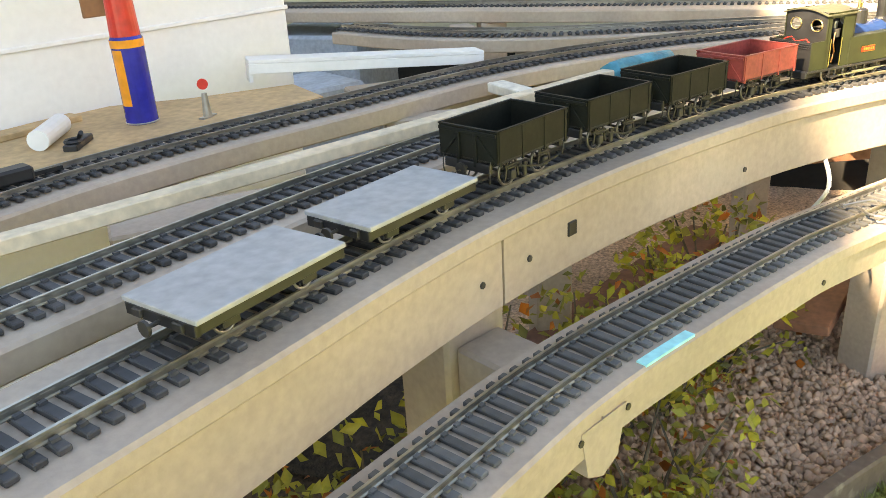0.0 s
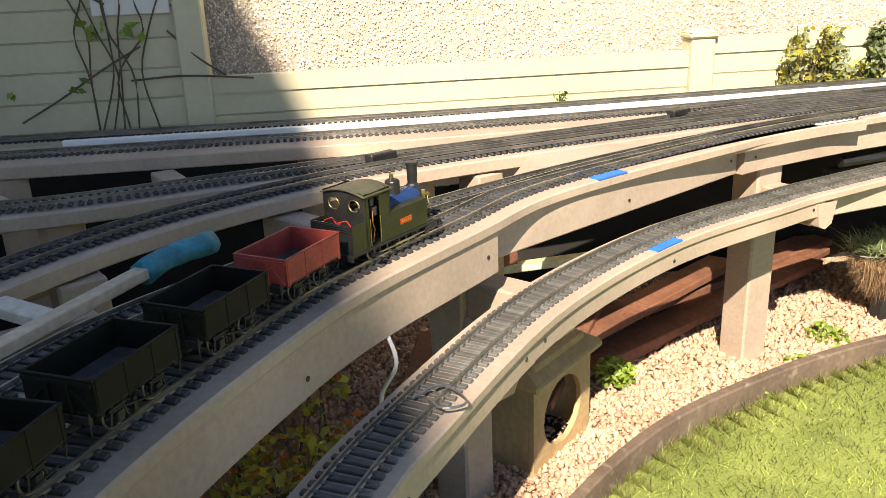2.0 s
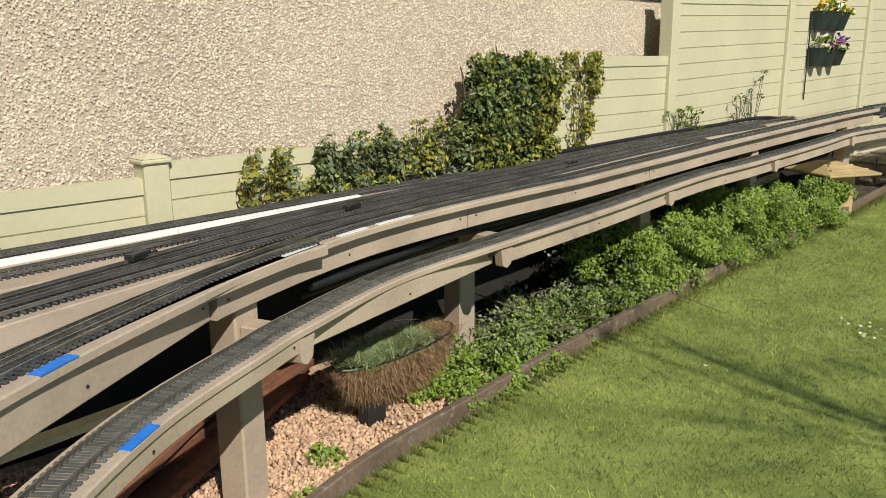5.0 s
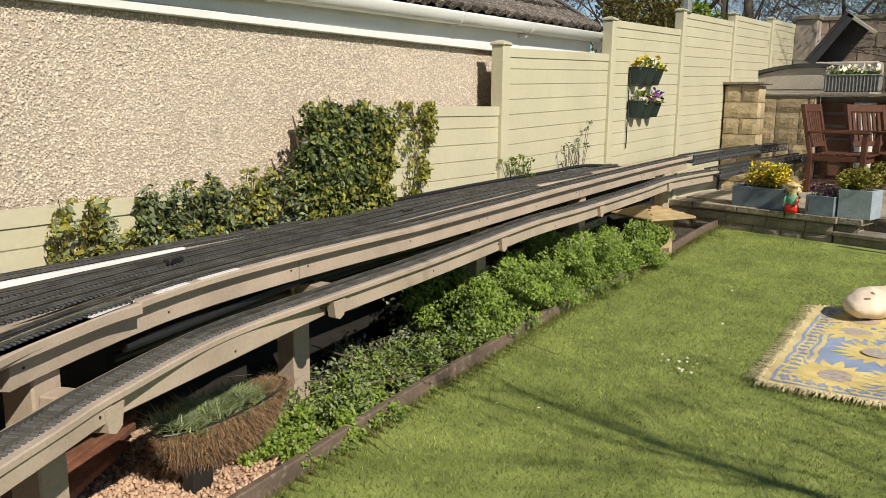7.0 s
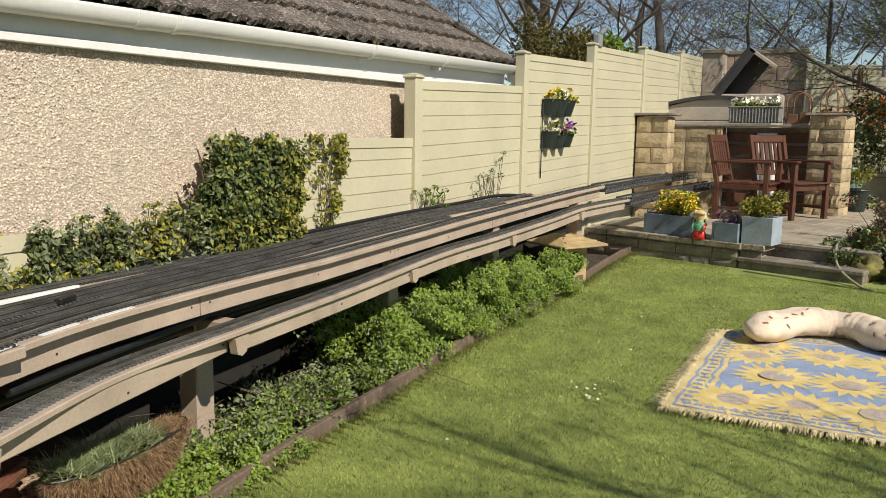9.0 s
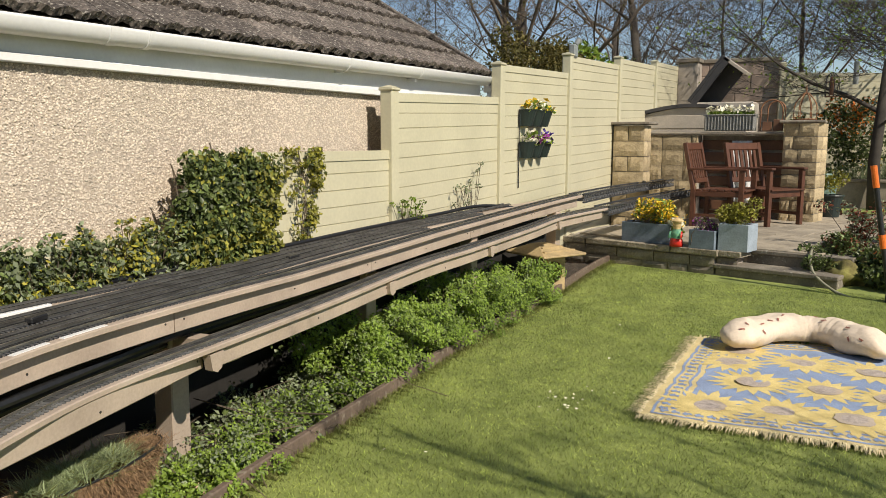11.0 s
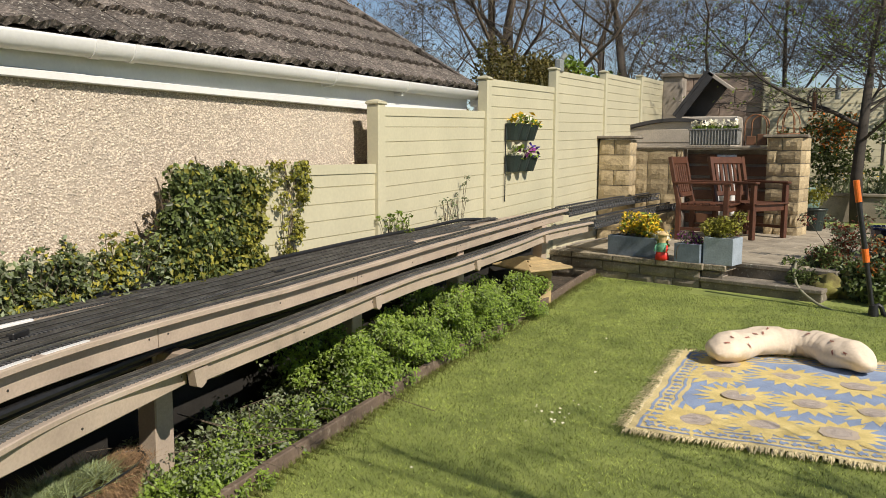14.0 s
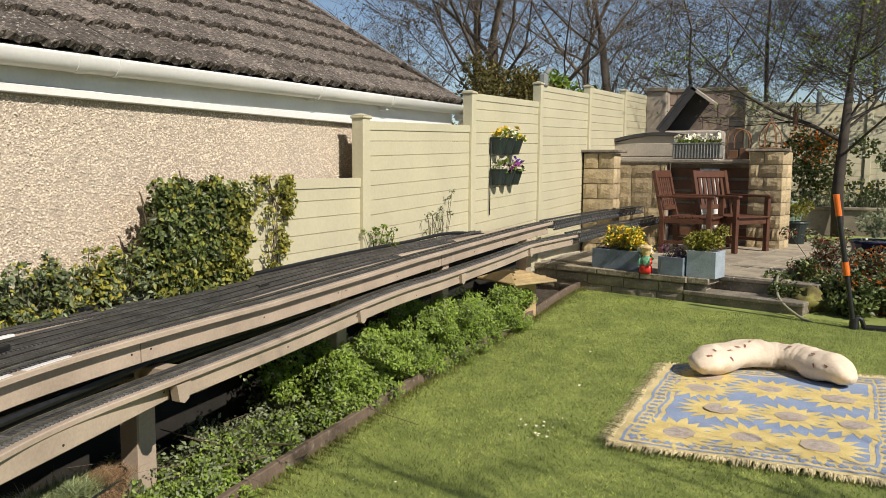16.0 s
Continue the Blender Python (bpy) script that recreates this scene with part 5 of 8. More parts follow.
    for x, y in ((2.45, -6.2), (1.62, -5.75), (1.2, -5.9), (0.66, -6.2), (0.63, -5.3), (1.02, -4.85)):
        e = empty("siding_post", pose(x, y, 0, 0, 0, 30))
        tagged(e, "square tan plastic post under a siding", "post", "siding posts")
        bm = bmesh.new()
        box(bm, -0.045, 0.045, -0.045, 0.045, -0.05, ZU - 0.04, 0.005)
        part("shaft", bm, "deck", e)
    # ply sheet beside the siding, with what stands on it
    bm = bmesh.new()
    vs = [(3.0, -6.44), (2.6, -6.345), (2.3, -6.235), (2.0, -6.12), (1.9, -6.25), (2.05, -6.4), (2.2, -6.62), (2.6, -6.9), (3.1, -7.0)]
    f = bm.faces.new([bm.verts.new((x, y, ZU - 0.01)) for x, y in vs])
    bm.normal_update()
    if f.normal.z < 0:
        f.normal_flip()
    r = bmesh.ops.extrude_face_region(bm, geom=[f])
    bmesh.ops.translate(bm, vec=(0, 0, 0.012), verts=[g for g in r["geom"] if isinstance(g, bmesh.types.BMVert)])
    bmesh.ops.recalc_face_normals(bm, faces=bm.faces[:])
    tagged(mesh_ob("ply_shelf", bm, "ply"), "sheet of pale plywood beside the siding", "board", kind="structure")
    for p, q, w in (((2.75, -6.62), (2.25, -6.52), 0.04), ((2.9, -6.72), (2.35, -6.66), 0.05), ((2.6, -6.8), (2.22, -6.60), 0.06)):
        p, q = Vector(p), Vector(q)
        d = q - p
        bm = bmesh.new()
        box(bm, 0, d.length, -w / 2, w / 2, ZU + 0.002, ZU + 0.014, 0.002, Matrix.Translation((p.x, p.y, 0)) @ Matrix.Rotation(math.atan2(d.y, d.x), 4, "Z"))
        tagged(mesh_ob("plywood_offcut", bm, "ply"), "thin plywood offcut lying on the shelf", "offcut", "plywood offcuts")
    can = empty("spray_can", pose(2.24, -6.37, ZU + 0.002, 0, 0, 0))
    tagged(can, "tall blue and yellow spray can with a red cap", "spray can")
    bm = bmesh.new()
    cyl(bm, (0, 0, 0), (0, 0, 0.152), 0.029, n=28)
    cyl(bm, (0, 0, 0.152), (0, 0, 0.162), 0.029, 0.024, n=28)
    part("body", bm, "blue_can", can, smooth=False)
    bm = bmesh.new()
    for a in range(-8, 9):
        t = math.radians(-5 + a * 2.6)
        t2 = math.radians(-5 + (a + 1) * 2.6)
        q = [bm.verts.new((0.0295 * math.cos(b), 0.0295 * math.sin(b), z)) for b, z in ((t, 0.035), (t2, 0.035), (t2, 0.135), (t, 0.135))]
        bm.faces.new(q)
    part("label_panel", bm, "yellow_can", can, "orange-yellow label panel")
    bm = bmesh.new()
    cyl(bm, (0, 0, 0.138), (0, 0, 0.152), 0.0296, n=28, cap=False)
    part("band", bm, "yellow_can", can)
    bm = bmesh.new()
    cyl(bm, (0, 0, 0.155), (0, 0, 0.225), 0.0265, 0.024, n=24)
    part("cap", bm, "red", can, "red plastic cap")
    bm = bmesh.new()
    ring(bm, (0, 0, 0.002), 0.029, 0.0015, "Z", 24, 5)
    part("base_rim", bm, "steel", can)
    mk = empty("track_signal", pose(2.19, -6.26, ZU + 0.002))
    tagged(mk, "tiny grey signal post with a red disc", "signal")
    bm = bmesh.new()
    cyl(bm, (0, 0, 0), (0, 0, 0.045), 0.009, 0.005, n=10)
    box(bm, -0.02, 0.02, -0.006, 0.006, 0, 0.003)
    part("base", bm, "steel", mk)
    bm = bmesh.new()
    cyl(bm, (-0.002, 0, 0.062), (0.002, 0, 0.062), 0.010, n=16)
    bmesh.ops.transform(bm, matrix=Matrix.Rotation(radians(30), 4, "Z"), verts=bm.verts)
    part("disc", bm, "red", mk, "red round disc")
    tb = empty("paper_roll", pose(2.39, -6.44, ZU + 0.02, 0, 0, 28))
    tagged(tb, "white cardboard tube lying on the ply shelf", "tube")
    bm = bmesh.new()
    cyl(bm, (-0.06, 0, 0), (0.06, 0, 0), 0.018, n=18)
    part("sleeve", bm, "white", tb)
    lv = empty("point_lever", pose(2.40, -6.37, ZU + 0.001, 0, 0, 25))
    tagged(lv, "black point lever beside the siding", "point lever")
    bm = bmesh.new()
    box(bm, -0.04, 0.04, -0.012, 0.012, 0, 0.012, 0.002)
    part("base", bm, "black", lv)
    bm = bmesh.new()
    cyl(bm, (0, 0, 0.01), (0.03, 0.02, 0.03), 0.004, n=8)
    ring(bm, (0.02, 0.0, 0.014), 0.012, 0.004, "Z", 14, 5)
    part("arm", bm, "black", lv)
    # white cabinet behind
    cb = empty("white_cabinet", Matrix.Translation((1.70, -6.37, 0)) @ Matrix.Rotation(math.atan2(-0.2, 0.53), 4, "Z"))
    tagged(cb, "white panelled cabinet with a moulded rail and a cut-out handle", "cabinet")
    bm = bmesh.new()
    box(bm, 0, 1.5, -0.5, 0, -0.05, 1.06, 0.004)
    part("carcass", bm, "white", cb)
    bm = bmesh.new()
    box(bm, -0.003, 1.503, 0, 0.006, 0.915, 0.925, 0.002)
    part("moulding", bm, "white", cb)
    bm = bmesh.new()
    box(bm, -0.01, 1.51, -0.51, 0.01, 1.06, 1.08, 0.003)
    part("top", bm, "ply", cb, "orange-brown wooden top")
    bm = bmesh.new()
    cyl(bm, (0.42, -0.01, 0.985), (0.42, 0.002, 0.985), 0.03, n=20)
    box(bm, 0.42, 0.49, -0.01, 0.002, 0.955, 1.015, 0.004)
    part("handle_hole", bm, "handle_wood", cb, "brown cut-out handle")
    # white channel lying over the sidings
    p, q = Vector((1.93, -6.34, 0.838)), Vector((1.58, -5.93, 0.801))
    d = q - p
    ch = empty("white_channel", Matrix.Translation(p) @ d.to_track_quat("X", "Z").to_matrix().to_4x4())
    tagged(ch, "length of white plastic channel lying across the sidings", "channel")
    for nm, y0, y1, z0, z1, x1 in (("web", -0.03, 0.03, -0.004, 0.004, d.length), ("flange", -0.03, -0.025, -0.026, -0.0045, d.length), ("flange", 0.025, 0.03, -0.026, -0.0045, d.length), ("end_plate", -0.0245, 0.0245, -0.045, -0.0045, 0.01)):
        bm = bmesh.new()
        box(bm, 0, x1, y0, y1, z0, z1, 0.001)
        part(nm, bm, "white", ch)
    # white lever by the fence end
    l2 = empty("white_bracket", pose(0.035, -6.9, ZU + 0.006))
    tagged(l2, "white plastic conduit with a round junction box on the fence", "bracket")
    bm = bmesh.new()
    cyl(bm, (0, 0, 0.05), (0.02, 0, 0.05), 0.04, n=20)
    part("disc", bm, "white", l2)
    bm = bmesh.new()
    cyl(bm, (0.01, 0.0, 0.06), (0.01, -0.03, 0.9), 0.011, n=10)
    cyl(bm, (0.01, -0.8, 0.054), (0.01, -0.03, 0.054), 0.011, n=10)
    box(bm, -0.01, 0.022, -0.29, -0.26, 0.035, 0.085, 0.003)
    part("rod", bm, "white", l2)
    # tubs under the sidings
    bm = bmesh.new()
    box(bm, 0.33, 0.70, -7.2, -6.72, 0, 0.69, 0.012)
    tagged(mesh_ob("storage_tub", bm, "pale_trough"), "pale blue-grey storage tub under the back line", "storage tub")
    bm = bmesh.new()
    box(bm, -0.17, 0.17, -0.3, 0, 0, 0.62, 0.012, pose(1.26, -6.56, 0, 0, 0, 150) @ pose(0, 0, 0, 0, 0, 180))
    tagged(mesh_ob("storage_tub", bm, "pale_trough"), "pale blue-grey storage tub under the siding", "storage tub")
    bm = bmesh.new()
    p, q = Vector((1.835, -5.81)), Vector((1.945, -5.675))
    box(bm, 0, (q - p).length, -0.02, 0.02, 0.765, 0.785, 0.002, Matrix.Translation((p.x, p.y, 0)) @ Matrix.Rotation(math.atan2(q.y - p.y, q.x - p.x), 4, "Z"))
    tagged(mesh_ob("cross_slat", bm, "pale_slat"), "short whitewashed slat between siding and strut", "slat")
    # wire hanging from the upper deck
    bm = bmesh.new()
    tube(bm, curve3([(1.86, -5.19, 0.69), (1.88, -5.17, 0.62), (1.87, -5.2, 0.55), (1.93, -5.2, 0.5), (1.95, -5.22, 0.52)], 0.01), 0.004, 6)
    tagged(mesh_ob("hanging_cable", bm, "white"), "pale cable hanging below the upper deck", "cable")
    bm = bmesh.new()
    tube(bm, curve3([(2.05, -5.16, 0.645), (2.03, -5.11, 0.65), (2.08, -5.08, 0.645), (2.1, -5.12, 0.65), (2.06, -5.14, 0.648)], 0.006), 0.0022, 5)
    tagged(mesh_ob("wire_loop", bm, "steel"), "bare wire loop on the edge of the lower deck", "wire")


def build_under_decks():
    # hutch with a round hole
    b = empty("hutch", Matrix.Translation((1.40, -4.80, 0)) @ Matrix.Rotation(math.atan2(0.22, -0.21), 4, "Z"))
    tagged(b, "tan moulded hutch with a round entrance and slab roof on gravel", "hutch", "garden hutches")
    hut(b, 0.30, 0.26, 0.26, roof=0.022)
    b2 = empty("hutch", Matrix.Translation((0.50, 1.80, 0.05)) @ Matrix.Rotation(radians(62), 4, "Z"))
    tagged(b2, "tan moulded hutch under the far end of the lower deck", "hutch", "garden hutches")
    hut(b2, 0.27, 0.27, 0.33, roof=0.125)
    # added board: paints the darkness behind the decks over the pale fence
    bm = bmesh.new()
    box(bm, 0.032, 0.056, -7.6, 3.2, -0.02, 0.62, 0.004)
    tagged(mesh_ob("gravel_board", bm, "black_board"), "added black board standing in for deep shade along the fence foot", "board", kind="structure")
    # boards stacked on the ground
    rng = random.Random(7)
    for i, (x, y, z, a, L) in enumerate(((0.62, -4.0, 0.06, 118, 1.5), (0.50, -3.85, 0.05, 121, 1.5), (0.38, -3.8, 0.09, 116, 1.4), (0.86, -4.55, 0.13, 150, 0.9), (1.1, -5.05, 0.12, 165, 0.8), (0.66, -4.25, 0.12, 123, 1.2), (1.35, -5.6, 0.1, 160, 1.1))):
        bm = bmesh.new()
        box(bm, -L / 2, L / 2, -0.065, 0.065, -0.014, 0.014, 0.003, pose(x, y, z, rng.uniform(-6, 6), rng.uniform(-2, 2), a))
        tagged(mesh_ob("timber_board", bm, "brown_plank"), "red-brown grooved timber board lying under the decks", "board", "boards under the decks")
    bm = bmesh.new()
    box(bm, -0.36, 0.34, -0.05, 0.05, -0.012, 0.012, 0.003, pose(0.57, -4.40, 0.29, -12, 0, 97))
    tagged(mesh_ob("cream_board", bm, "cream_panel"), "cream plastic board leaning below the upper deck", "board")
    bm = bmesh.new()
    box(bm, -0.07, 0.07, -0.05, 0.05, -0.09, 0.09, 0.01, pose(1.50, -4.93, 0.42, 0, 20, 35))
    tagged(mesh_ob("support_block", bm, "deck"), "tan wedge-shaped support block", "block")
    for x, y, a in ((0.66, -4.12, 120), (0.50, -3.2, 110), (0.36, -1.6, 95), (1.02, -5.12, 125), (2.62, -6.3, 160)):
        e = empty("point_motor", pose(x, y, ZU + 0.009, 0, 0, a))
        tagged(e, "small black point motor lying beside the rails", "point motor", "point motors")
        bm = bmesh.new()
        box(bm, -0.045, 0.045, -0.016, 0.016, 0, 0.022, 0.004)
        box(bm, 0.045, 0.09, -0.004, 0.004, 0.002, 0.008)
        part("casing", bm, "black", e)
    bm = bmesh.new()
    tube(bm, curve3([(0.12, -2.6, ZU + 0.02), (0.10, -1.4, ZU + 0.035), (0.09, -0.4, ZU + 0.056), (0.11, 0.5, ZU + 0.072), (0.17, 1.2, ZU + 0.09), (0.33, 1.9, ZU + 0.02), (0.40, 2.6, ZU + 0.012)], 0.06), 0.014, 7)
    tagged(mesh_ob("black_hose", bm, "black", smooth=True), "black flexible hose along the rear of the yard", "hose")
    # dark pipes
    for k, (z, x) in enumerate(((0.62, 0.42), (0.57, 0.35))):
        bm = bmesh.new()
        tube(bm, curve3([(x + 0.35, -3.6, z), (x + 0.1, -2.4, z), (x + 0.02, -1.0, z), (x + 0.08, 0.6, z)], 0.08), 0.017, 8)
        tagged(mesh_ob("black_pipe", bm, "black"), "black plastic pipe slung under the yard", "pipe", "pipes under the yard")
    bm = bmesh.new()
    c = spline([(1.3, -5.95), (1.25, -5.5), (1.02, -5.15), (0.85, -4.75)], 0.02)
    for s in (-1, 1):
        sweep(bm, c, [(s * 0.027 - 0.002, 0.47), (s * 0.027 - 0.002, 0.48), (s * 0.027 + 0.002, 0.48), (s * 0.027 + 0.002, 0.47)])
    for p, n in zip(c[::2], normals(c)[::2]):
        box(bm, -0.006, 0.006, -0.045, 0.045, 0.46, 0.47, 0, Matrix.Translation((p.x, p.y, 0)) @ Matrix.Rotation(math.atan2(n.y, n.x) - math.pi / 2, 4, "Z"))
    tagged(mesh_ob("spare_track", bm, "black"), "length of spare black track stored under the deck", "model track")
    bm = bmesh.new()
    sweep(bm, c, [(-0.07, 0.42), (-0.07, 0.459), (0.07, 0.459), (0.07, 0.42)])
    bmesh.ops.recalc_face_normals(bm, faces=bm.faces[:])
    tagged(mesh_ob("storage_shelf", bm, "brown_plank"), "brown board shelf under the upper deck", "shelf", kind="structure")
    # added props below the trough, coloured as if in deep shade
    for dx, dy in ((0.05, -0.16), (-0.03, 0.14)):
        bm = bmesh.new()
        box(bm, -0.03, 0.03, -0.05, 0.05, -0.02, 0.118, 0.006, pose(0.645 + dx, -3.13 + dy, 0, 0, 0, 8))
        tagged(mesh_ob("paving_block", bm, "black_board"), "added block propping up the trough, in the black painted for shade", "block", "blocks under the trough")
    # coir hanging basket sitting on the bed
    cb = empty("coir_trough", Matrix.Translation((0.665, -3.13, 0.115)) @ Matrix.Rotation(radians(97), 4, "Z") @ Matrix.Diagonal((0.90, 0.85, 0.85, 1.0)))
    tagged(cb, "wire trough lined with brown coir and planted with thrift", "planter")
    bm = bmesh.new()
    rings_ = []
    for z, k in ((0.0, 0.55), (0.05, 0.8), (0.12, 0.97), (0.17, 1.0)):
        rings_.append([bm.verts.new((0.36 * k * math.cos(a), 0.12 * k * math.sin(a) + 0.012 * noise.noise(Vector((a * 5, z * 30, 0))), z)) for a in np.linspace(0, 2 * math.pi, 36, endpoint=False)])
    for a, b_ in zip(rings_, rings_[1:]):
        for i in range(36):
            bm.faces.new((a[i], a[(i + 1) % 36], b_[(i + 1) % 36], b_[i]))
    bm.faces.new(list(reversed(rings_[0])))
    part("liner", bm, "coir", cb)
    g = np.random.default_rng(5)
    n = 9000
    a = g.uniform(0, 2 * np.pi, n)
    z = g.uniform(-0.02, 0.17, n)
    k = np.interp(z, [-0.02, 0.05, 0.17], [0.6, 0.82, 1.02])
    P = np.stack([0.36 * k * np.cos(a), 0.12 * k * np.sin(a), z], 1)
    d = np.stack([np.cos(a), np.sin(a) * 1.6, g.normal(-0.15, 0.7, n)], 1) * g.uniform(0.006, 0.022, (n, 1)) + g.normal(0, 0.012, (n, 3)) + np.stack([np.zeros(n), np.zeros(n), -g.gamma(1.5, 0.012, n)], 1)
    sd = np.cross(d, g.normal(size=(n, 3)))
    sd *= 0.0016 / (np.linalg.norm(sd, axis=1)[:, None] + 1e-6)
    V = np.stack([P - sd, P + sd, P + d], 1).reshape(-1, 3)
    ob = tri_mesh("coir_fibre", V, np.arange(3 * n).reshape(-1, 3), "coir", cb)
    tagged(ob, "shaggy brown coir fibre", kind="stuff")
    bm = bmesh.new()
    tube(bm, [(0.37 * math.cos(t), 0.125 * math.sin(t), 0.175) for t in np.linspace(0, 2 * math.pi, 40)], 0.005, 6)
    part("wire_rim", bm, "black", cb)
    P = np.stack([g.choice(g.uniform(-0.34, 0.14, 26), 2400) + g.normal(0, 0.022, 2400), g.normal(0, 0.05, 2400).clip(-0.12, 0.12), np.full(2400, 0.155)], 1)
    P[:, 2] += 0.03 * (1 - (P[:, 1] / 0.14) ** 2) + 0.015 * np.sin(P[:, 0] * 37)
    tagged(blades("thrift_leaf", P, 0.034, 0.006, "thrift", cb, seed=6, lean=1.5), "narrow grey-green leaves", kind="stuff")
    tagged(blades("long_leaf", P[::3], 0.055, 0.007, "thrift", cb, seed=8, lean=0.75), "longer arching grey-green leaves", kind="stuff")
    tagged(blades("dead_leaf", P[::5] - np.array([0, 0.01, 0.012]), 0.06, 0.005, "dry_grass", cb, seed=9, lean=1.6), "dead straw-coloured leaves", kind="stuff")
    P = np.stack([g.normal(0.24, 0.05, 2600), g.normal(0, 0.045, 2600), np.full(2600, 0.165)], 1)
    tagged(blades("dry_moss", P, 0.03, 0.004, "coir", cb, seed=7, lean=1.2), "dry brown moss", kind="stuff")


def hut(e, w, d, h, roof=0.06):
    # front face on local x from 0 to w, body to the right of travel (-y is outwards)
    fr = holed_plate([(0, 0), (w, 0), (w, h), (0, h)], [(w * 0.5, h * 0.52, min(w, h) * 0.38)], 0.015, Matrix.Identity(4))
    part("front_wall", fr, "clay_box", e)
    for nm, x0, x1, y0, y1 in (("side_wall", 0.0, 0.015, 0.015, d), ("side_wall", w - 0.015, w, 0.015, d), ("back_wall", 0.0155, w - 0.0155, d - 0.015, d)):
        bm = bmesh.new()
        box(bm, x0, x1, y0, y1, -0.02, h, 0.003)
        part(nm, bm, "clay_box", e)
    bm = bmesh.new()
    box(bm, -roof, w + roof, -roof * 1.2, d + roof, h, h + 0.022, 0.006)
    part("roof_slab", bm, "clay_box", e)
    bm = bmesh.new()
    lo = [bm.verts.new(v) for v in ((-roof + 0.004, -roof * 1.2 + 0.004, h + 0.0225), (w + roof - 0.004, -roof * 1.2 + 0.004, h + 0.0225), (w + roof - 0.004, d + roof - 0.004, h + 0.0225), (-roof + 0.004, d + roof - 0.004, h + 0.0225))]
    hi = [bm.verts.new(v) for v in ((w * 0.2, d * 0.5, h + 0.09), (w * 0.8, d * 0.5, h + 0.09), (w * 0.8, d * 0.85, h + 0.095), (w * 0.2, d * 0.85, h + 0.095))]
    bm.faces.new(hi)
    for i in range(4):
        bm.faces.new((lo[i], lo[(i + 1) % 4], hi[(i + 1) % 4], hi[i]))
    bmesh.ops.recalc_face_normals(bm, faces=bm.faces[:])
    part("roof_cap", bm, "clay_box", e)
    for t in (0.3, 0.65):
        bm = bmesh.new()
        x0, x1 = -roof + (w * 0.2 + roof) * t, w + roof - (w * 0.2 + roof) * t
        y, z = -roof * 1.2 + (d * 0.5 + roof * 1.2) * t, h + 0.0225 + 0.0675 * t
        box(bm, x0 + 0.02, x1 - 0.02, y - 0.012, y + 0.02, z - 0.01, z + 0.012, 0.003)
        part("roof_batten", bm, "clay_box", e)
    bm = bmesh.new()
    box(bm, 0.016, w - 0.016, 0.016, d - 0.016, 0.0, 0.012)
    part("inner_floor", bm, "black", e)


def build_gravel():
    g = np.random.default_rng(11)
    N = 60000
    x = g.uniform(0.0, 3.2, N * 3)
    y = g.uniform(-6.0, -2.6, N * 3)
    E = np.array([(p.x, p.y) for p in LAWN_EDGE if p.y < -2.0])
    o = np.argsort(E[:, 1])
    lim = np.interp(y, E[o, 1], E[o, 0]) - 0.035
    keep = (x < lim) & (x > 0.15) & ((y < -3.3) | (g.uniform(size=len(x)) < 0.25)) & ((x > lim - 1.6))
    P = np.stack([x, y], 1)[keep][:N]
    n = len(P)
    r = g.uniform(0.005, 0.0145, n)
    iv = np.array([(1, 0, 0), (-1, 0, 0), (0, 1, 0), (0, -1, 0), (0, 0, 1), (0, 0, -1)], dtype=float)
    fc = np.array([(0, 2, 4), (2, 1, 4), (1, 3, 4), (3, 0, 4), (2, 0, 5), (1, 2, 5), (3, 1, 5), (0, 3, 5)])
    V = iv[None] * (1 + g.uniform(-0.3, 0.3, (n, 6, 1))) * r[:, None, None] * g.uniform(0.6, 1.3, (n, 1, 3))
    a = g.uniform(0, 6.28, n)
    ca, sa = np.cos(a)[:, None], np.sin(a)[:, None]
    X = V[:, :, 0] * ca - V[:, :, 1] * sa
    Y = V[:, :, 0] * sa + V[:, :, 1] * ca
    tl = g.uniform(-0.6, 0.6, n)[:, None]
    Z = V[:, :, 2] * np.cos(tl) + X * np.sin(tl)
    W = np.stack([X + P[:, 0:1], Y + P[:, 1:2], Z + (g.uniform(-0.012, 0.012, n))[:, None]], 2)
    F = (fc[None] + (np.arange(n) * 6)[:, None, None]).reshape(-1, 3)
    bm = bmesh.new()
    E2 = sorted(((p.y, p.x) for p in LAWN_EDGE), key=lambda q: q[0])
    rows = []
    for yy in np.linspace(-6.0, -2.7, 60):
        xr = min(float(np.interp(yy, [q[0] for q in E2], [q[1] for q in E2])), 3.4)
        rows.append([bm.verts.new((xr - (xr - 0.0) * k / 20, yy, -0.004 + 0.006 * noise.noise(Vector((xr * k * 0.7, yy * 6, 0))))) for k in range(21)])
    for u, w in zip(rows, rows[1:]):
        for k in range(20):
            bm.faces.new((u[k], u[k + 1], w[k + 1], w[k]))
    bmesh.ops.recalc_face_normals(bm, faces=bm.faces[:])
    tagged(mesh_ob("gravel_bed", bm, "gravel_bed"), "bed of fine pink gravel", "gravel bed", kind="structure")
    ob = tri_mesh("gravel", W.reshape(-1, 3), F, "gravel")
    tagged(ob, "loose pink and buff gravel filling the bed", "gravel", kind="stuff")


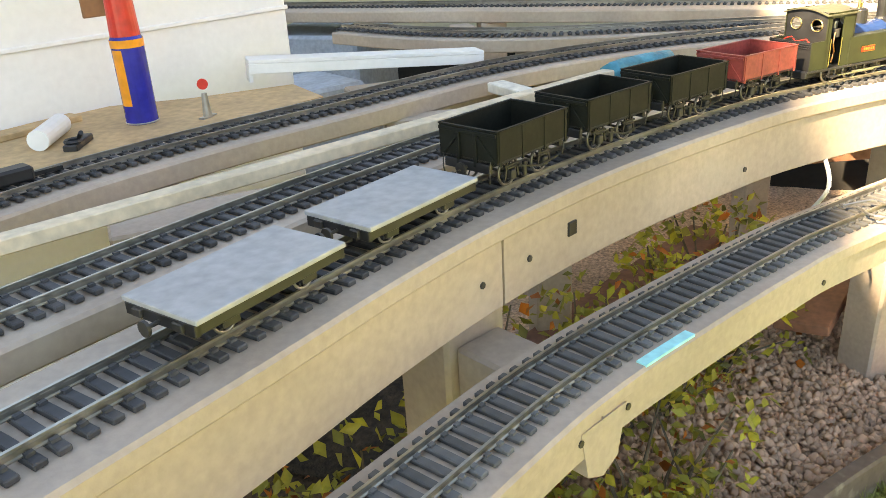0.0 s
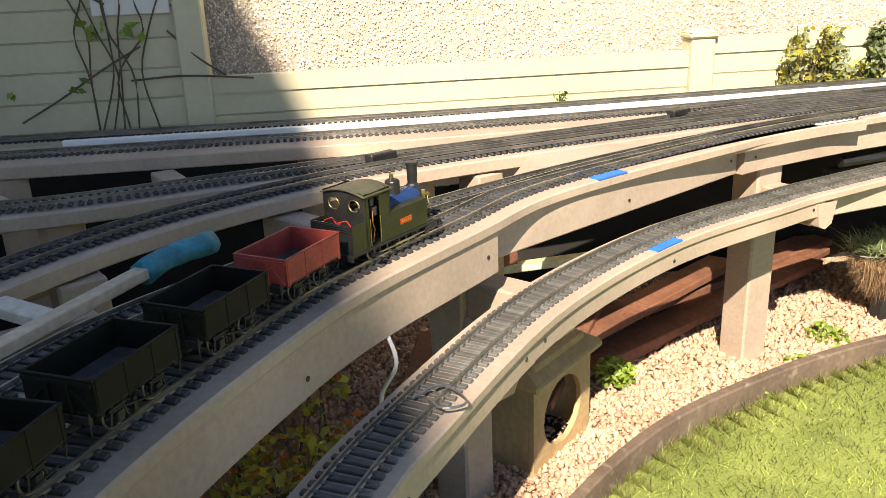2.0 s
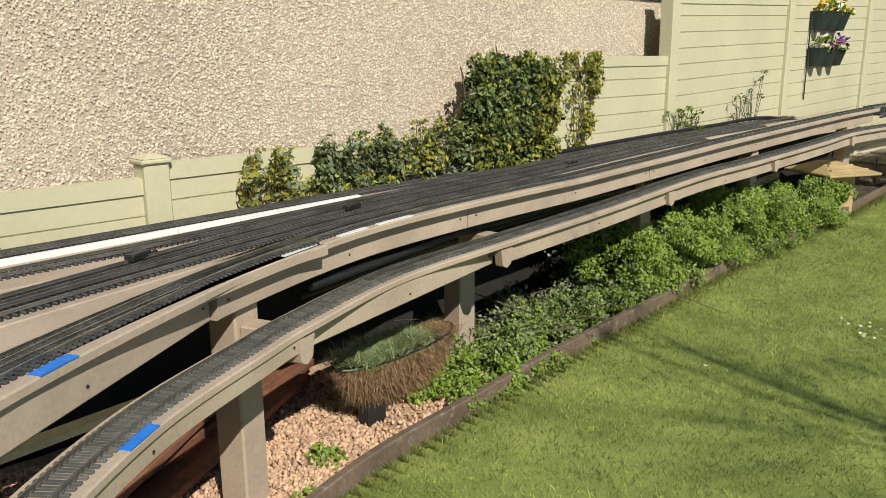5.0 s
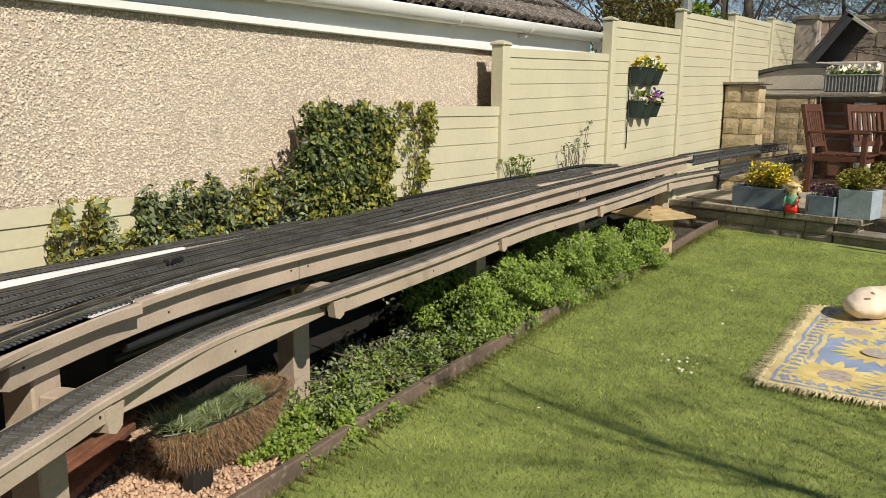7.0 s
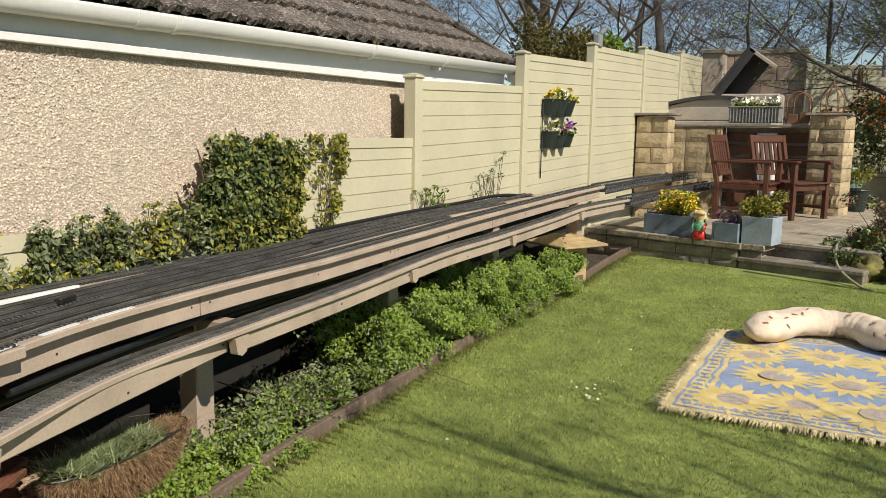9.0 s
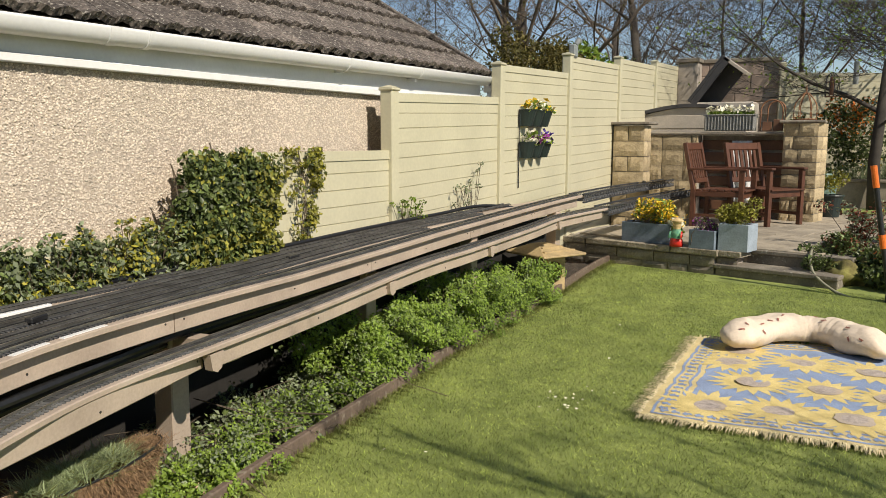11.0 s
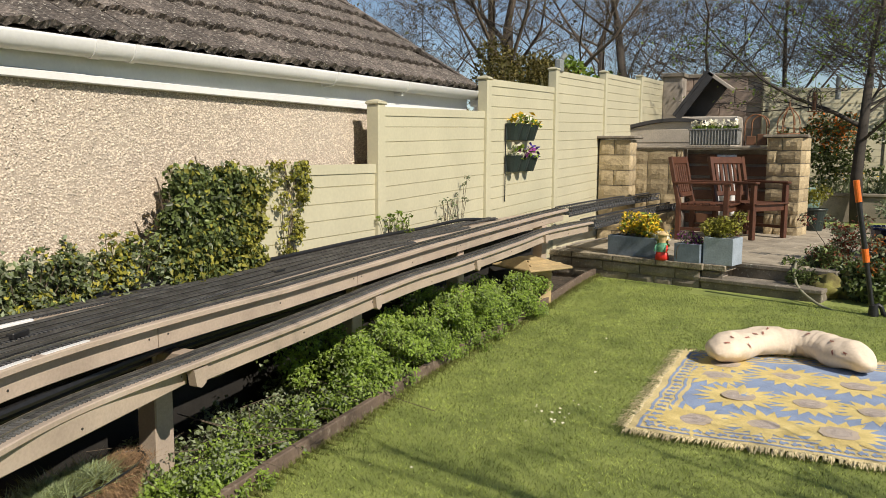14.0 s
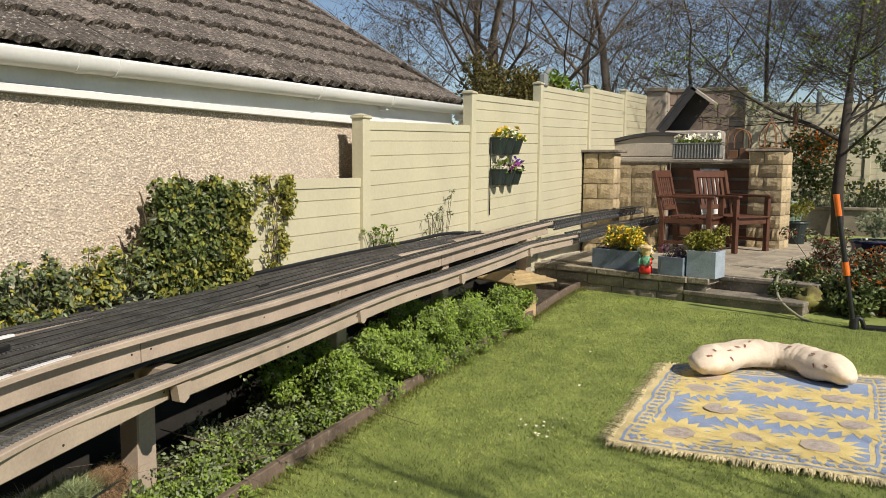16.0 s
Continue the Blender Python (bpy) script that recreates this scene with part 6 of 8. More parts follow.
def build_grass():
    g = np.random.default_rng(21)

    def inside(x, y):
        E = np.array([(p.x, p.y) for p in LAWN_EDGE])
        o = np.argsort(E[:, 1])
        return x > np.interp(y, E[o, 1], E[o, 0])
    n = 430000
    x = g.uniform(0.6, 4.6, n)
    y = -5.6 + 9.5 * g.uniform(size=n) ** 1.15
    k = inside(x, y) & (y < 3.62 - 0.26 * (x - 0.35)) & ~((y > 2.95) & (x > 1.7) & (x < 2.75))
    P = np.stack([x, y, np.array([lawn_z(v) for v in y]) - 0.002], 1)[k]
    tagged(blades("grass", P, 0.0165, 0.0036, "grass", seed=22, lean=0.75), "short mown grass blades", "grass", kind="stuff")
    n = 16000
    t = g.uniform(0, len(LAWN_EDGE) - 1.001, n)
    i = t.astype(int)
    E = np.array([(p.x, p.y) for p in LAWN_EDGE])
    N = np.array([(q.x, q.y) for q in normals(LAWN_EDGE)])
    P = E[i] - N[i] * g.gamma(1.5, 0.02, n)[:, None]
    tagged(blades("edge_grass", np.concatenate([P, np.array([[lawn_z(v)] for v in P[:, 1]])], 1), 0.038, 0.004, "dry_grass", seed=23, lean=0.6), "longer dry grass along the edging", "grass", kind="stuff")
    d = np.stack([g.normal(1.70, 0.07, 16), g.normal(-0.88, 0.13, 16), np.full(16, 0.02)], 1)
    e = np.stack([g.uniform(0.9, 3.4, 26), g.uniform(-4.6, 3.0, 26), np.full(26, 0.024)], 1)
    k = inside(e[:, 0] - 0.08, e[:, 1])
    tagged(leaf_mesh("daisies", np.concatenate([d, e[k]]), 0.017, "white_flower", up=3, seed=24, ratio=1.0), "small white daisies in the grass", "daisies", kind="stuff")


# ---- patio, walls and what stands there ----
PAT_Z = 0.36
A0, A1 = Vector((0.35, 3.66)), Vector((1.74, 3.31))
PDIR = (A1 - A0).normalized()
PNRM = Vector((-PDIR.y, PDIR.x))
PANG = math.degrees(math.atan2(PDIR.y, PDIR.x))


def patio_m(u, v, z=0.0):
    """A pose at u metres along the retaining wall and v metres behind it."""
    p = A0 + PDIR * u + PNRM * v
    return pose(p.x, p.y, z, 0, 0, PANG)


def stone_mesh(w, h, d, seed):
    rng = random.Random(seed)
    bm = bmesh.new()
    nx, nz = 5, 3
    front = [[None] * (nz + 1) for _ in range(nx + 1)]
    for i in range(nx + 1):
        for j in range(nz + 1):
            edge = i in (0, nx) or j in (0, nz)
            y = 0.0 if edge else -d * rng.uniform(0.45, 1.0)
            front[i][j] = bm.verts.new((w * i / nx, y, h * j / nz))
    for i in range(nx):
        for j in range(nz):
            bm.faces.new((front[i][j], front[i + 1][j], front[i + 1][j + 1], front[i][j + 1]))
    b = [bm.verts.new(v) for v in ((0, 0.02, 0), (w, 0.02, 0), (w, 0.02, h), (0, 0.02, h))]
    c = [front[0][0], front[nx][0], front[nx][nz], front[0][nz]]
    rim = [[front[i][0] for i in range(nx + 1)], [front[nx][j] for j in range(nz + 1)], [front[i][nz] for i in range(nx, -1, -1)], [front[0][j] for j in range(nz, -1, -1)]]
    for k in range(4):
        bm.faces.new(list(reversed(rim[k])) + [b[k], b[(k + 1) % 4]])
    bmesh.ops.recalc_face_normals(bm, faces=bm.faces[:])
    me = bpy.data.meshes.new("stone")
    bm.to_mesh(me)
    bm.free()
    return me


STONES = {}


def stone_face(parent, m, length, height, course, sizes, material="stone", seed=1, depth=0.018):
    """Courses of split-faced stones on the plane y=0 of m, facing -y."""
    rng = random.Random(seed)
    z = 0.0
    r = 0
    while z + course * 0.6 < height:
        h = min(course, height - z) - 0.008
        x = 0.0
        while x < length - 0.03:
            w = min(rng.choice(sizes) , length - x)
            if length - x - w < 0.06:
                w = length - x
            key = (round(w, 2), round(h, 2), rng.randrange(3), material)
            if key not in STONES:
                STONES[key] = stone_mesh(key[0] - 0.008, key[1], depth, hash(key[:3]) % 1000)
                STONES[key].materials.append(M[material])
            shared("stone", STONES[key], parent, m @ Matrix.Translation((x + 0.004, 0, z)))
            x += w
        z += course
        r += 1


def build_patio():
    bm = bmesh.new()
    p = [patio_m(-0.6, 0.05).translation, patio_m(1.62, 0.05).translation, patio_m(1.62, 0.3).translation, patio_m(2.62, 0.3).translation, patio_m(2.62, 1.9).translation, patio_m(9, 1.9).translation, patio_m(9, 8).translation, patio_m(-0.6, 8).translation]
    lo = [bm.verts.new((v.x, v.y, 0)) for v in p]
    hi = [bm.verts.new((v.x, v.y, PAT_Z - 0.035)) for v in p]
    bm.faces.new(hi)
    for i in range(len(p)):
        bm.faces.new((lo[i], lo[(i + 1) % len(p)], hi[(i + 1) % len(p)], hi[i]))
    bmesh.ops.recalc_face_normals(bm, faces=bm.faces[:])
    pat = tagged(mesh_ob("patio", bm, "mortar_grey"), "raised patio of weathered buff stone slabs", "patio", kind="structure")
    rng = random.Random(3)
    slabs = []
    for k in range(4):
        bm = bmesh.new()
        w, d = ((0.59, 0.44), (0.44, 0.44), (0.59, 0.29), (0.74, 0.44))[k]
        box(bm, 0, w, 0, d, 0, 0.03, 0.006)
        me = bpy.data.meshes.new("slab")
        bm.to_mesh(me)
        bm.free()
        me.materials.append(M["patio"])
        slabs.append((me, w))
    v = 0.3
    for row in range(16):
        u = -0.4 + rng.uniform(0, 0.3)
        while u < (2.1 if v < 1.9 else 5.0):
            me, w = slabs[rng.choice((0, 1, 3))]
            shared("slab", me, pat, patio_m(u, v, PAT_Z - 0.034 + rng.uniform(0, 0.004)) @ pose(0, 0, 0, rng.uniform(-.3, .3), rng.uniform(-.3, .3)))
            u += w + 0.01
        v += 0.45
    # retaining wall
    w = empty("retaining_wall", Matrix.Identity(4))
    tagged(w, "low split-stone retaining wall with rough coping slabs", "wall", kind="structure")
    bm = bmesh.new()
    box(bm, -0.5, 1.44, 0.02, 0.2, -0.02, 0.28, 0, patio_m(0, 0))
    part("core", bm, "mortar_grey", w)
    stone_face(w, patio_m(-0.5, 0.0, 0.06), 1.94, 0.22, 0.105, (0.22, 0.3, 0.4, 0.44), "slab", 2, 0.014)
    stone_face(w, patio_m(1.44, 0.0, 0.06) @ pose(0, 0, 0, 0, 0, 90), 0.45, 0.22, 0.105, (0.22, 0.3), "slab", 5, 0.014)
    for k, (u, L) in enumerate(((-0.55, 0.5), (-0.04, 0.5), (0.47, 0.5), (0.98, 0.5))):
        bm = bmesh.new()
        box(bm, 0, L, -0.03, 0.25, 0, 0.06, 0.008, None, 2)
        for v_ in bm.verts:
            v_.co += Vector((0, noise.noise(v_.co * 9 + Vector((k, 0, 0))) * 0.008, noise.noise(v_.co * 11 + Vector((0, k, 0))) * 0.005))
        o = part("coping_stone", bm, "coping", w)
        o.matrix_local = patio_m(u, 0, 0.28)
    bm = bmesh.new()
    box(bm, 0, 0.22, 0, 0.36, 0, 0.06, 0.008, None, 2)
    o = part("coping_stone", bm, "coping", w)
    o.matrix_local = patio_m(1.482, 0.0, 0.28)
    stone_face(w, patio_m(1.45, 0.03, 0.06), 0.22, 0.22, 0.105, (0.22,), "slab", 8, 0.014)
    # steps
    s = empty("patio_step")
    tagged(s, "two dark worn stone steps up to the patio", "steps", kind="structure")
    for u0, u1, v0, v1, z0, z1 in ((1.46, 2.6, -0.02, 0.5, 0.0, 0.205), (1.66, 2.64, 0.27, 0.7, 0.205, 0.345)):
        bm = bmesh.new()
        box(bm, u0, u1, v0 + 0.02, v1, z0, z1 - 0.045, 0.004)
        box(bm, u0 - 0.01, u1 + 0.01, v0, v1, z1 - 0.044, z1, 0.008)
        o = part("tread", bm, "slab", s)
        o.matrix_local = patio_m(0, 0)


def build_bar():
    b = empty("stone_bar", pose(0, 6.7, 0))
    tagged(b, "garden wall of split buff stone with two piers and dark coping", "garden wall", kind="structure")
    bm = bmesh.new()
    box(bm, 0.05, 0.44, -1.13, -0.78, 0.2, 1.62)
    box(bm, -0.1, 0.92, 0.06, 0.3, 0.2, 1.50)
    turned = Matrix.Translation((2.02, 0, 0)) @ Matrix.Rotation(radians(-13), 4, "Z")
    box(bm, 0.01, 0.43, 0.02, 0.44, 0.2, 1.64, 0, turned)
    box(bm, 0.92, 2.03, 0.34, 0.4, 0.2, 1.5)
    part("core", bm, "mortar_grey", b)
    stone_face(b, pose(0.04, -1.15, 0.22), 0.41, 1.4, 0.2, (0.2, 0.41), seed=3)
    stone_face(b, pose(0.45, -1.15, 0.22, 0, 0, 90), 0.36, 1.4, 0.2, (0.18, 0.36), seed=7)
    stone_face(b, pose(-0.08, 0.04, 0.22), 1.0, 1.28, 0.2133, (0.2, 0.3, 0.4), seed=4)
    stone_face(b, turned @ pose(0, 0, 0.3), 0.44, 1.36, 0.17, (0.2, 0.44, 0.13), seed=5)
    stone_face(b, turned @ pose(0.44, 0.0, 0.3, 0, 0, 90), 0.44, 1.36, 0.17, (0.22, 0.44), seed=6)
    for x0, x1, y0, y1, z in ((-0.02, 0.52, -1.2, -0.72, 1.63), (-0.1, 2.03, 0.015, 0.42, 1.505), (1.97, 2.53, -0.09, 0.45, 1.66)):
        bm = bmesh.new()
        box(bm, x0, x1, y0, y1, z, z + 0.035, 0.008)
        part("coping", bm, "slab", b)
    for k in range(6):
        bm = bmesh.new()
        box(bm, 0.93, 2.02, 0.30, 0.33, 0.45 + k * 0.17, 0.58 + k * 0.17, 0.004)
        part("back_board", bm, "wood_box", b)
    bag = empty("white_sack", pose(1.5, 6.78, 0.38))
    tagged(bag, "white cloth hanging in the recess of the wall", "cloth")
    bm = bmesh.new()
    bmesh.ops.create_grid(bm, x_segments=10, y_segments=14, size=0.5)
    for v in bm.verts:
        x, z = v.co.x, v.co.y
        v.co = Vector((x * 0.26, 0.02 * math.sin(x * 18 + z * 3), z * 0.85 + 0.62))
    r = bmesh.ops.extrude_face_region(bm, geom=bm.faces[:])
    bmesh.ops.translate(bm, vec=(0, 0.006, 0), verts=[g for g in r["geom"] if isinstance(g, bmesh.types.BMVert)])
    part("sheet", bm, "white", bag, smooth=True)
    # wicker trough with white flowers on the coping
    w = empty("wicker_planter", pose(1.32, 6.83, 1.56))
    tagged(w, "grey wicker trough of white flowers on the wall", "planter")
    bm = bmesh.new()
    box(bm, -0.33, 0.33, -0.12, 0.12, 0, 0.21, 0.012)
    part("trough", bm, "wicker", w)
    for k in range(16):
        bm = bmesh.new()
        cyl(bm, (-0.31 + k * 0.0413, -0.123, 0.005), (-0.31 + k * 0.0413, -0.123, 0.205), 0.008, n=6)
        part("stake", bm, "wicker", w)
    bm = bmesh.new()
    tube(bm, [(-0.335, -0.125, 0.212), (0.335, -0.125, 0.212), (0.335, 0.125, 0.212), (-0.335, 0.125, 0.212), (-0.335, -0.125, 0.212)], 0.012, 6)
    part("rim", bm, "wicker", w)
    g = np.random.default_rng(31)
    P = np.stack([g.uniform(-0.3, 0.3, 260), g.uniform(-0.1, 0.1, 260), g.uniform(0.2, 0.26, 260)], 1)
    tagged(leaf_mesh("leaves", P, 0.05, "bright_leaf", w, seed=31), kind="stuff")
    P = np.stack([g.uniform(-0.3, 0.3, 90), g.uniform(-0.1, 0.1, 90), g.uniform(0.25, 0.34, 90)], 1)
    tagged(leaf_mesh("petals", P, 0.06, "white_flower", w, seed=32, ratio=0.9), kind="stuff")
    for x, h in ((1.80, 0.12), (1.94, 0.15)):
        e = empty("wooden_box", pose(x, 6.86, 1.56))
        tagged(e, "small brown wooden box on the wall", "box", "boxes on the wall")
        bm = bmesh.new()
        box(bm, -0.06, 0.06, -0.06, 0.06, 0, h, 0.005)
        part("case", bm, "wood_box", e)
    # storage box behind
    t = empty("storage_box", pose(0.68, 7.72, 0.3))
    tagged(t, "beige plastic storage box with an arched dark lid", "storage box")
    bm = bmesh.new()
    box(bm, -0.78, 0.78, -0.4, 0.4, 0, 1.5, 0.02)
    part("tub", bm, "tub_side", t)
    for k in range(7):
        bm = bmesh.new()
        box(bm, -0.79, 0.79, -0.412, -0.401, 0.04 + k * 0.21, 0.235 + k * 0.21, 0.006)
        part("moulded_plank", bm, "tub_side", t)
    bm = bmesh.new()
    pr = [(x, 1.52 + 0.14 * math.cos(x / 0.86 * math.pi / 2)) for x in np.linspace(-0.84, 0.84, 19)]
    c = [Vector((0, -0.45)), Vector((0, 0.45))]
    sweep(bm, c, pr + [(x, z - 0.05) for x, z in reversed(pr)])
    bmesh.ops.recalc_face_normals(bm, faces=bm.faces[:])
    part("lid", bm, "tub_lid", t, "dark arched lid")
    bm = bmesh.new()
    sweep(bm, [Vector((0, -0.4)), Vector((0, 0.4))], [(x * 0.93, z - 0.052) for x, z in pr] + [(0.781, 1.40), (-0.781, 1.40)])
    bmesh.ops.recalc_face_normals(bm, faces=bm.faces[:])
    part("arched_top", bm, "tub_side", t)
    t2 = empty("storage_chest", pose(1.0, 8.5, 0.3))
    tagged(t2, "storage chest with its dark lid propped open", "storage box")
    bm = bmesh.new()
    box(bm, -0.45, 0.45, -0.3, 0.35, 0, 1.72, 0.02)
    part("tub", bm, "tub_side", t2)
    bm = bmesh.new()
    m = pose(-0.50, -0.1, 1.72, 0, -54, 0)
    box(bm, 0, 0.85, -0.25, 0.3, 0, 0.05, 0.01, m)
    box(bm, 0, 0.85, 0.28, 0.305, -0.30, -0.001, 0.005, m)
    box(bm, 0, 0.85, -0.25, -0.225, -0.10, -0.001, 0.005, m)
    part("open_lid", bm, "tub_lid", t2, "dark lid standing open")
    bm = bmesh.new()
    box(bm, 0.80, 0.85, -0.25, 0.27, -0.42, -0.002, 0.005, m)
    part("lid_end", bm, "tub_side", t2, "beige end of the open lid")
    # hoops
    for x, r, h in ((1.84, 0.14, 0.42), (1.90, 0.11, 0.40)):
        e = empty("garden_hoop", pose(x, 6.95, 1.56))
        tagged(e, "rusty metal hoop standing on the wall", "hoop", "rusty hoops")
        bm = bmesh.new()
        tube(bm, [(-r, 0, 0), (-r, 0, h - r)] + [(-r * math.cos(a), 0, h - r + r * math.sin(a)) for a in np.linspace(0.2, math.pi - 0.2, 9)] + [(r, 0, h - r), (r, 0, 0)], 0.011, 6)
        part("hoop_bar", bm, "rust", e)
    cr = empty("crown_ornament", pose(2.26, 6.9, 1.71))
    tagged(cr, "rusty wire crown ornament on the stone pier", "ornament")
    for k in range(6):
        a = k * math.pi / 3
        bm = bmesh.new()
        tube(bm, curve3([(0.14 * math.cos(a), 0.14 * math.sin(a), 0), (0.13 * math.cos(a), 0.13 * math.sin(a), 0.2), (0.02 * math.cos(a), 0.02 * math.sin(a), 0.36)], 0.04), 0.008, 5)
        part("wire_rib", bm, "rust", cr)
    bm = bmesh.new()
    ring(bm, (0, 0, 0.0), 0.14, 0.008, "Z", 20, 5)
    cyl(bm, (0, 0, 0.34), (0, 0, 0.45), 0.012, 0.005, n=6)
    part("wire_ring", bm, "rust", cr)
    # metal rose
    e = empty("metal_rose", pose(0.16, 6.55, 0.36))
    tagged(e, "red metal rose on a thin stake by the wall", "ornament")
    bm = bmesh.new()
    cyl(bm, (0, 0, 0), (0.01, 0, 1.02), 0.008, n=6)
    for z in (0.35, 0.6):
        box(bm, -0.04, 0.04, -0.004, 0.004, z, z + 0.03)
    part("stake", bm, "rust", e)
    P = clumps(np.random.default_rng(8), [(0.01, 0, 1.06)], 0.05, 60)
    part_ = leaf_mesh("rose_head", P, 0.05, "flower_pink", e, seed=8, ratio=0.9)


def garden_chair(m, label):
    e = empty("garden_armchair", m)
    tagged(e, label, "chair", "wooden garden chairs")
    W, D = 0.31, 0.29
    for sx in (-1, 1):
        for sy, h in ((-1, 0.70), (1, 1.02)):
            bm = bmesh.new()
            top = (sx * W, sy * D + (0.10 if sy > 0 else 0), h)
            box(bm, -0.03, 0.03, -0.03, 0.03, 0, 0.46 if sy > 0 else h, 0.004, Matrix.Translation((sx * W, sy * D, 0)))
            if sy > 0:
                box(bm, -0.03, 0.03, -0.025, 0.025, 0, 0.60, 0.004, Matrix.Translation((sx * W, D, 0.45)) @ Matrix.Rotation(radians(-12), 4, "X"))
            part("leg", bm, "chair_wood", e)
        bm = bmesh.new()
        box(bm, sx * W - 0.04, sx * W + 0.04, -D - 0.06, D + 0.06, 0.70, 0.73, 0.008)
        part("armrest", bm, "chair_wood", e)
        bm = bmesh.new()
        box(bm, sx * W - 0.02, sx * W + 0.02, -D, D, 0.38, 0.44, 0.003)
        box(bm, sx * W - 0.015, sx * W + 0.015, -D, D, 0.12, 0.16, 0.003)
        part("side_rail", bm, "chair_wood", e)
    for y in (-D, D):
        bm = bmesh.new()
        box(bm, -W, W, y - 0.015, y + 0.015, 0.36, 0.44, 0.003)
        part("seat_rail", bm, "chair_wood", e)
    for k in range(7):
        bm = bmesh.new()
        y = -D - 0.02 + k * 0.09
        box(bm, -W - 0.01, W + 0.01, y - 0.035, y + 0.035, 0.442, 0.462, 0.004)
        part("seat_slat", bm, "chair_wood", e)
    bk = Matrix.Translation((0, D, 0.45)) @ Matrix.Rotation(radians(-12), 4, "X")
    bm = bmesh.new()
    box(bm, -W, W, -0.02, 0.02, 0.50, 0.60, 0.012, bk)
    part("top_rail", bm, "chair_wood", e)
    bm = bmesh.new()
    box(bm, -W, W, -0.018, 0.018, 0.08, 0.14, 0.004, bk)
    part("bottom_rail", bm, "chair_wood", e)
    for k in range(6):
        bm = bmesh.new()
        x = -W + 0.09 + k * 0.088
        box(bm, x - 0.025, x + 0.025, -0.010, 0.010, 0.14, 0.50, 0.003, bk)
        part("back_slat", bm, "chair_wood", e)
    return e


def trough(m, w, d, h, label, material="slate_trough"):
    e = empty("planter_trough", m)
    tagged(e, label, "planter", "slate-grey troughs")
    bm = bmesh.new()
    box(bm, 0, w, 0, 0.02, 0, h, 0.003)
    box(bm, 0, w, d - 0.02, d, 0, h, 0.003)
    box(bm, 0, 0.02, 0.02, d - 0.02, 0, h, 0.003)
    box(bm, w - 0.02, w, 0.02, d - 0.02, 0, h, 0.003)
    part("box", bm, material, e)
    bm = bmesh.new()
    box(bm, 0.02, w - 0.02, 0.02, d - 0.02, 0.01, h - 0.02)
    part("compost", bm, "soil", e)
    return e


def shrub(name, m, centres, radius, leaves, label, cat, parts, seed, stems=True, group=""):
    """A small bush: stems from its foot and leaf clumps; parts: (part name, share, size, material)."""
    e = empty(name, m)
    tagged(e, label, cat, group)
    g = np.random.default_rng(seed)
    c = np.asarray(centres, dtype=float)
    if stems:
        bm = bmesh.new()
        for q in c:
            mid = Vector(q) * 0.5 + Vector((g.normal(0, 0.02), g.normal(0, 0.02), 0))
            twig(bm, (q[0] * 0.2, q[1] * 0.2, 0), mid, 0.006, 0.004)
            twig(bm, mid, q, 0.004, 0.002)
        tagged(part("stem_mass", bm, "stem", e), kind="stuff")
    for nm, share, size, material in parts:
        P = clumps(g, c, radius, int(leaves * share))
        tagged(leaf_mesh(nm, P, size, material, e, seed=seed + len(nm)), kind="stuff")
    return e


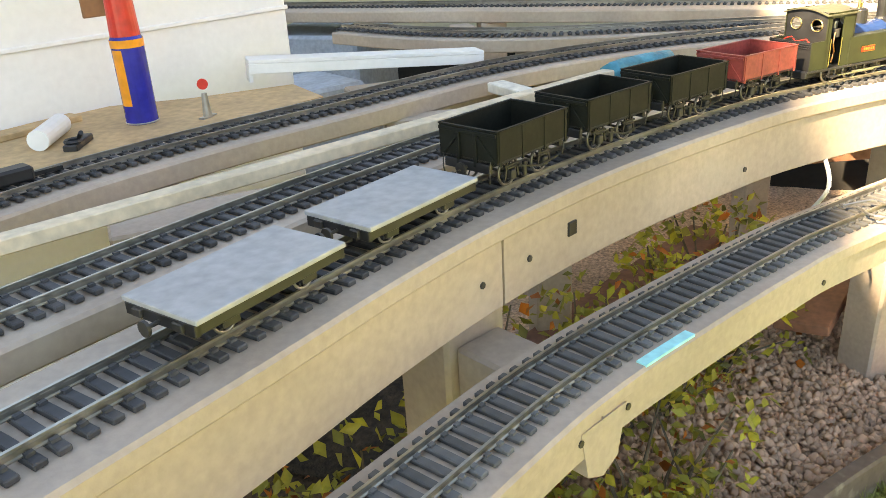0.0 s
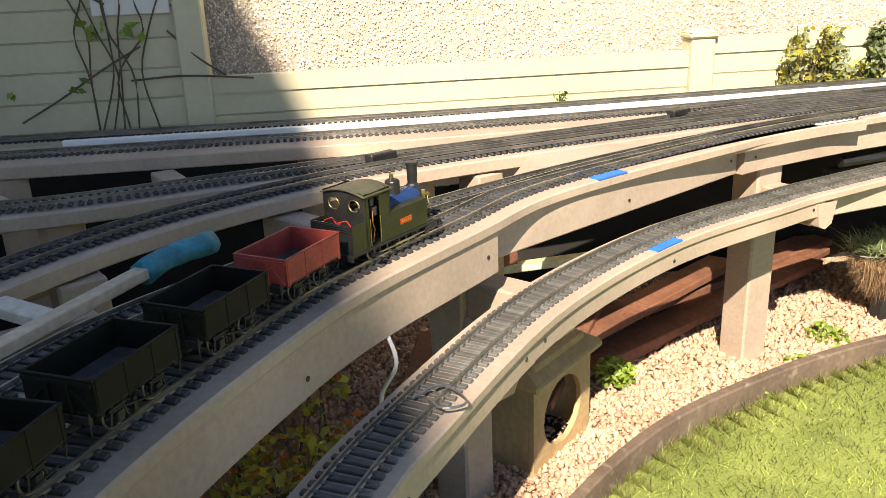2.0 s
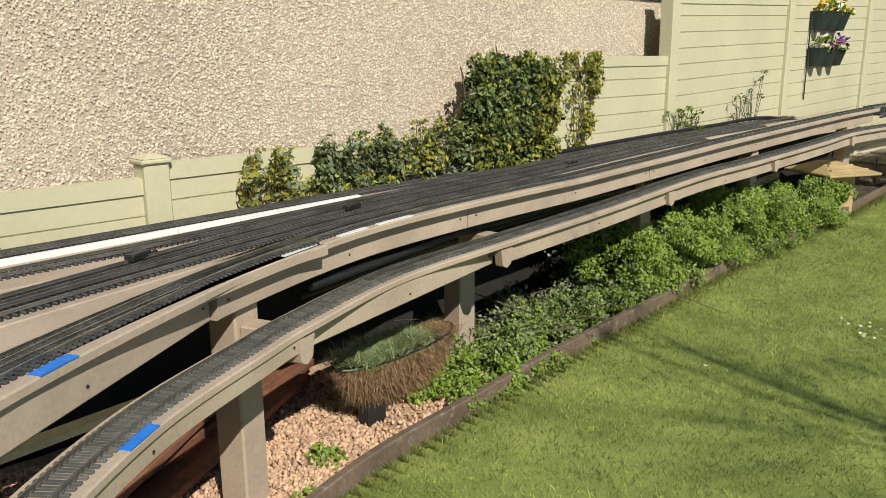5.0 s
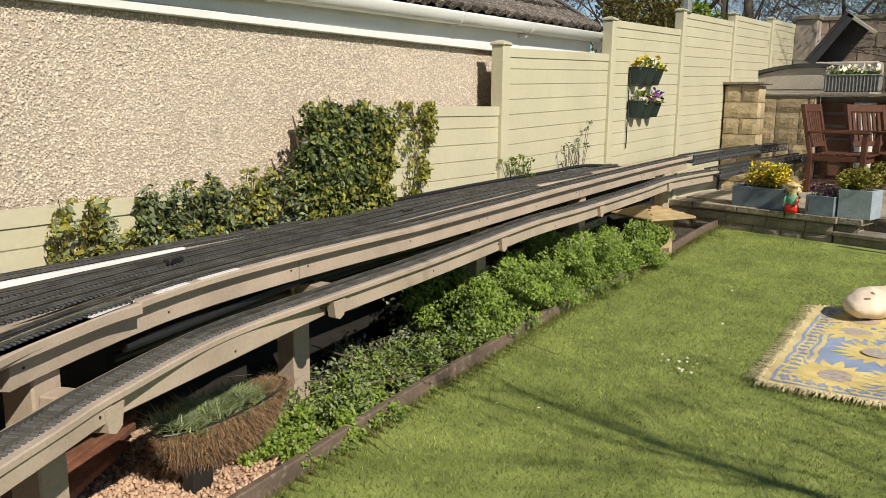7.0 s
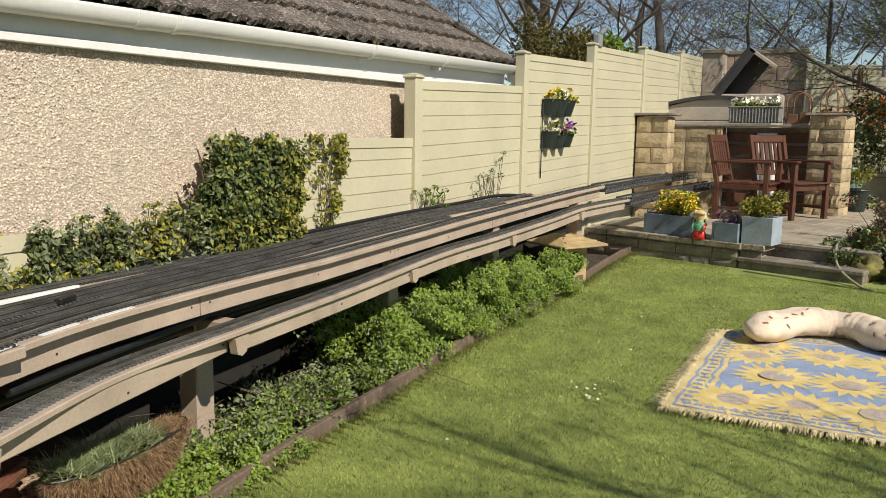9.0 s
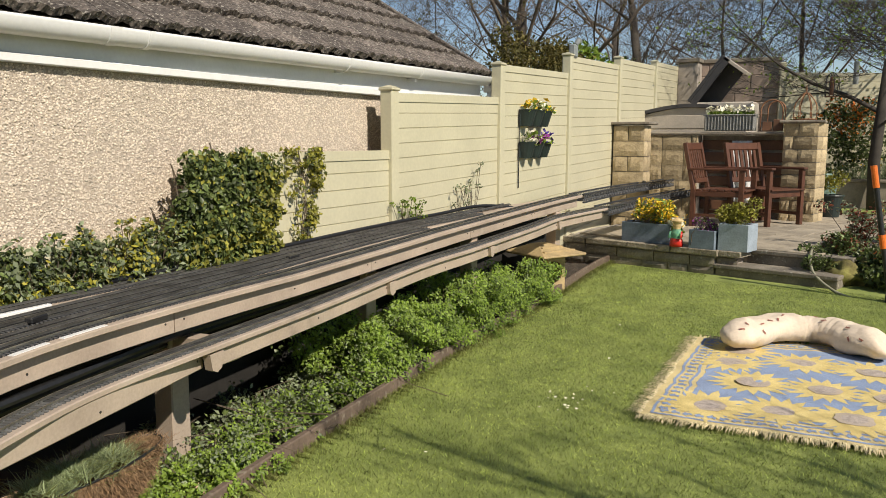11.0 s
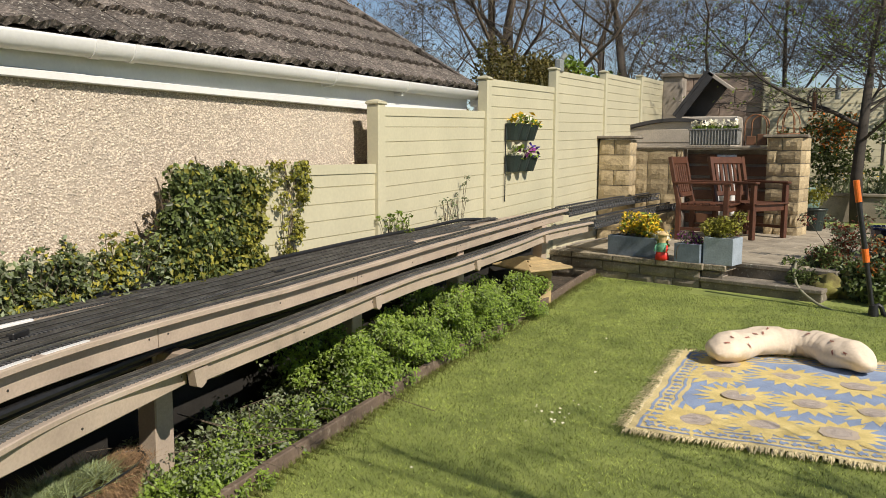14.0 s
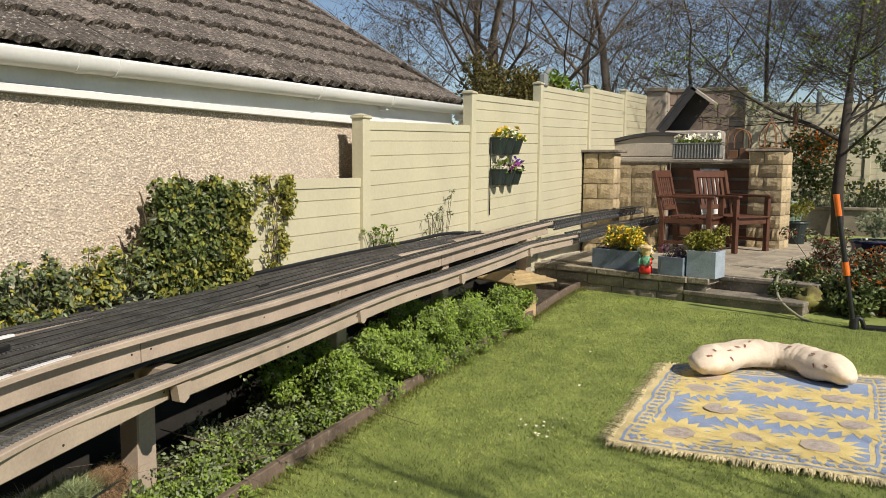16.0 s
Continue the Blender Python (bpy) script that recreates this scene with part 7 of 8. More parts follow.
def build_patio_things():
    garden_chair(pose(1.46, 5.62, PAT_Z, 0, 0, 84), "dark-stained slatted wooden garden armchair on the patio")
    garden_chair(pose(1.90, 6.12, PAT_Z, 0, 0, 58), "dark-stained slatted wooden garden armchair beside the stone wall")
    t1 = patio_m(0.36, 0.06, 0.34)
    trough(t1, 0.56, 0.22, 0.21, "slate-grey stone trough on the coping")
    trough(patio_m(1.17, -0.02, 0.34), 0.27, 0.22, 0.19, "small slate-grey trough on the coping")
    trough(patio_m(1.46, 0.02, 0.34), 0.30, 0.25, 0.27, "taller pale blue-grey trough at the steps", "pale_trough")
    g = np.random.default_rng(41)
    cs = [(g.uniform(0.03, 0.5), g.uniform(0.04, 0.18), g.uniform(0.24, 0.42)) for _ in range(16)]
    shrub("yellow_shrub", t1, cs, 0.10, 1500, "bushy shrub covered in yellow flowers in a trough", "shrub", (("leaves", 0.45, 0.035, "bright_leaf"), ("petals", 0.55, 0.035, "yellow_flower")), 42)
    P = patio_m(0.85, 0.05, 0.36)
    e = empty("pansies", P)
    tagged(e, "cream and yellow pansies at the end of the trough", "flowers")
    pts = np.stack([g.uniform(-0.05, 0.2, 60), g.uniform(0, 0.15, 60), g.uniform(0.15, 0.27, 60)], 1)
    tagged(leaf_mesh("petals", pts, 0.055, "white_flower", e, seed=43, ratio=0.9), kind="stuff")
    tagged(leaf_mesh("yellow_petals", pts[:20] + 0.02, 0.05, "yellow_flower", e, seed=44, ratio=0.9), kind="stuff")
    tagged(leaf_mesh("leaves", pts - np.array([0, 0, 0.06]), 0.05, "bright_leaf", e, seed=45), kind="stuff")
    cs = [(g.uniform(0.02, 0.25), g.uniform(0.02, 0.2), g.uniform(0.18, 0.30)) for _ in range(8)]
    shrub("heather", patio_m(1.17, -0.02, 0.34), cs, 0.06, 700, "purple heather in a small trough", "heather", (("leaves", 0.5, 0.022, "ivy"), ("petals", 0.5, 0.022, "purple_flower")), 46)
    cs = [(g.uniform(-0.02, 0.3), g.uniform(0.02, 0.24), g.uniform(0.28, 0.46)) for _ in range(12)]
    shrub("dwarf_conifer", patio_m(1.46, 0.02, 0.34), cs, 0.09, 1600, "rounded golden-green dwarf conifer in a trough", "shrub", (("leaves", 1.0, 0.03, "gold_leaf"),), 47)
    # painted ornament: one plain mesh
    bm = bmesh.new()
    prof = ((0.0, 0.062), (0.03, 0.066), (0.07, 0.058), (0.085, 0.048), (0.11, 0.060), (0.15, 0.056), (0.18, 0.036), (0.195, 0.040), (0.225, 0.046), (0.25, 0.044), (0.262, 0.070), (0.270, 0.066), (0.285, 0.036), (0.30, 0.010))
    rings = [[bm.verts.new((r * math.cos(a) * (1.12 if z < 0.18 else 1.0), r * math.sin(a) * 0.8, z)) for a in np.linspace(0, 2 * math.pi, 16, endpoint=False)] for z, r in prof]
    for k, (a, b) in enumerate(zip(rings, rings[1:])):
        for i in range(16):
            f = bm.faces.new((a[i], a[(i + 1) % 16], b[(i + 1) % 16], b[i]))
            f.material_index = 0 if prof[k][0] < 0.08 else 1 if prof[k][0] < 0.17 else 2
    bm.faces.new(list(reversed(rings[0])))
    bm.faces.new(rings[-1])
    for sx in (-1, 1):
        n0 = len(bm.faces)
        cyl(bm, (sx * 0.055, -0.01, 0.155), (sx * 0.062, -0.045, 0.09), 0.017, 0.014, n=8)
        bm.faces.ensure_lookup_table()
        for f in bm.faces[n0:]:
            f.material_index = 1
    orn = mesh_ob("garden_ornament", bm, ["red", "turquoise", "straw"], smooth=True)
    orn.matrix_world = patio_m(1.03, -0.0, 0.34)
    tagged(orn, "small painted garden ornament in red and turquoise", "ornament")
    # pots further back
    for x, y, r, h, mt, lb in ((2.62, 7.6, 0.16, 0.3, "dark_pot", "dark pot with a yellow-green shrub on the patio"), (3.52, 4.75, 0.27, 0.36, "navy_pot", "navy glazed pot beside the rockery")):
        e = empty("plant_pot", pose(x, y, PAT_Z if y > 5 else 0.30))
        tagged(e, lb, "plant pot")
        bm = bmesh.new()
        cyl(bm, (0, 0, 0), (0, 0, h), r * 0.7, r, n=20)
        ring(bm, (0, 0, h), r, 0.015, "Z", 20, 6)
        part("pot", bm, mt, e)
        P = clumps(np.random.default_rng(50 + int(x)), [(0, 0, h + 0.15), (0.08, 0, h + 0.25), (-0.08, 0.03, h + 0.2)], 0.16, 420)
        tagged(leaf_mesh("leaves", P, 0.045, "gold_leaf" if y > 5 else "grey_leaf", e, seed=51), kind="stuff")
    e = empty("green_urn", pose(2.45, 9.2, PAT_Z))
    tagged(e, "pale green glazed jar by the far bed", "jar")
    bm = bmesh.new()
    cyl(bm, (0, 0, 0), (0, 0, 0.4), 0.14, 0.2, n=18)
    cyl(bm, (0, 0, 0.4), (0, 0, 0.55), 0.2, 0.1, n=18)
    part("body", bm, "urn", e)


def build_lawn_things():
    # picnic rug
    A, B, C, D = Vector((2.09, -0.97)), Vector((2.05, 0.86)), Vector((3.52, 1.16)), Vector((3.46, -0.90))
    rng = random.Random(12)

    def rug_z(x, y):
        """The rug's rumpled surface over the grass."""
        z = 0.024 + 0.009 * noise.noise(Vector((x * 2.6, y * 2.6, 0))) + 0.002 * noise.noise(Vector((x * 7, y * 7, 3)))
        return z + 0.012 * math.exp(-((x - 2.56) / 0.05) ** 2 - ((y + 0.03) / 0.16) ** 2)

    def at(u, v, lift=0.0):
        p = (A * (1 - u) + D * u) * (1 - v) + (B * (1 - u) + C * u) * v
        x = p.x + 0.022 * noise.noise(Vector((p.y * 4.5, u * 2, 1))) + 0.012 * noise.noise(Vector((p.y * 13, 0, 2)))
        y = p.y + 0.020 * noise.noise(Vector((p.x * 4.5, v * 2, 5))) + 0.010 * noise.noise(Vector((p.x * 13, 0, 6)))
        return Vector((x, y, rug_z(x, y) + lift))
    rug = empty("picnic_rug", Matrix.Identity(4))
    tagged(rug, "woven cotton rug of yellow sunflowers on blue, spread on the lawn", "rug")

    def patch(name, u0, u1, v0, v1, mt, lift, n=24, k=None):
        k = k or n
        bm = bmesh.new()
        gr = [[bm.verts.new(at(u0 + (u1 - u0) * i / n, v0 + (v1 - v0) * j / k, lift)) for j in range(k + 1)] for i in range(n + 1)]
        for i in range(n):
            for j in range(k):
                bm.faces.new((gr[i][j], gr[i + 1][j], gr[i + 1][j + 1], gr[i][j + 1]))
        return part(name, bm, mt, rug)
    patch("weave", 0, 1, 0, 1, "rug_yellow", 0, 80, 100)
    patch("blue_field", 0.125, 0.875, 0.105, 0.895, "rug_blue", 0.0015, 70, 80)
    for k in ((0.03, 0.97, 0.020, 0.030), (0.03, 0.97, 0.97, 0.98), (0.095, 0.905, 0.078, 0.088), (0.095, 0.905, 0.912, 0.922)):
        patch("border_line", *k, "rug_blue", 0.002, 60, 2)
    for k in ((0.028, 0.040, 0.03, 0.97), (0.960, 0.972, 0.03, 0.97), (0.093, 0.105, 0.088, 0.912), (0.895, 0.907, 0.088, 0.912)):
        patch("border_line", *k, "rug_blue", 0.002, 2, 60)

    def motif(u, v, ru, rv):
        """A lozenge with a bent tail, as woven along the border."""
        bm = bmesh.new()
        a = rng.uniform(-0.5, 0.5)
        pts = [(-1, -0.3), (-0.2, -0.9), (0.3, -0.2), (1.1, -0.5), (0.7, 0.6), (0.0, 0.35), (-0.5, 1.0)]
        bm.faces.new([bm.verts.new(at(u + ru * (x * math.cos(a) - y * math.sin(a)), v + rv * (x * math.sin(a) + y * math.cos(a)), 0.003)) for x, y in pts])
        part("border_motif", bm, "rug_blue", rug)
    for k in range(21):
        t = 0.075 + k * 0.0425
        for u, v in ((0.067, t), (0.933, t)):
            motif(u, v, 0.020, 0.016)
        for u, v in ((t, 0.054), (t, 0.946)):
            motif(u, v, 0.018, 0.016)

    def flower(x, y, r):
        """Pointed petals round a seed head."""
        bm = bmesh.new()
        mid = bm.verts.new((x, y, rug_z(x, y) + 0.0024))
        a0, n, rows = rng.uniform(0, 6), 17, [[], [], []]
        for i in range(n):
            tip = rng.uniform(0.92, 1.15)
            for t, k in ((0.0, 0.66), (0.22, 0.80), (0.40, 0.93), (0.5, 1.06), (0.60, 0.93), (0.78, 0.80)):
                a = a0 + 2 * math.pi * (i + t) / n
                rr = r * k * (tip if 0 < t else 1.0)
                for row, q in zip(rows, (0.35, 0.68, 1.0)):
                    px, py = x + q * rr * math.cos(a), y + q * rr * math.sin(a)
                    row.append(bm.verts.new((px, py, rug_z(px, py) + 0.0024)))
        m = len(rows[0])
        for i in range(m):
            bm.faces.new((mid, rows[0][i], rows[0][(i + 1) % m]))
            for u, v in zip(rows, rows[1:]):
                bm.faces.new((u[i], v[i], v[(i + 1) % m], u[(i + 1) % m]))
        fl = part("sunflower", bm, "rug_petal", rug)
        for nm, rr, mt, lift in (("flower_eye", 0.42, "rug_tan", 0.0036), ("seed_ring", 0.28, "rug_eye", 0.0044)):
            bm = bmesh.new()
            bm.faces.new([bm.verts.new((x + r * rr * k * math.cos(a), y + r * rr * k * math.sin(a), rug_z(x, y) + lift)) for a, k in ((2 * math.pi * i / 22, rng.uniform(0.9, 1.08)) for i in range(22))])
            part(nm, bm, mt, fl)
    for x, y in ((2.36, 0.27), (2.76, 0.47), (3.16, 0.44), (2.53, -0.12), (2.915, -0.085), (3.25, -0.11), (2.37, -0.66), (2.73, -0.57), (3.07, -0.56), (2.36, 0.62)):
        flower(x, y, rng.uniform(0.215, 0.245))
    g = np.random.default_rng(61)
    V = []
    for side in range(3):
        for t in np.sort(g.uniform(0, 1, (620, 700, 420)[side])):
            b, e, c = ((at(t, 0), at(t, -0.03), at(t + 0.004, 0)), (at(0, t), at(-0.045, t), at(0, t + 0.003)), (at(t, 1), at(t, 1.03), at(t + 0.004, 1)))[side]
            d = e - b
            e = b + d * g.uniform(0.6, 1.45) + Vector((g.normal(0, 0.012), g.normal(0, 0.012), 0))
            e.z = 0.010 + g.uniform(0, 0.02)
            m = b.lerp(e, 0.5) + Vector((g.normal(0, 0.005), g.normal(0, 0.005), 0.012))
            s = (c - b).normalized() * g.uniform(0.002, 0.0045)
            V += [b - s, b + s, m, m - s, m + s, e]
    V = np.array([list(v) for v in V])
    tagged(tri_mesh("fringe", V, np.arange(len(V)).reshape(-1, 3), "rug_fringe", rug), "pale yellow cotton fringe", kind="stuff")
    # crescent cushion
    c = curve3([(2.33, 0.52, 0.11), (2.38, 0.76, 0.115), (2.53, 0.98, 0.12), (2.74, 1.08, 0.12), (2.95, 1.02, 0.12), (3.10, 0.86, 0.115), (3.23, 0.66, 0.105)], 0.012)
    n = len(c)
    bm = bmesh.new()
    rings = []
    size = []
    for i, p in enumerate(c):
        t = i / (n - 1)
        r = 0.150 * min(1, (max(1 - (2 * t - 1) ** 6, 0.0)) ** 0.6 + 0.05) * (1 - 0.10 * math.exp(-((t - 0.58) / 0.06) ** 2) - 0.06 * math.exp(-((t - 0.33) / 0.05) ** 2))
        size.append(r)
        d = (c[min(i + 1, n - 1)] - c[max(i - 1, 0)]).normalized()
        side = Vector((d.y, -d.x, 0)).normalized()
        row = []
        for k in range(40):
            a = 2 * math.pi * k / 40
            v = p + side * r * math.cos(a) + Vector((0, 0, 0.66 * r * math.sin(a)))
            # creases that run across the inner bend
            fold = math.sin(t * 150 + 3 * math.sin(a * 2 + t * 9)) * math.exp(-((t - 0.6) / 0.12) ** 2) * (0.3 + max(0.0, math.cos(a))) * 0.008
            v += Vector((1, 1, 1)) * noise.noise(v * 6) * 0.018 + Vector((0, 0, 1)) * (noise.noise(v * 15) * 0.012 + fold) + Vector((0, 0, 1)) * noise.noise(v * 45) * 0.003
            v.z = max(v.z, rug_z(v.x, v.y) + 0.004)
            row.append(bm.verts.new(v))
        rings.append(row)
    for a, b in zip(rings, rings[1:]):
        for k in range(40):
            bm.faces.new((a[k], a[(k + 1) % 40], b[(k + 1) % 40], b[k]))
    bm.faces.new(list(reversed(rings[0])))
    bm.faces.new(rings[-1])
    bmesh.ops.recalc_face_normals(bm, faces=bm.faces[:])
    cu = empty("crescent_cushion")
    tagged(cu, "cream crescent-shaped cushion with small brown prints on the rug", "cushion")
    spots = [[v.co.copy() for v in row] for row in rings]
    part("cover", bm, "cushion", cu, smooth=True)
    for k in range(16):
        i = int((0.05 + 0.058 * k) * (n - 1))
        j = rng.choice((2, 4, 6, 8, 11, 13))
        pos = spots[i][j]
        nrm = (spots[i][j + 1] - spots[i][j - 1]).cross(spots[min(i + 1, n - 1)][j] - spots[i - 1][j]).normalized()
        if nrm.z < 0:
            nrm = -nrm
        bm = bmesh.new()
        mm = Matrix.Translation(pos + nrm * 0.004) @ nrm.to_track_quat("Z", "Y").to_matrix().to_4x4() @ Matrix.Rotation(rng.uniform(0, 6), 4, "Z")
        vs = [bm.verts.new(mm @ Vector(v)) for v in ((-0.022, 0, 0), (-0.006, -0.008, 0.001), (0.012, -0.003, 0), (0.024, -0.009, 0), (0.016, 0.002, 0.001), (0.022, 0.009, 0), (0.0, 0.007, 0.001))]
        bm.faces.new(vs)
        part("print_motif", bm, "print", cu, "small brown print")
    # grass trimmer leaning
    e = empty("grass_trimmer", Matrix.Identity(4))
    tagged(e, "black and orange grass trimmer standing on the lawn", "garden tool")
    a, b = Vector((3.29, 2.69, 0.06)), Vector((3.09, 2.69, 1.22))
    for nm, t0, t1, r, mt in (("handle", 0.84, 1.0, 0.026, "orange_plastic"), ("upper_shaft", 0.5, 0.84, 0.022, "black"), ("orange_collar", 0.40, 0.5, 0.028, "orange_plastic"), ("lower_shaft", 0.08, 0.40, 0.02, "black")):
        bm = bmesh.new()
        cyl(bm, a.lerp(b, t0), a.lerp(b, t1), r, n=14)
        part(nm, bm, mt, e)
    bm = bmesh.new()
    cyl(bm, (3.29, 2.69, 0.0), (3.285, 2.69, 0.16), 0.05, 0.035, n=16)
    tube(bm, curve3([(3.28, 2.69, 0.14), (3.33, 2.71, 0.16), (3.36, 2.72, 0.1), (3.36, 2.72, 0.04)], 0.02), 0.02, 8)
    part("motor_head", bm, "black", e)
    bm = bmesh.new()
    box(bm, 3.36, 3.75, 2.66, 2.76, 0.03, 0.10, 0.01)
    part("guard", bm, "black", e)
    # hose
    bm = bmesh.new()
    tube(bm, curve3([(2.66, 4.0, 0.40), (2.62, 3.4, 0.37), (2.66, 3.12, 0.22), (2.82, 2.92, 0.11), (3.0, 2.78, 0.06), (3.2, 2.74, 0.05), (3.30, 2.76, 0.08)], 0.03), 0.013, 8)
    tagged(mesh_ob("garden_hose", bm, "hose", smooth=True), "grey-green hose trailing down the steps to the lawn", "hose")


def build_rockery():
    g = np.random.default_rng(71)
    for x, y, r, s in ((2.90, 3.33, 0.15, 1.0), (3.10, 3.40, 0.16, 0.9), (2.80, 3.28, 0.09, 0.8), (3.00, 3.62, 0.17, 1.0), (3.36, 3.42, 0.15, 0.8), (3.62, 3.48, 0.14, 0.8), (3.2, 3.68, 0.16, 1.0)):
        bm = bmesh.new()
        bmesh.ops.create_icosphere(bm, subdivisions=3, radius=r, matrix=pose(x, y, 0.06 + r * s * 0.7))
        for v in bm.verts:
            v.co += Vector((noise.noise(v.co * 9), noise.noise(v.co * 8 + Vector((3, 0, 0))), noise.noise(v.co * 10) * s)) * r * 0.5
        tagged(mesh_ob("rock", bm, "rock", smooth=True), "mossy brown rock edging the planting", "rock", "rockery stones")
    bm = bmesh.new()
    bmesh.ops.create_grid(bm, x_segments=14, y_segments=10, size=0.5)
    for v in bm.verts:
        x, y = v.co.x, v.co.y
        v.co = Vector((3.75 + x * 2.2, 4.2 + y * 1.8, 0.07 + 0.28 * max(0, 1 - (2 * y) ** 2) + 0.03 * noise.noise(Vector((x * 9, y * 9, 0)))))
    tagged(mesh_ob("rockery_bed", bm, "soil"), "mound of soil behind the rocks", "bed", kind="structure")
    specs = (("shrub", (2.72, 3.48, 0.12), [(g.normal(0, 0.14), g.normal(0, 0.12), g.uniform(0.0, 0.26)) for _ in range(18)], 0.10, 2400, "dark leafy shrub beside the steps", (("leaves", 1.0, 0.035, "ivy"),)),
             ("shrub", (3.05, 3.62, 0.15), [(g.normal(0, 0.2), g.normal(0, 0.12), g.uniform(0.05, 0.34)) for _ in range(24)], 0.11, 2200, "dark low evergreen between the rocks", (("leaves", 0.85, 0.04, "ivy"), ("dry_leaves", 0.15, 0.04, "red_leaf"))),
             ("shrub", (3.62, 3.42, 0.1), [(g.normal(0, 0.2), g.normal(0, 0.1), g.uniform(0.02, 0.32)) for _ in range(24)], 0.12, 2400, "dark low evergreen at the lawn edge", (("leaves", 0.8, 0.045, "ivy"), ("dry_leaves", 0.2, 0.04, "orange_leaf"))),
             ("red_shrub", (3.0, 4.1, 0.30), [(g.normal(0, 0.17), g.normal(0, 0.12), g.uniform(0.05, 0.48)) for _ in range(24)], 0.10, 1700, "red-tinged young shrub in the rockery", (("leaves", 0.5, 0.04, "grey_leaf"), ("red_leaves", 0.5, 0.035, "red_leaf"))),
             ("daffodil_clump", (3.3, 3.25, 0.1), [(g.normal(0, 0.1), g.normal(0, 0.08), g.uniform(0.05, 0.25)) for _ in range(14)], 0.12, 1300, "clump of dark strap-leaved plants", (("leaves", 1.0, 0.06, "ivy"),)),
             ("shrub", (3.55, 4.3, 0.25), [(g.normal(0, 0.16), g.normal(0, 0.1), g.uniform(0.05, 0.35)) for _ in range(18)], 0.13, 2000, "grey-green and rust shrub behind the rocks", (("leaves", 0.7, 0.04, "grey_leaf"), ("brown_leaves", 0.3, 0.04, "orange_leaf"))))
    for i, (nm, p, cs, r, n, lb, pt) in enumerate(specs):
        shrub(nm, pose(*p), cs, r, n, lb, "shrub", pt, 80 + i)


def build_far():
    # second lawn, raised bed and planting beyond the patio
    bm = bmesh.new()
    vs = [bm.verts.new(v) for v in ((2.7, 8.2, 0.375), (9, 8.0, 0.375), (9, 9.6, 0.375), (2.75, 9.6, 0.375))]
    bm.faces.new(vs)
    tagged(mesh_ob("far_lawn", bm, "lawn"), "strip of lawn beyond the patio", "lawn", kind="structure")
    bm = bmesh.new()
    box(bm, 2.5, 9, 9.2, 9.32, 0.3, 0.78, 0.01)
    box(bm, 2.45, 9, 9.16, 9.36, 0.78, 0.83, 0.01)
    tagged(mesh_ob("raised_bed_wall", bm, "patio"), "pale rendered wall of a raised bed", "wall", kind="structure")
    g = np.random.default_rng(91)
    e = empty("orange_shrub", pose(2.72, 9.5, 0.6))
    tagged(e, "evergreen shrub with orange flowers by the far fence", "shrub")
    cs = [(g.normal(0, 0.35), g.normal(0, 0.1), g.uniform(0.1, 1.5)) for _ in range(30)]
    tagged(leaf_mesh("leaves", clumps(g, cs, 0.2, 3200), 0.06, "ivy", e, seed=92), kind="stuff")
    tagged(leaf_mesh("petals", clumps(g, [c for c in cs if c[2] > 0.9], 0.2, 420), 0.06, "orange_flower", e, seed=93), kind="stuff")
    e = empty("evergreen_hedge", pose(3.7, 9.6, 0.5))
    tagged(e, "dark evergreen bushes along the far fence", "hedge")
    cs = [(g.uniform(-0.7, 2.2), g.normal(0, 0.12), g.uniform(0.0, 1.3)) for _ in range(46)]
    tagged(leaf_mesh("leaves", clumps(g, cs, 0.24, 6000), 0.07, "ivy", e, seed=94), kind="stuff")
    e = empty("spring_bulbs", pose(3.2, 9.38, 0.7))
    tagged(e, "strap-leaved bulbs with a few yellow flowers", "flowers")
    P = np.stack([g.uniform(-0.6, 2.0, 900), g.normal(0, 0.05, 900), np.zeros(900)], 1)
    tagged(blades("leaf_blades", P, 0.4, 0.02, "grey_leaf", e, seed=95, lean=0.3), kind="stuff")
    P = np.stack([g.uniform(-0.6, 2.0, 30), g.normal(0, 0.05, 30), g.uniform(0.3, 0.45, 30)], 1)
    tagged(leaf_mesh("petals", P, 0.06, "yellow_flower", e, seed=96), kind="stuff")
    # bird feeders
    f = empty("bird_feeder", pose(2.48, 8.9, 2.1))
    tagged(f, "caged bird feeder hanging from a branch", "bird feeder", "bird feeders")
    for k in range(10):
        a = k * math.pi / 5
        bm = bmesh.new()
        tube(bm, curve3([(0.1 * math.cos(a), 0.1 * math.sin(a), 0), (0.1 * math.cos(a), 0.1 * math.sin(a), 0.25), (0.05 * math.cos(a), 0.05 * math.sin(a), 0.34), (0, 0, 0.37)], 0.03), 0.005, 4)
        part("cage_wire", bm, "black", f)
    bm = bmesh.new()
    cyl(bm, (0, 0, 0.02), (0, 0, 0.3), 0.035, n=10)
    ring(bm, (0, 0, 0.0), 0.1, 0.006, "Z", 16, 4)
    ring(bm, (0, 0, 0.22), 0.1, 0.006, "Z", 16, 4)
    cyl(bm, (0, 0, 0.36), (0, 0, 0.62), 0.003, n=4)
    part("seed_tube", bm, "wood_box", f)
    f2 = empty("bird_feeder", pose(2.80, 8.95, 2.28))
    tagged(f2, "slim tube bird feeder hanging from a branch", "bird feeder", "bird feeders")
    bm = bmesh.new()
    cyl(bm, (0, 0, 0), (0, 0, 0.34), 0.04, n=12)
    cyl(bm, (0, 0, 0.34), (0, 0, 0.5), 0.003, n=4)
    part("seed_tube", bm, "grey_lamp", f2)
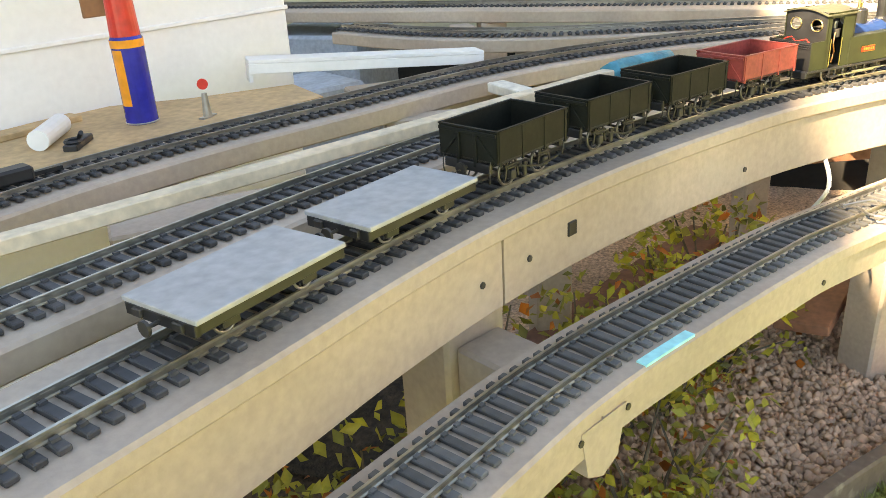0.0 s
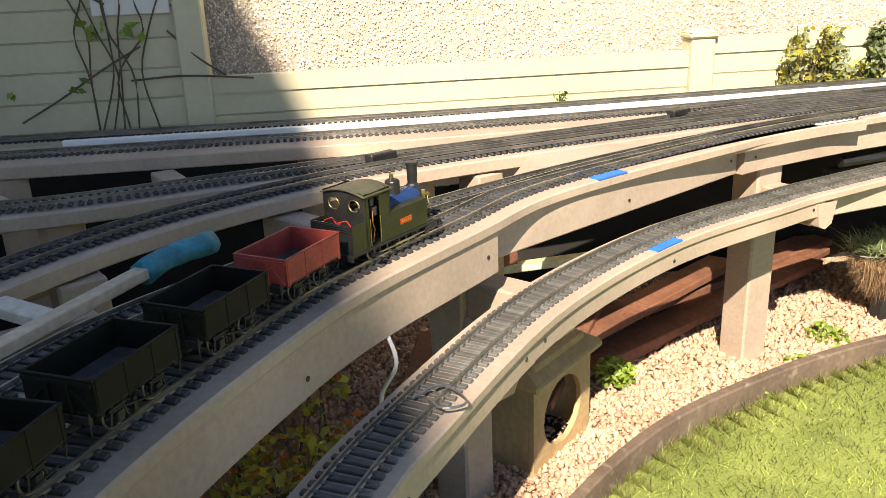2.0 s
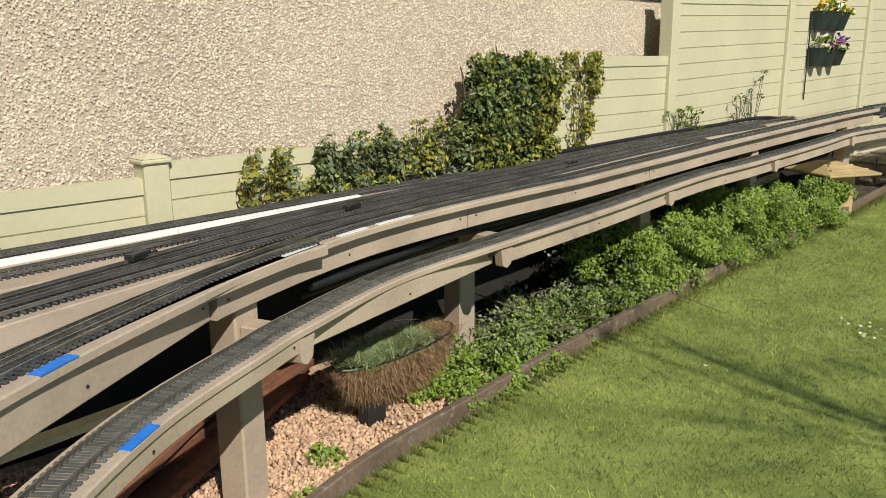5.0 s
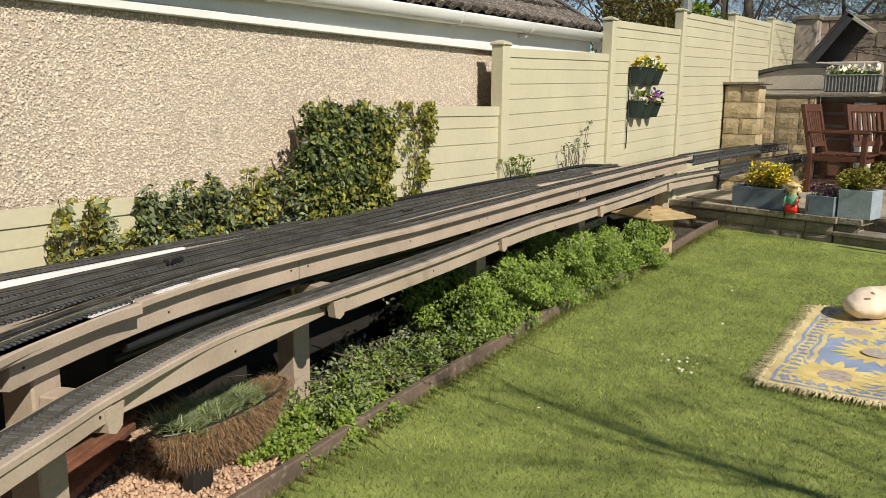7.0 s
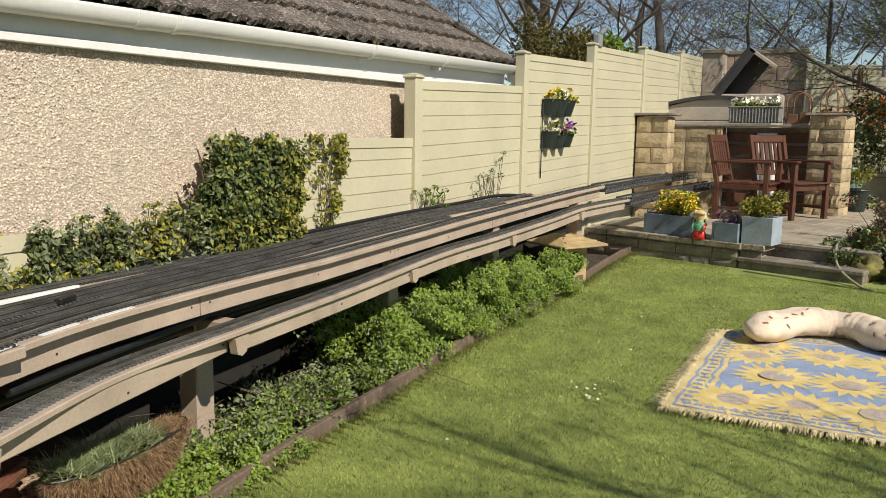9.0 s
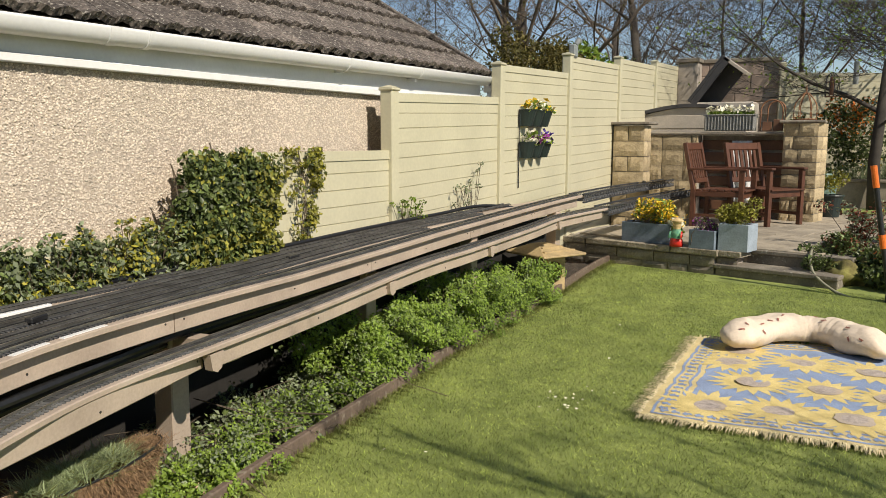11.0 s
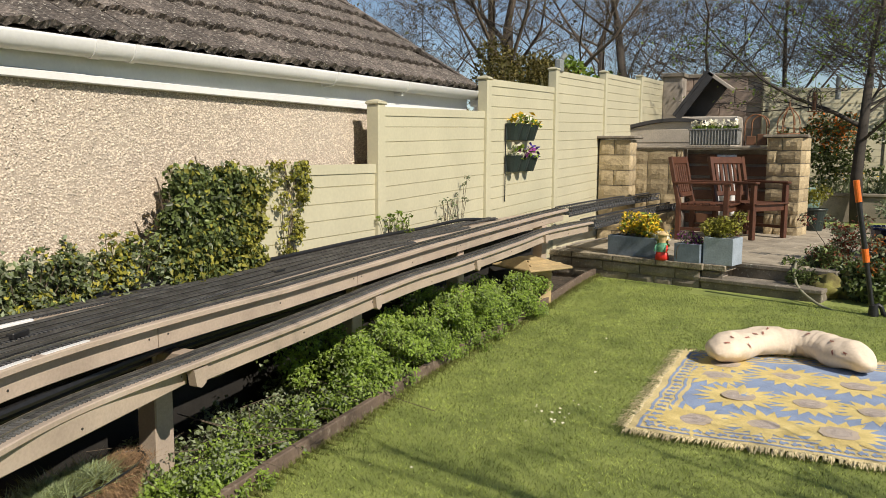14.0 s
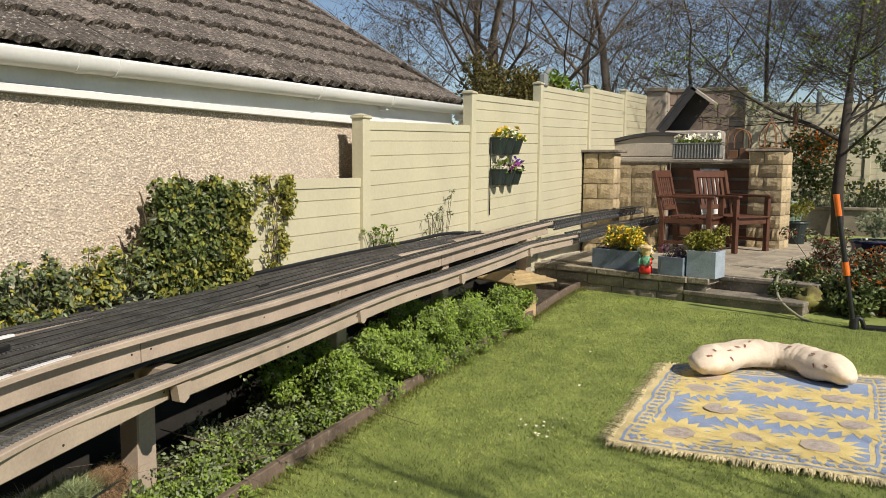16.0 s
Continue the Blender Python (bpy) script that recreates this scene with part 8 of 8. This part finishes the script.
    # floodlight on the third post
    fl = empty("security_light", pose(0.0, 3.9, 2.40))
    tagged(fl, "grey security light with a sensor on a fence post", "light")
    bm = bmesh.new()
    box(bm, -0.03, 0.05, -0.02, 0.10, -0.05, 0.10, 0.015)
    part("housing", bm, "grey_lamp", fl)
    bm = bmesh.new()
    cyl(bm, (0.03, 0.05, 0.10), (0.06, 0.09, 0.16), 0.025, 0.035, n=12)
    bmesh.ops.create_uvsphere(bm, u_segments=10, v_segments=6, radius=0.035, matrix=Matrix.Translation((0.0, 0.12, 0.08)))
    part("sensor", bm, "grey_lamp", fl)
    # pocket planters
    for z, k0 in ((1.56, 0), (1.25, 1)):
        e = empty("wall_planter", pose(0.06, 2.42, z))
        tagged(e, "dark green three-pocket wall planter hooked on the fence", "wall planter", "wall planters")
        bm = bmesh.new()
        box(bm, -0.035, -0.02, -0.10, 0.54, 0.0, 0.16, 0.004)
        part("back_plate", bm, "dark_pot", e)
        for k in range(3):
            bm = bmesh.new()
            y = k * 0.215
            vs = []
            for zz, r in ((0.0, 0.066), (0.16, 0.108)):
                vs.append([bm.verts.new((-0.02 + r * 1.25 * math.sin(a), y - r * math.cos(a), zz)) for a in np.linspace(0, math.pi, 10)])
            for i in range(9):
                bm.faces.new((vs[0][i], vs[0][i + 1], vs[1][i + 1], vs[1][i]))
            bm.faces.new(list(reversed(vs[0])))
            bm.faces.new([bm.verts.new(v.co - Vector((0, 0, 0.012))) for v in vs[1]])
            bmesh.ops.recalc_face_normals(bm, faces=bm.faces[:])
            part("pocket", bm, "dark_pot", e)
            P = clumps(np.random.default_rng(100 + k + 5 * k0), [(0.05, y, 0.18)], 0.10, 26)
            tagged(leaf_mesh("leaves", P, 0.05, "bright_leaf", e, seed=101 + k), kind="stuff")
            P = clumps(np.random.default_rng(110 + k + 5 * k0), [(0.05, y, 0.20)], 0.10, 22)
            mt = ("yellow_flower", "white_flower", "yellow_flower", "white_flower", "purple_flower", "violet")[k + 3 * k0]
            tagged(leaf_mesh("petals", P, 0.05, mt, e, seed=121 + k, ratio=0.9), kind="stuff")
    bm = bmesh.new()
    tube(bm, curve3([(0.03, 2.32, 1.72), (0.035, 2.31, 1.3), (0.03, 2.32, 0.95)], 0.05), 0.006, 5)
    tagged(mesh_ob("irrigation_tube", bm, "black"), "thin black tube running down the fence", "tube")
    # bridge spans
    for nm, pts, zt, lb in (("lattice_bridge", [(0.50, 2.92), (0.49, 4.2), (0.54, 5.4), (0.64, 6.6)], 0.835, "dark metal lattice girder bridge carrying the main line"),
                            ("lattice_bridge", [(0.735, 3.03), (0.77, 4.4), (0.85, 5.5), (0.94, 6.6)], 0.71, "dark metal lattice girder bridge carrying the lower line")):
        e = empty(nm)
        tagged(e, lb, "bridge", "lattice bridges")
        c = spline(pts, 0.06)
        for o in (0.0, 0.15):
            cc = offset(c, o)
            for z in (zt - 0.042, zt + 0.042):
                bm = bmesh.new()
                sweep(bm, cc, [(-0.008, z - 0.008), (-0.008, z + 0.008), (0.008, z + 0.008), (0.008, z - 0.008)])
                bmesh.ops.recalc_face_normals(bm, faces=bm.faces[:])
                part("chord", bm, "bridge_metal", e)
            bm = bmesh.new()
            for p, q in zip(cc, cc[1:]):
                cyl(bm, (p.x, p.y, zt - 0.04), (q.x, q.y, zt + 0.04), 0.003, n=4)
                cyl(bm, (q.x, q.y, zt - 0.04), (p.x, p.y, zt + 0.04), 0.003, n=4)
            tagged(part("lattice", bm, "bridge_metal", e), kind="stuff")
        bm = bmesh.new()
        sweep(bm, c, [(0.0, zt - 0.03), (0.0, zt - 0.01), (0.15, zt - 0.01), (0.15, zt - 0.03)])
        bmesh.ops.recalc_face_normals(bm, faces=bm.faces[:])
        part("floor_plate", bm, "sleeper", e)
        bm = bmesh.new()
        for o in (0.048, 0.102):
            sweep(bm, c, [(o - 0.003, zt - 0.01), (o - 0.003, zt + 0.012), (o + 0.003, zt + 0.012), (o + 0.003, zt - 0.01)])
        bmesh.ops.recalc_face_normals(bm, faces=bm.faces[:])
        tagged(part("bridge_rails", bm, "rail", e), kind="stuff")


def tree(name, m, height, seed, label, spread=1.0, levels=5, leaf=None, r0=0.14, low=0.25, bark="twig"):
    """A bare spring tree: tapered trunk, limbs and twigs; leaf: (number, size, material)."""
    e = empty(name, m)
    tagged(e, label, "tree", "trees beyond the fence" if "beyond" in label else "")
    rng = random.Random(seed)
    trunk = bmesh.new()
    segs = []
    tips = []

    def grow(p, d, L, r, lv):
        n = 3
        pts, rr = [p], [r]
        q, dd = p, d
        for i in range(n):
            w = 0.16 if lv else 0.07
            dd = (dd + Vector((rng.gauss(0, w), rng.gauss(0, w), rng.gauss(0.03, 0.1)))).normalized()
            q = q + dd * L / n
            pts.append(q)
            rr.append(r * (1 - 0.4 * (i + 1) / n))
        if lv == 0:
            tube(trunk, pts, rr, 8)
        else:
            for a, b, u, w in zip(pts, pts[1:], rr, rr[1:]):
                segs.append((a, b, u, w))
        if lv >= levels:
            tips.append(q)
            return
        grow(q, dd, L * 0.62, rr[-1] * 0.85, lv + 1)
        k = rng.randint(2, 4) if lv else rng.randint(5, 7)
        for i in range(k):
            t = rng.uniform(low if lv == 0 else 0.25, 1.0)
            j = min(int(t * n), n - 1)
            b = pts[j].lerp(pts[j + 1], t * n - j)
            a = rng.uniform(0, 2 * math.pi)
            sp = rng.uniform(0.55, 1.1) * spread
            side = Vector((math.cos(a), math.sin(a), rng.uniform(-0.1, 0.5)))
            nd = (dd * 0.55 + side * sp).normalized()
            grow(b, nd, L * rng.uniform(0.5, 0.75), rr[j] * rng.uniform(0.32, 0.5), lv + 1)
    grow(Vector((0, 0, -0.2)), Vector((rng.gauss(0, 0.08), rng.gauss(0, 0.08), 1)).normalized(), height * 0.5, r0, 0)
    part("trunk", trunk, "bark" if bark == "twig" else bark, e, smooth=True)
    S = np.array([[*a, *b, u, w] for a, b, u, w in segs])
    P, Q = S[:, 0:3], S[:, 3:6]
    D = Q - P
    D /= np.linalg.norm(D, axis=1)[:, None] + 1e-9
    ref = np.where(np.abs(D[:, 2:3]) > 0.9, np.array([[1.0, 0, 0]]), np.array([[0, 0, 1.0]]))
    X = np.cross(D, ref)
    X /= np.linalg.norm(X, axis=1)[:, None]
    Y = np.cross(D, X)
    V = []
    for base, rad in ((P, S[:, 6:7]), (Q, S[:, 7:8])):
        for a in (0, 2.094, 4.189):
            V.append(base + (X * math.cos(a) + Y * math.sin(a)) * np.maximum(rad, 0.0035))
    V = np.stack(V, 1)
    b = (np.arange(len(S)) * 6)[:, None]
    F = np.concatenate([b + np.array([[i, (i + 1) % 3, 3 + (i + 1) % 3, 3 + i]]) for i in range(3)])
    tagged(tri_mesh("branch_mass", V.reshape(-1, 3), F, bark, e), "tangle of bare limbs and twigs", kind="stuff")
    if leaf:
        g = np.random.default_rng(seed)
        T = np.array([list(t) for t in tips])
        tagged(leaf_mesh("crown", clumps(g, T, 0.18, leaf[0]), leaf[1], leaf[2], e, seed=seed), "sparse young leaves", kind="stuff")
    return e


def build_trees():
    rng = random.Random(5)
    spots = [(-2.9, 9.2, 8.0, 0.17), (-1.6, 12.5, 9, 0.13), (0.4, 14.5, 8, 0.06), (1.6, 13.2, 8.5, 0.07), (3.9, 13.5, 8, 0.06), (-2.6, 17, 9.5, 0.15), (5.2, 15.0, 9, 0.09), (-5.0, 14.0, 9, 0.18)]
    for i, (x, y, h, r) in enumerate(spots):
        tree("bare_tree", pose(x, y, 0), h, 200 + i, "bare branching tree beyond the garden fence", 1.0, 6 if i in (0, 3, 4) else 5, (500, 0.07, "conifer") if i % 3 == 1 else (2600, 0.06, "conifer") if i == 0 else None, r)
    tree("apple_tree", pose(3.16, 9.0, 0.55), 4.6, 306, "dark gnarled apple tree with few young leaves", 1.5, 5, (2600, 0.05, "bright_leaf"), 0.10, 0.35, "dark_twig")
    tree("bare_tree", pose(5.9, -3.2, 0), 4.3, 411, "bare garden tree at the far side of the lawn", 0.7, 4, None, 0.07)
    # hedge tops behind the fence
    g = np.random.default_rng(131)
    e = empty("hedge", pose(0, 0, 0))
    tagged(e, "green and rust conifer hedge showing over the fence", "hedge")
    cs = [(g.normal(-1.0, 0.2), g.uniform(4.3, 7.6), g.uniform(1.9, 2.72)) for _ in range(70)]
    tagged(leaf_mesh("leaves", clumps(g, cs, 0.24, 14000), 0.045, "conifer", e, seed=132), kind="stuff")
    cs = [(g.normal(-1.3, 0.3), g.uniform(6.5, 10.5), g.uniform(1.9, 2.9)) for _ in range(26)]
    tagged(leaf_mesh("fresh_leaves", clumps(g, cs, 0.3, 3600), 0.08, "bright_leaf", e, seed=133), kind="stuff")
    # wooded distance
    bm = bmesh.new()
    rows = []
    for i in range(97):
        a = math.radians(-70 + i * 1.55)
        x, y = 60 * math.sin(a), 60 * math.cos(a)
        h = 3.4 + 1.6 * noise.noise(Vector((i * 0.17, 0, 0))) + 0.7 * noise.noise(Vector((i * 0.9, 3, 0)))
        rows.append([bm.verts.new((x, y, -1)), bm.verts.new((x, y, h))])
    for a, b in zip(rows, rows[1:]):
        bm.faces.new((a[0], b[0], b[1], a[1]))
    tagged(mesh_ob("backdrop", bm, "far_wood"), "far wooded skyline", "distance", kind="structure")


def build_plants():
    g = np.random.default_rng(141)
    # ivy on the fence
    e = empty("ivy_bush")
    tagged(e, "thick dark ivy grown over the fence panel", "ivy")
    cs = []
    for _ in range(420):
        y, z = g.uniform(-2.12, -1.49), g.uniform(0.76, 1.37)
        edge = 1.36 - 1.6 * max(0.0, -2.02 - y) - 0.05 * abs(math.sin(y * 17)) - 0.04 * math.sin(y * 41)
        if z > edge:
            z = g.uniform(0.8, edge)
        cs.append((g.uniform(0.045, 0.13) * (1.3 - abs(z - 1.1)), y, z))
    P = clumps(g, cs, 0.055, 13500)
    P[:, 0] = np.abs(P[:, 0] - 0.03) + 0.045
    tagged(leaf_mesh("leaves", P, 0.030, "ivy", e, seed=142, up=0.2, out=(1, 0, 0)), kind="stuff")
    k = g.uniform(size=len(P)) < 0.07 + 0.35 * (P[:, 1] > -1.68) * (P[:, 2] < 1.25) + 0.30 * (P[:, 1] > -1.54) + 0.25 * (P[:, 2] > 1.31) + 0.2 * (P[:, 2] < 0.95)
    tagged(leaf_mesh("young_leaves", P[k] + np.array([0.02, 0, 0.01]), 0.03, "gold_leaf", e, seed=143, out=(1, 0, 0)), kind="stuff")
    bm = bmesh.new()
    for _ in range(60):
        y = g.uniform(-2.05, -1.50)
        p = [(0.03, y, 0.7), (0.05, y + g.normal(0, 0.05), 1.0), (0.06, y + g.normal(0, 0.08), g.uniform(1.1, 1.42))]
        tube(bm, curve3(p, 0.1), 0.004, 4)
    tagged(part("stem_mass", bm, "stem", e), kind="stuff")
    e = empty("climbing_ivy")
    tagged(e, "strand of yellow-green ivy climbing over the fence top", "ivy")
    cs = []
    for z in 1.36 - 0.6 * g.uniform(0, 1, 90) ** 1.4:
        k = (z - 0.76) / 0.6
        cs.append((g.uniform(0.02, 0.06), (-1.16 - 0.02 * k if g.uniform() < 0.4 else -1.06 + 0.10 * k) + (0.02 + 0.03 * k * k) * g.normal(), z))
    cs += [(0.03, y, 1.36 + g.normal(0, 0.01)) for y in g.uniform(-1.28, -0.92, 12)]
    P = clumps(g, cs, 0.03, 760)
    P[:, 0] = np.abs(P[:, 0]) + 0.02
    tagged(leaf_mesh("leaves", P, 0.027, "gold_leaf", e, seed=144, out=(1, 0, 0)), kind="stuff")
    tagged(leaf_mesh("yellow_leaves", P[::4] + 0.008, 0.026, "yellow_leaf", e, seed=146, out=(1, 0, 0)), kind="stuff")
    tagged(leaf_mesh("dark_leaves", P[::8] + 0.004, 0.034, "ivy", e, seed=145, out=(1, 0, 0)), kind="stuff")
    bm = bmesh.new()
    for _ in range(6):
        y = g.normal(-1.08, 0.06)
        tube(bm, curve3([(0.03, y, 0.75), (0.04, y + g.normal(0, 0.06), 1.1), (0.03, y + g.normal(0, 0.1), 1.4)], 0.1), 0.003, 4)
    tagged(part("stem_mass", bm, "stem", e), kind="stuff")
    # low leafy shrubs along the fence behind the yard
    rows = ((-3.42, -3.18, 1.0, 300, "gold_leaf", 0.3), (-3.03, -2.74, 1.03, 560, "ivy", 0.15), (-2.72, -2.50, 1.03, 380, "ivy", 0.35), (-2.49, -2.33, 1.07, 420, "gold_leaf", 0.8), (-2.45, -2.05, 1.04, 720, "ivy", 0.3), (-3.15, -2.55, 0.86, 500, "gold_leaf", 0.4))
    for i, (y0, y1, zt, n, mt, gold) in enumerate(rows):
        e = empty("fence_shrub")
        tagged(e, "leafy climbing shrub against the low fence", "shrub", "shrubs along the fence")
        cs = []
        for y in g.uniform(y0, y1, 14):
            # one shoot each, leafy along its length
            top = 0.80 + (zt - 0.80) * g.uniform(0.35, 1.08)
            for z in np.arange(0.76, top, 0.035):
                cs.append((g.uniform(0.04, 0.13), y + g.normal(0, 0.018), z))
        P = clumps(g, cs, 0.034, int(n * 1.7))
        P[:, 0] = np.abs(P[:, 0]) + 0.01
        tagged(leaf_mesh("leaves", P, 0.026, mt, e, seed=150 + i, out=(0.6, 0, 0)), kind="stuff")
        tagged(leaf_mesh("pale_leaves", P[::2] + 0.008, 0.027, "grey_leaf", e, seed=160 + i, out=(0.6, 0, 0)), kind="stuff")
        k = g.uniform(size=len(P)) < gold * 0.5
        tagged(leaf_mesh("yellow_leaves", P[k] + 0.012, 0.024, "yellow_leaf", e, seed=165 + i, out=(0.6, 0, 0)), kind="stuff")
        bm = bmesh.new()
        for q in cs:
            tube(bm, [(0.06, (y0 + y1) / 2 + g.normal(0, 0.04), 0.6), q], 0.0022, 4)
        tagged(part("stem_mass", bm, "stem", e), kind="stuff")
    for i, (y, zt, n, lb) in enumerate(((0.04, 1.0, 150, "small leafy seedling against the fence"), (0.27, 0.97, 170, "small leafy seedling against the fence"), (1.22, 1.24, 130, "thin sprawling shrub against the fence"), (0.98, 1.06, 90, "thin sprawling shrub against the fence"), (-4.35, 0.80, 14, "tiny yellow-green weed behind the track"))):
        e = empty("fence_seedling")
        tagged(e, lb, "shrub")
        cs = [(g.uniform(0.05, 0.13), y + (zt - 0.75) * g.normal(0, 0.25), g.uniform(0.76, zt)) for _ in range(12)]
        tagged(leaf_mesh("leaves", clumps(g, cs, 0.03, int(n * 0.9)), 0.024, "grey_leaf" if i in (2, 3) else "bright_leaf", e, seed=170 + i), kind="stuff")
        bm = bmesh.new()
        for q in cs:
            tube(bm, [(0.07, y, 0.7), q], 0.0025, 4)
        tagged(part("stem_mass", bm, "stem", e), kind="stuff")
    # vine on the near fence
    e = empty("bare_vine")
    tagged(e, "twisting brown vine with a few leaves on the fence", "vine")
    for k in range(8):
        y = -6.0 + g.normal(0, 0.06)
        pts = [(0.035, y, 0.75)]
        for z in np.arange(0.95, 1.9, 0.15):
            y += g.normal(0, 0.05)
            pts.append((0.035 + abs(g.normal(0, 0.012)), y, z))
        bm = bmesh.new()
        tube(bm, curve3(pts, 0.04), 0.0034, 5)
        part("stem", bm, "stem", e)
    for pts in ([(0.035, -6.35, 0.8), (0.04, -6.2, 0.88), (0.04, -6.05, 0.97), (0.04, -5.9, 1.05)], [(0.035, -5.95, 0.93), (0.06, -5.75, 0.94), (0.07, -5.5, 0.92)], [(0.035, -5.8, 1.1), (0.05, -5.7, 1.0), (0.06, -5.6, 0.93)], [(0.03, -6.44, 0.8), (0.03, -6.42, 1.2), (0.03, -6.44, 1.7)], [(0.035, -6.0, 1.2), (0.04, -6.2, 1.3), (0.04, -6.45, 1.28)]):
        bm = bmesh.new()
        tube(bm, curve3(pts, 0.03), 0.004, 5)
        part("stem", bm, "stem", e)
    cs = [(0.07, -6.45, 0.98), (0.07, -6.38, 0.90), (0.07, -6.05, 1.12), (0.07, -5.92, 1.1), (0.07, -6.12, 0.93), (0.07, -6.0, 1.3), (0.07, -5.9, 1.36)]
    tagged(leaf_mesh("leaves", clumps(g, cs, 0.05, 60), 0.036, "bright_leaf", e, seed=181, out=(1, 0, 0)), kind="stuff")
    bm = bmesh.new()
    box(bm, 0.022, 0.034, -6.05, -5.78, 1.16, 1.42, 0.003)
    tagged(mesh_ob("wall_sign", bm, "white"), "plain white board fixed to the fence behind the vine", "board")
    # green bush under the decks
    e = empty("box_bush")
    tagged(e, "bright green small-leaved bushes filling the bed under the decks", "bush")
    cs = []
    for _ in range(260):
        y = g.uniform(-1.55, 1.6)
        top = 0.50 - 0.10 * abs(math.sin(y * 2.3)) - (0.12 if y > 0.9 else 0)
        cs.append((g.uniform(0.30, 0.73), y, g.uniform(0.03, top)))
    tagged(leaf_mesh("leaves", clumps(g, cs, 0.09, 42000), 0.021, "bright_leaf", e, seed=191, out=(1.6, -0.6, 0.8)), kind="stuff")
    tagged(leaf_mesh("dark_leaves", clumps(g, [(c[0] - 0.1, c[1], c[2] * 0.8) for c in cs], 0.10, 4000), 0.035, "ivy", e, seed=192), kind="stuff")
    bm = bmesh.new()
    for c in cs[::3]:
        tube(bm, [(0.45, c[1] + g.normal(0, 0.05), -0.02), c], 0.003, 4)
    tagged(part("stem_mass", bm, "stem", e), kind="stuff")
    e = empty("ground_ivy")
    tagged(e, "trailing grey-green ivy over the soil", "ground cover")
    cs = [(g.uniform(0.25, 0.84), g.uniform(-2.75, -1.2), g.uniform(0.01, 0.16)) for _ in range(130)]
    cs = [c for c in cs if c[0] < 0.86 - 0.09 * (c[1] + 2.75)]
    tagged(leaf_mesh("leaves", clumps(g, cs, 0.07, 3000), 0.023, "grey_leaf", e, seed=193, out=(0.6, -0.3, 0.3)), kind="stuff")
    tagged(leaf_mesh("dark_leaves", clumps(g, cs, 0.08, 2600), 0.025, "ivy", e, seed=194), kind="stuff")
    tagged(leaf_mesh("fresh_leaves", clumps(g, [c for c in cs if c[0] > 0.5], 0.075, 4600), 0.0185, "bright_leaf", e, seed=196, out=(1.5, -0.6, 0.9)), kind="stuff")
    bm = bmesh.new()
    for c in cs[::2]:
        tube(bm, curve3([c, (c[0] + g.normal(0, 0.1), c[1] + g.normal(0, 0.1), c[2] + 0.05), (c[0] + g.normal(0, 0.15), c[1] + g.normal(0, 0.15), c[2])], 0.05), 0.002, 4)
    tagged(part("runner", bm, "twig", e), kind="stuff")
    e = empty("weed_patch")
    tagged(e, "low bright green weeds along the edging", "weeds")
    cs = [(g.uniform(0.55, 0.9), g.uniform(-3.05, -2.3), g.uniform(0.0, 0.08)) for _ in range(40)] + [(1.0 + g.normal(0, 0.06), -3.95 + g.normal(0, 0.06), 0.0) for _ in range(2)] + [(0.85 + g.normal(0, 0.05), -3.6, 0.01) for _ in range(2)] + [(0.98, -4.42, 0.05), (1.02, -4.45, 0.08)]
    cs = [c for c in cs if c[1] > -3.3 and c[0] < 0.92 or c[1] <= -3.3]
    tagged(leaf_mesh("leaves", clumps(g, cs, 0.06, 6800), 0.018, "bright_leaf", e, seed=195, out=(1.3, -0.5, 1.0)), kind="stuff")
    # yellowing shrub between the near decks
    for i, (x, y, z, n) in enumerate(((2.50, -5.80, 0.1, 1), (2.25, -5.68, 0.1, 1), (1.98, -5.55, 0.1, 1), (1.75, -5.45, 0.1, 1), (2.2, -5.42, 0.0, 1), (1.55, -5.35, 0.1, 1), (2.72, -5.78, 0.1, 1))):
        cs = [(g.normal(0, 0.11), g.normal(0, 0.08), g.uniform(0.02, 0.40 if i != 4 else 0.25)) for _ in range(22)]
        shrub("barberry", pose(x, y, 0), cs, 0.085, 620, "straggling shrub with yellow and orange leaves below the decks", "shrub", (("leaves", 0.45, 0.028, "yellow_leaf"), ("green_leaves", 0.45, 0.027, "gold_leaf"), ("orange_leaves", 0.10, 0.03, "orange_leaf")), 210 + i, group="yellowing shrubs")
    # soil cover under the yard, with the decks' shade put into its colour
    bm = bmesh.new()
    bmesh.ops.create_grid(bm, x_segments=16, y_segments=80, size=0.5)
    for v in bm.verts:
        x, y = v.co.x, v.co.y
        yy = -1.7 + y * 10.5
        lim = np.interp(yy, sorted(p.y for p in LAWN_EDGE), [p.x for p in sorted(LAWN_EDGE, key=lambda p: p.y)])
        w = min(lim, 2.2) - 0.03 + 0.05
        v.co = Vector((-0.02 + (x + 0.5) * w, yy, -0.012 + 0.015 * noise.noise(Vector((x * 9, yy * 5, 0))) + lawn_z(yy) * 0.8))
    tagged(mesh_ob("bed_soil", bm, "turf"), "bed soil under the decks, its colour darkened for shade", "soil", kind="structure")


build_ground()
build_shade_house()
build_house()
build_fence()
build_decks()
build_posts()
build_tracks()
build_train()
build_near_clutter()
build_under_decks()
build_patio()
build_bar()
build_patio_things()
build_lawn_things()
build_rockery()
build_far()
build_trees()
build_plants()
build_gravel()
build_grass()
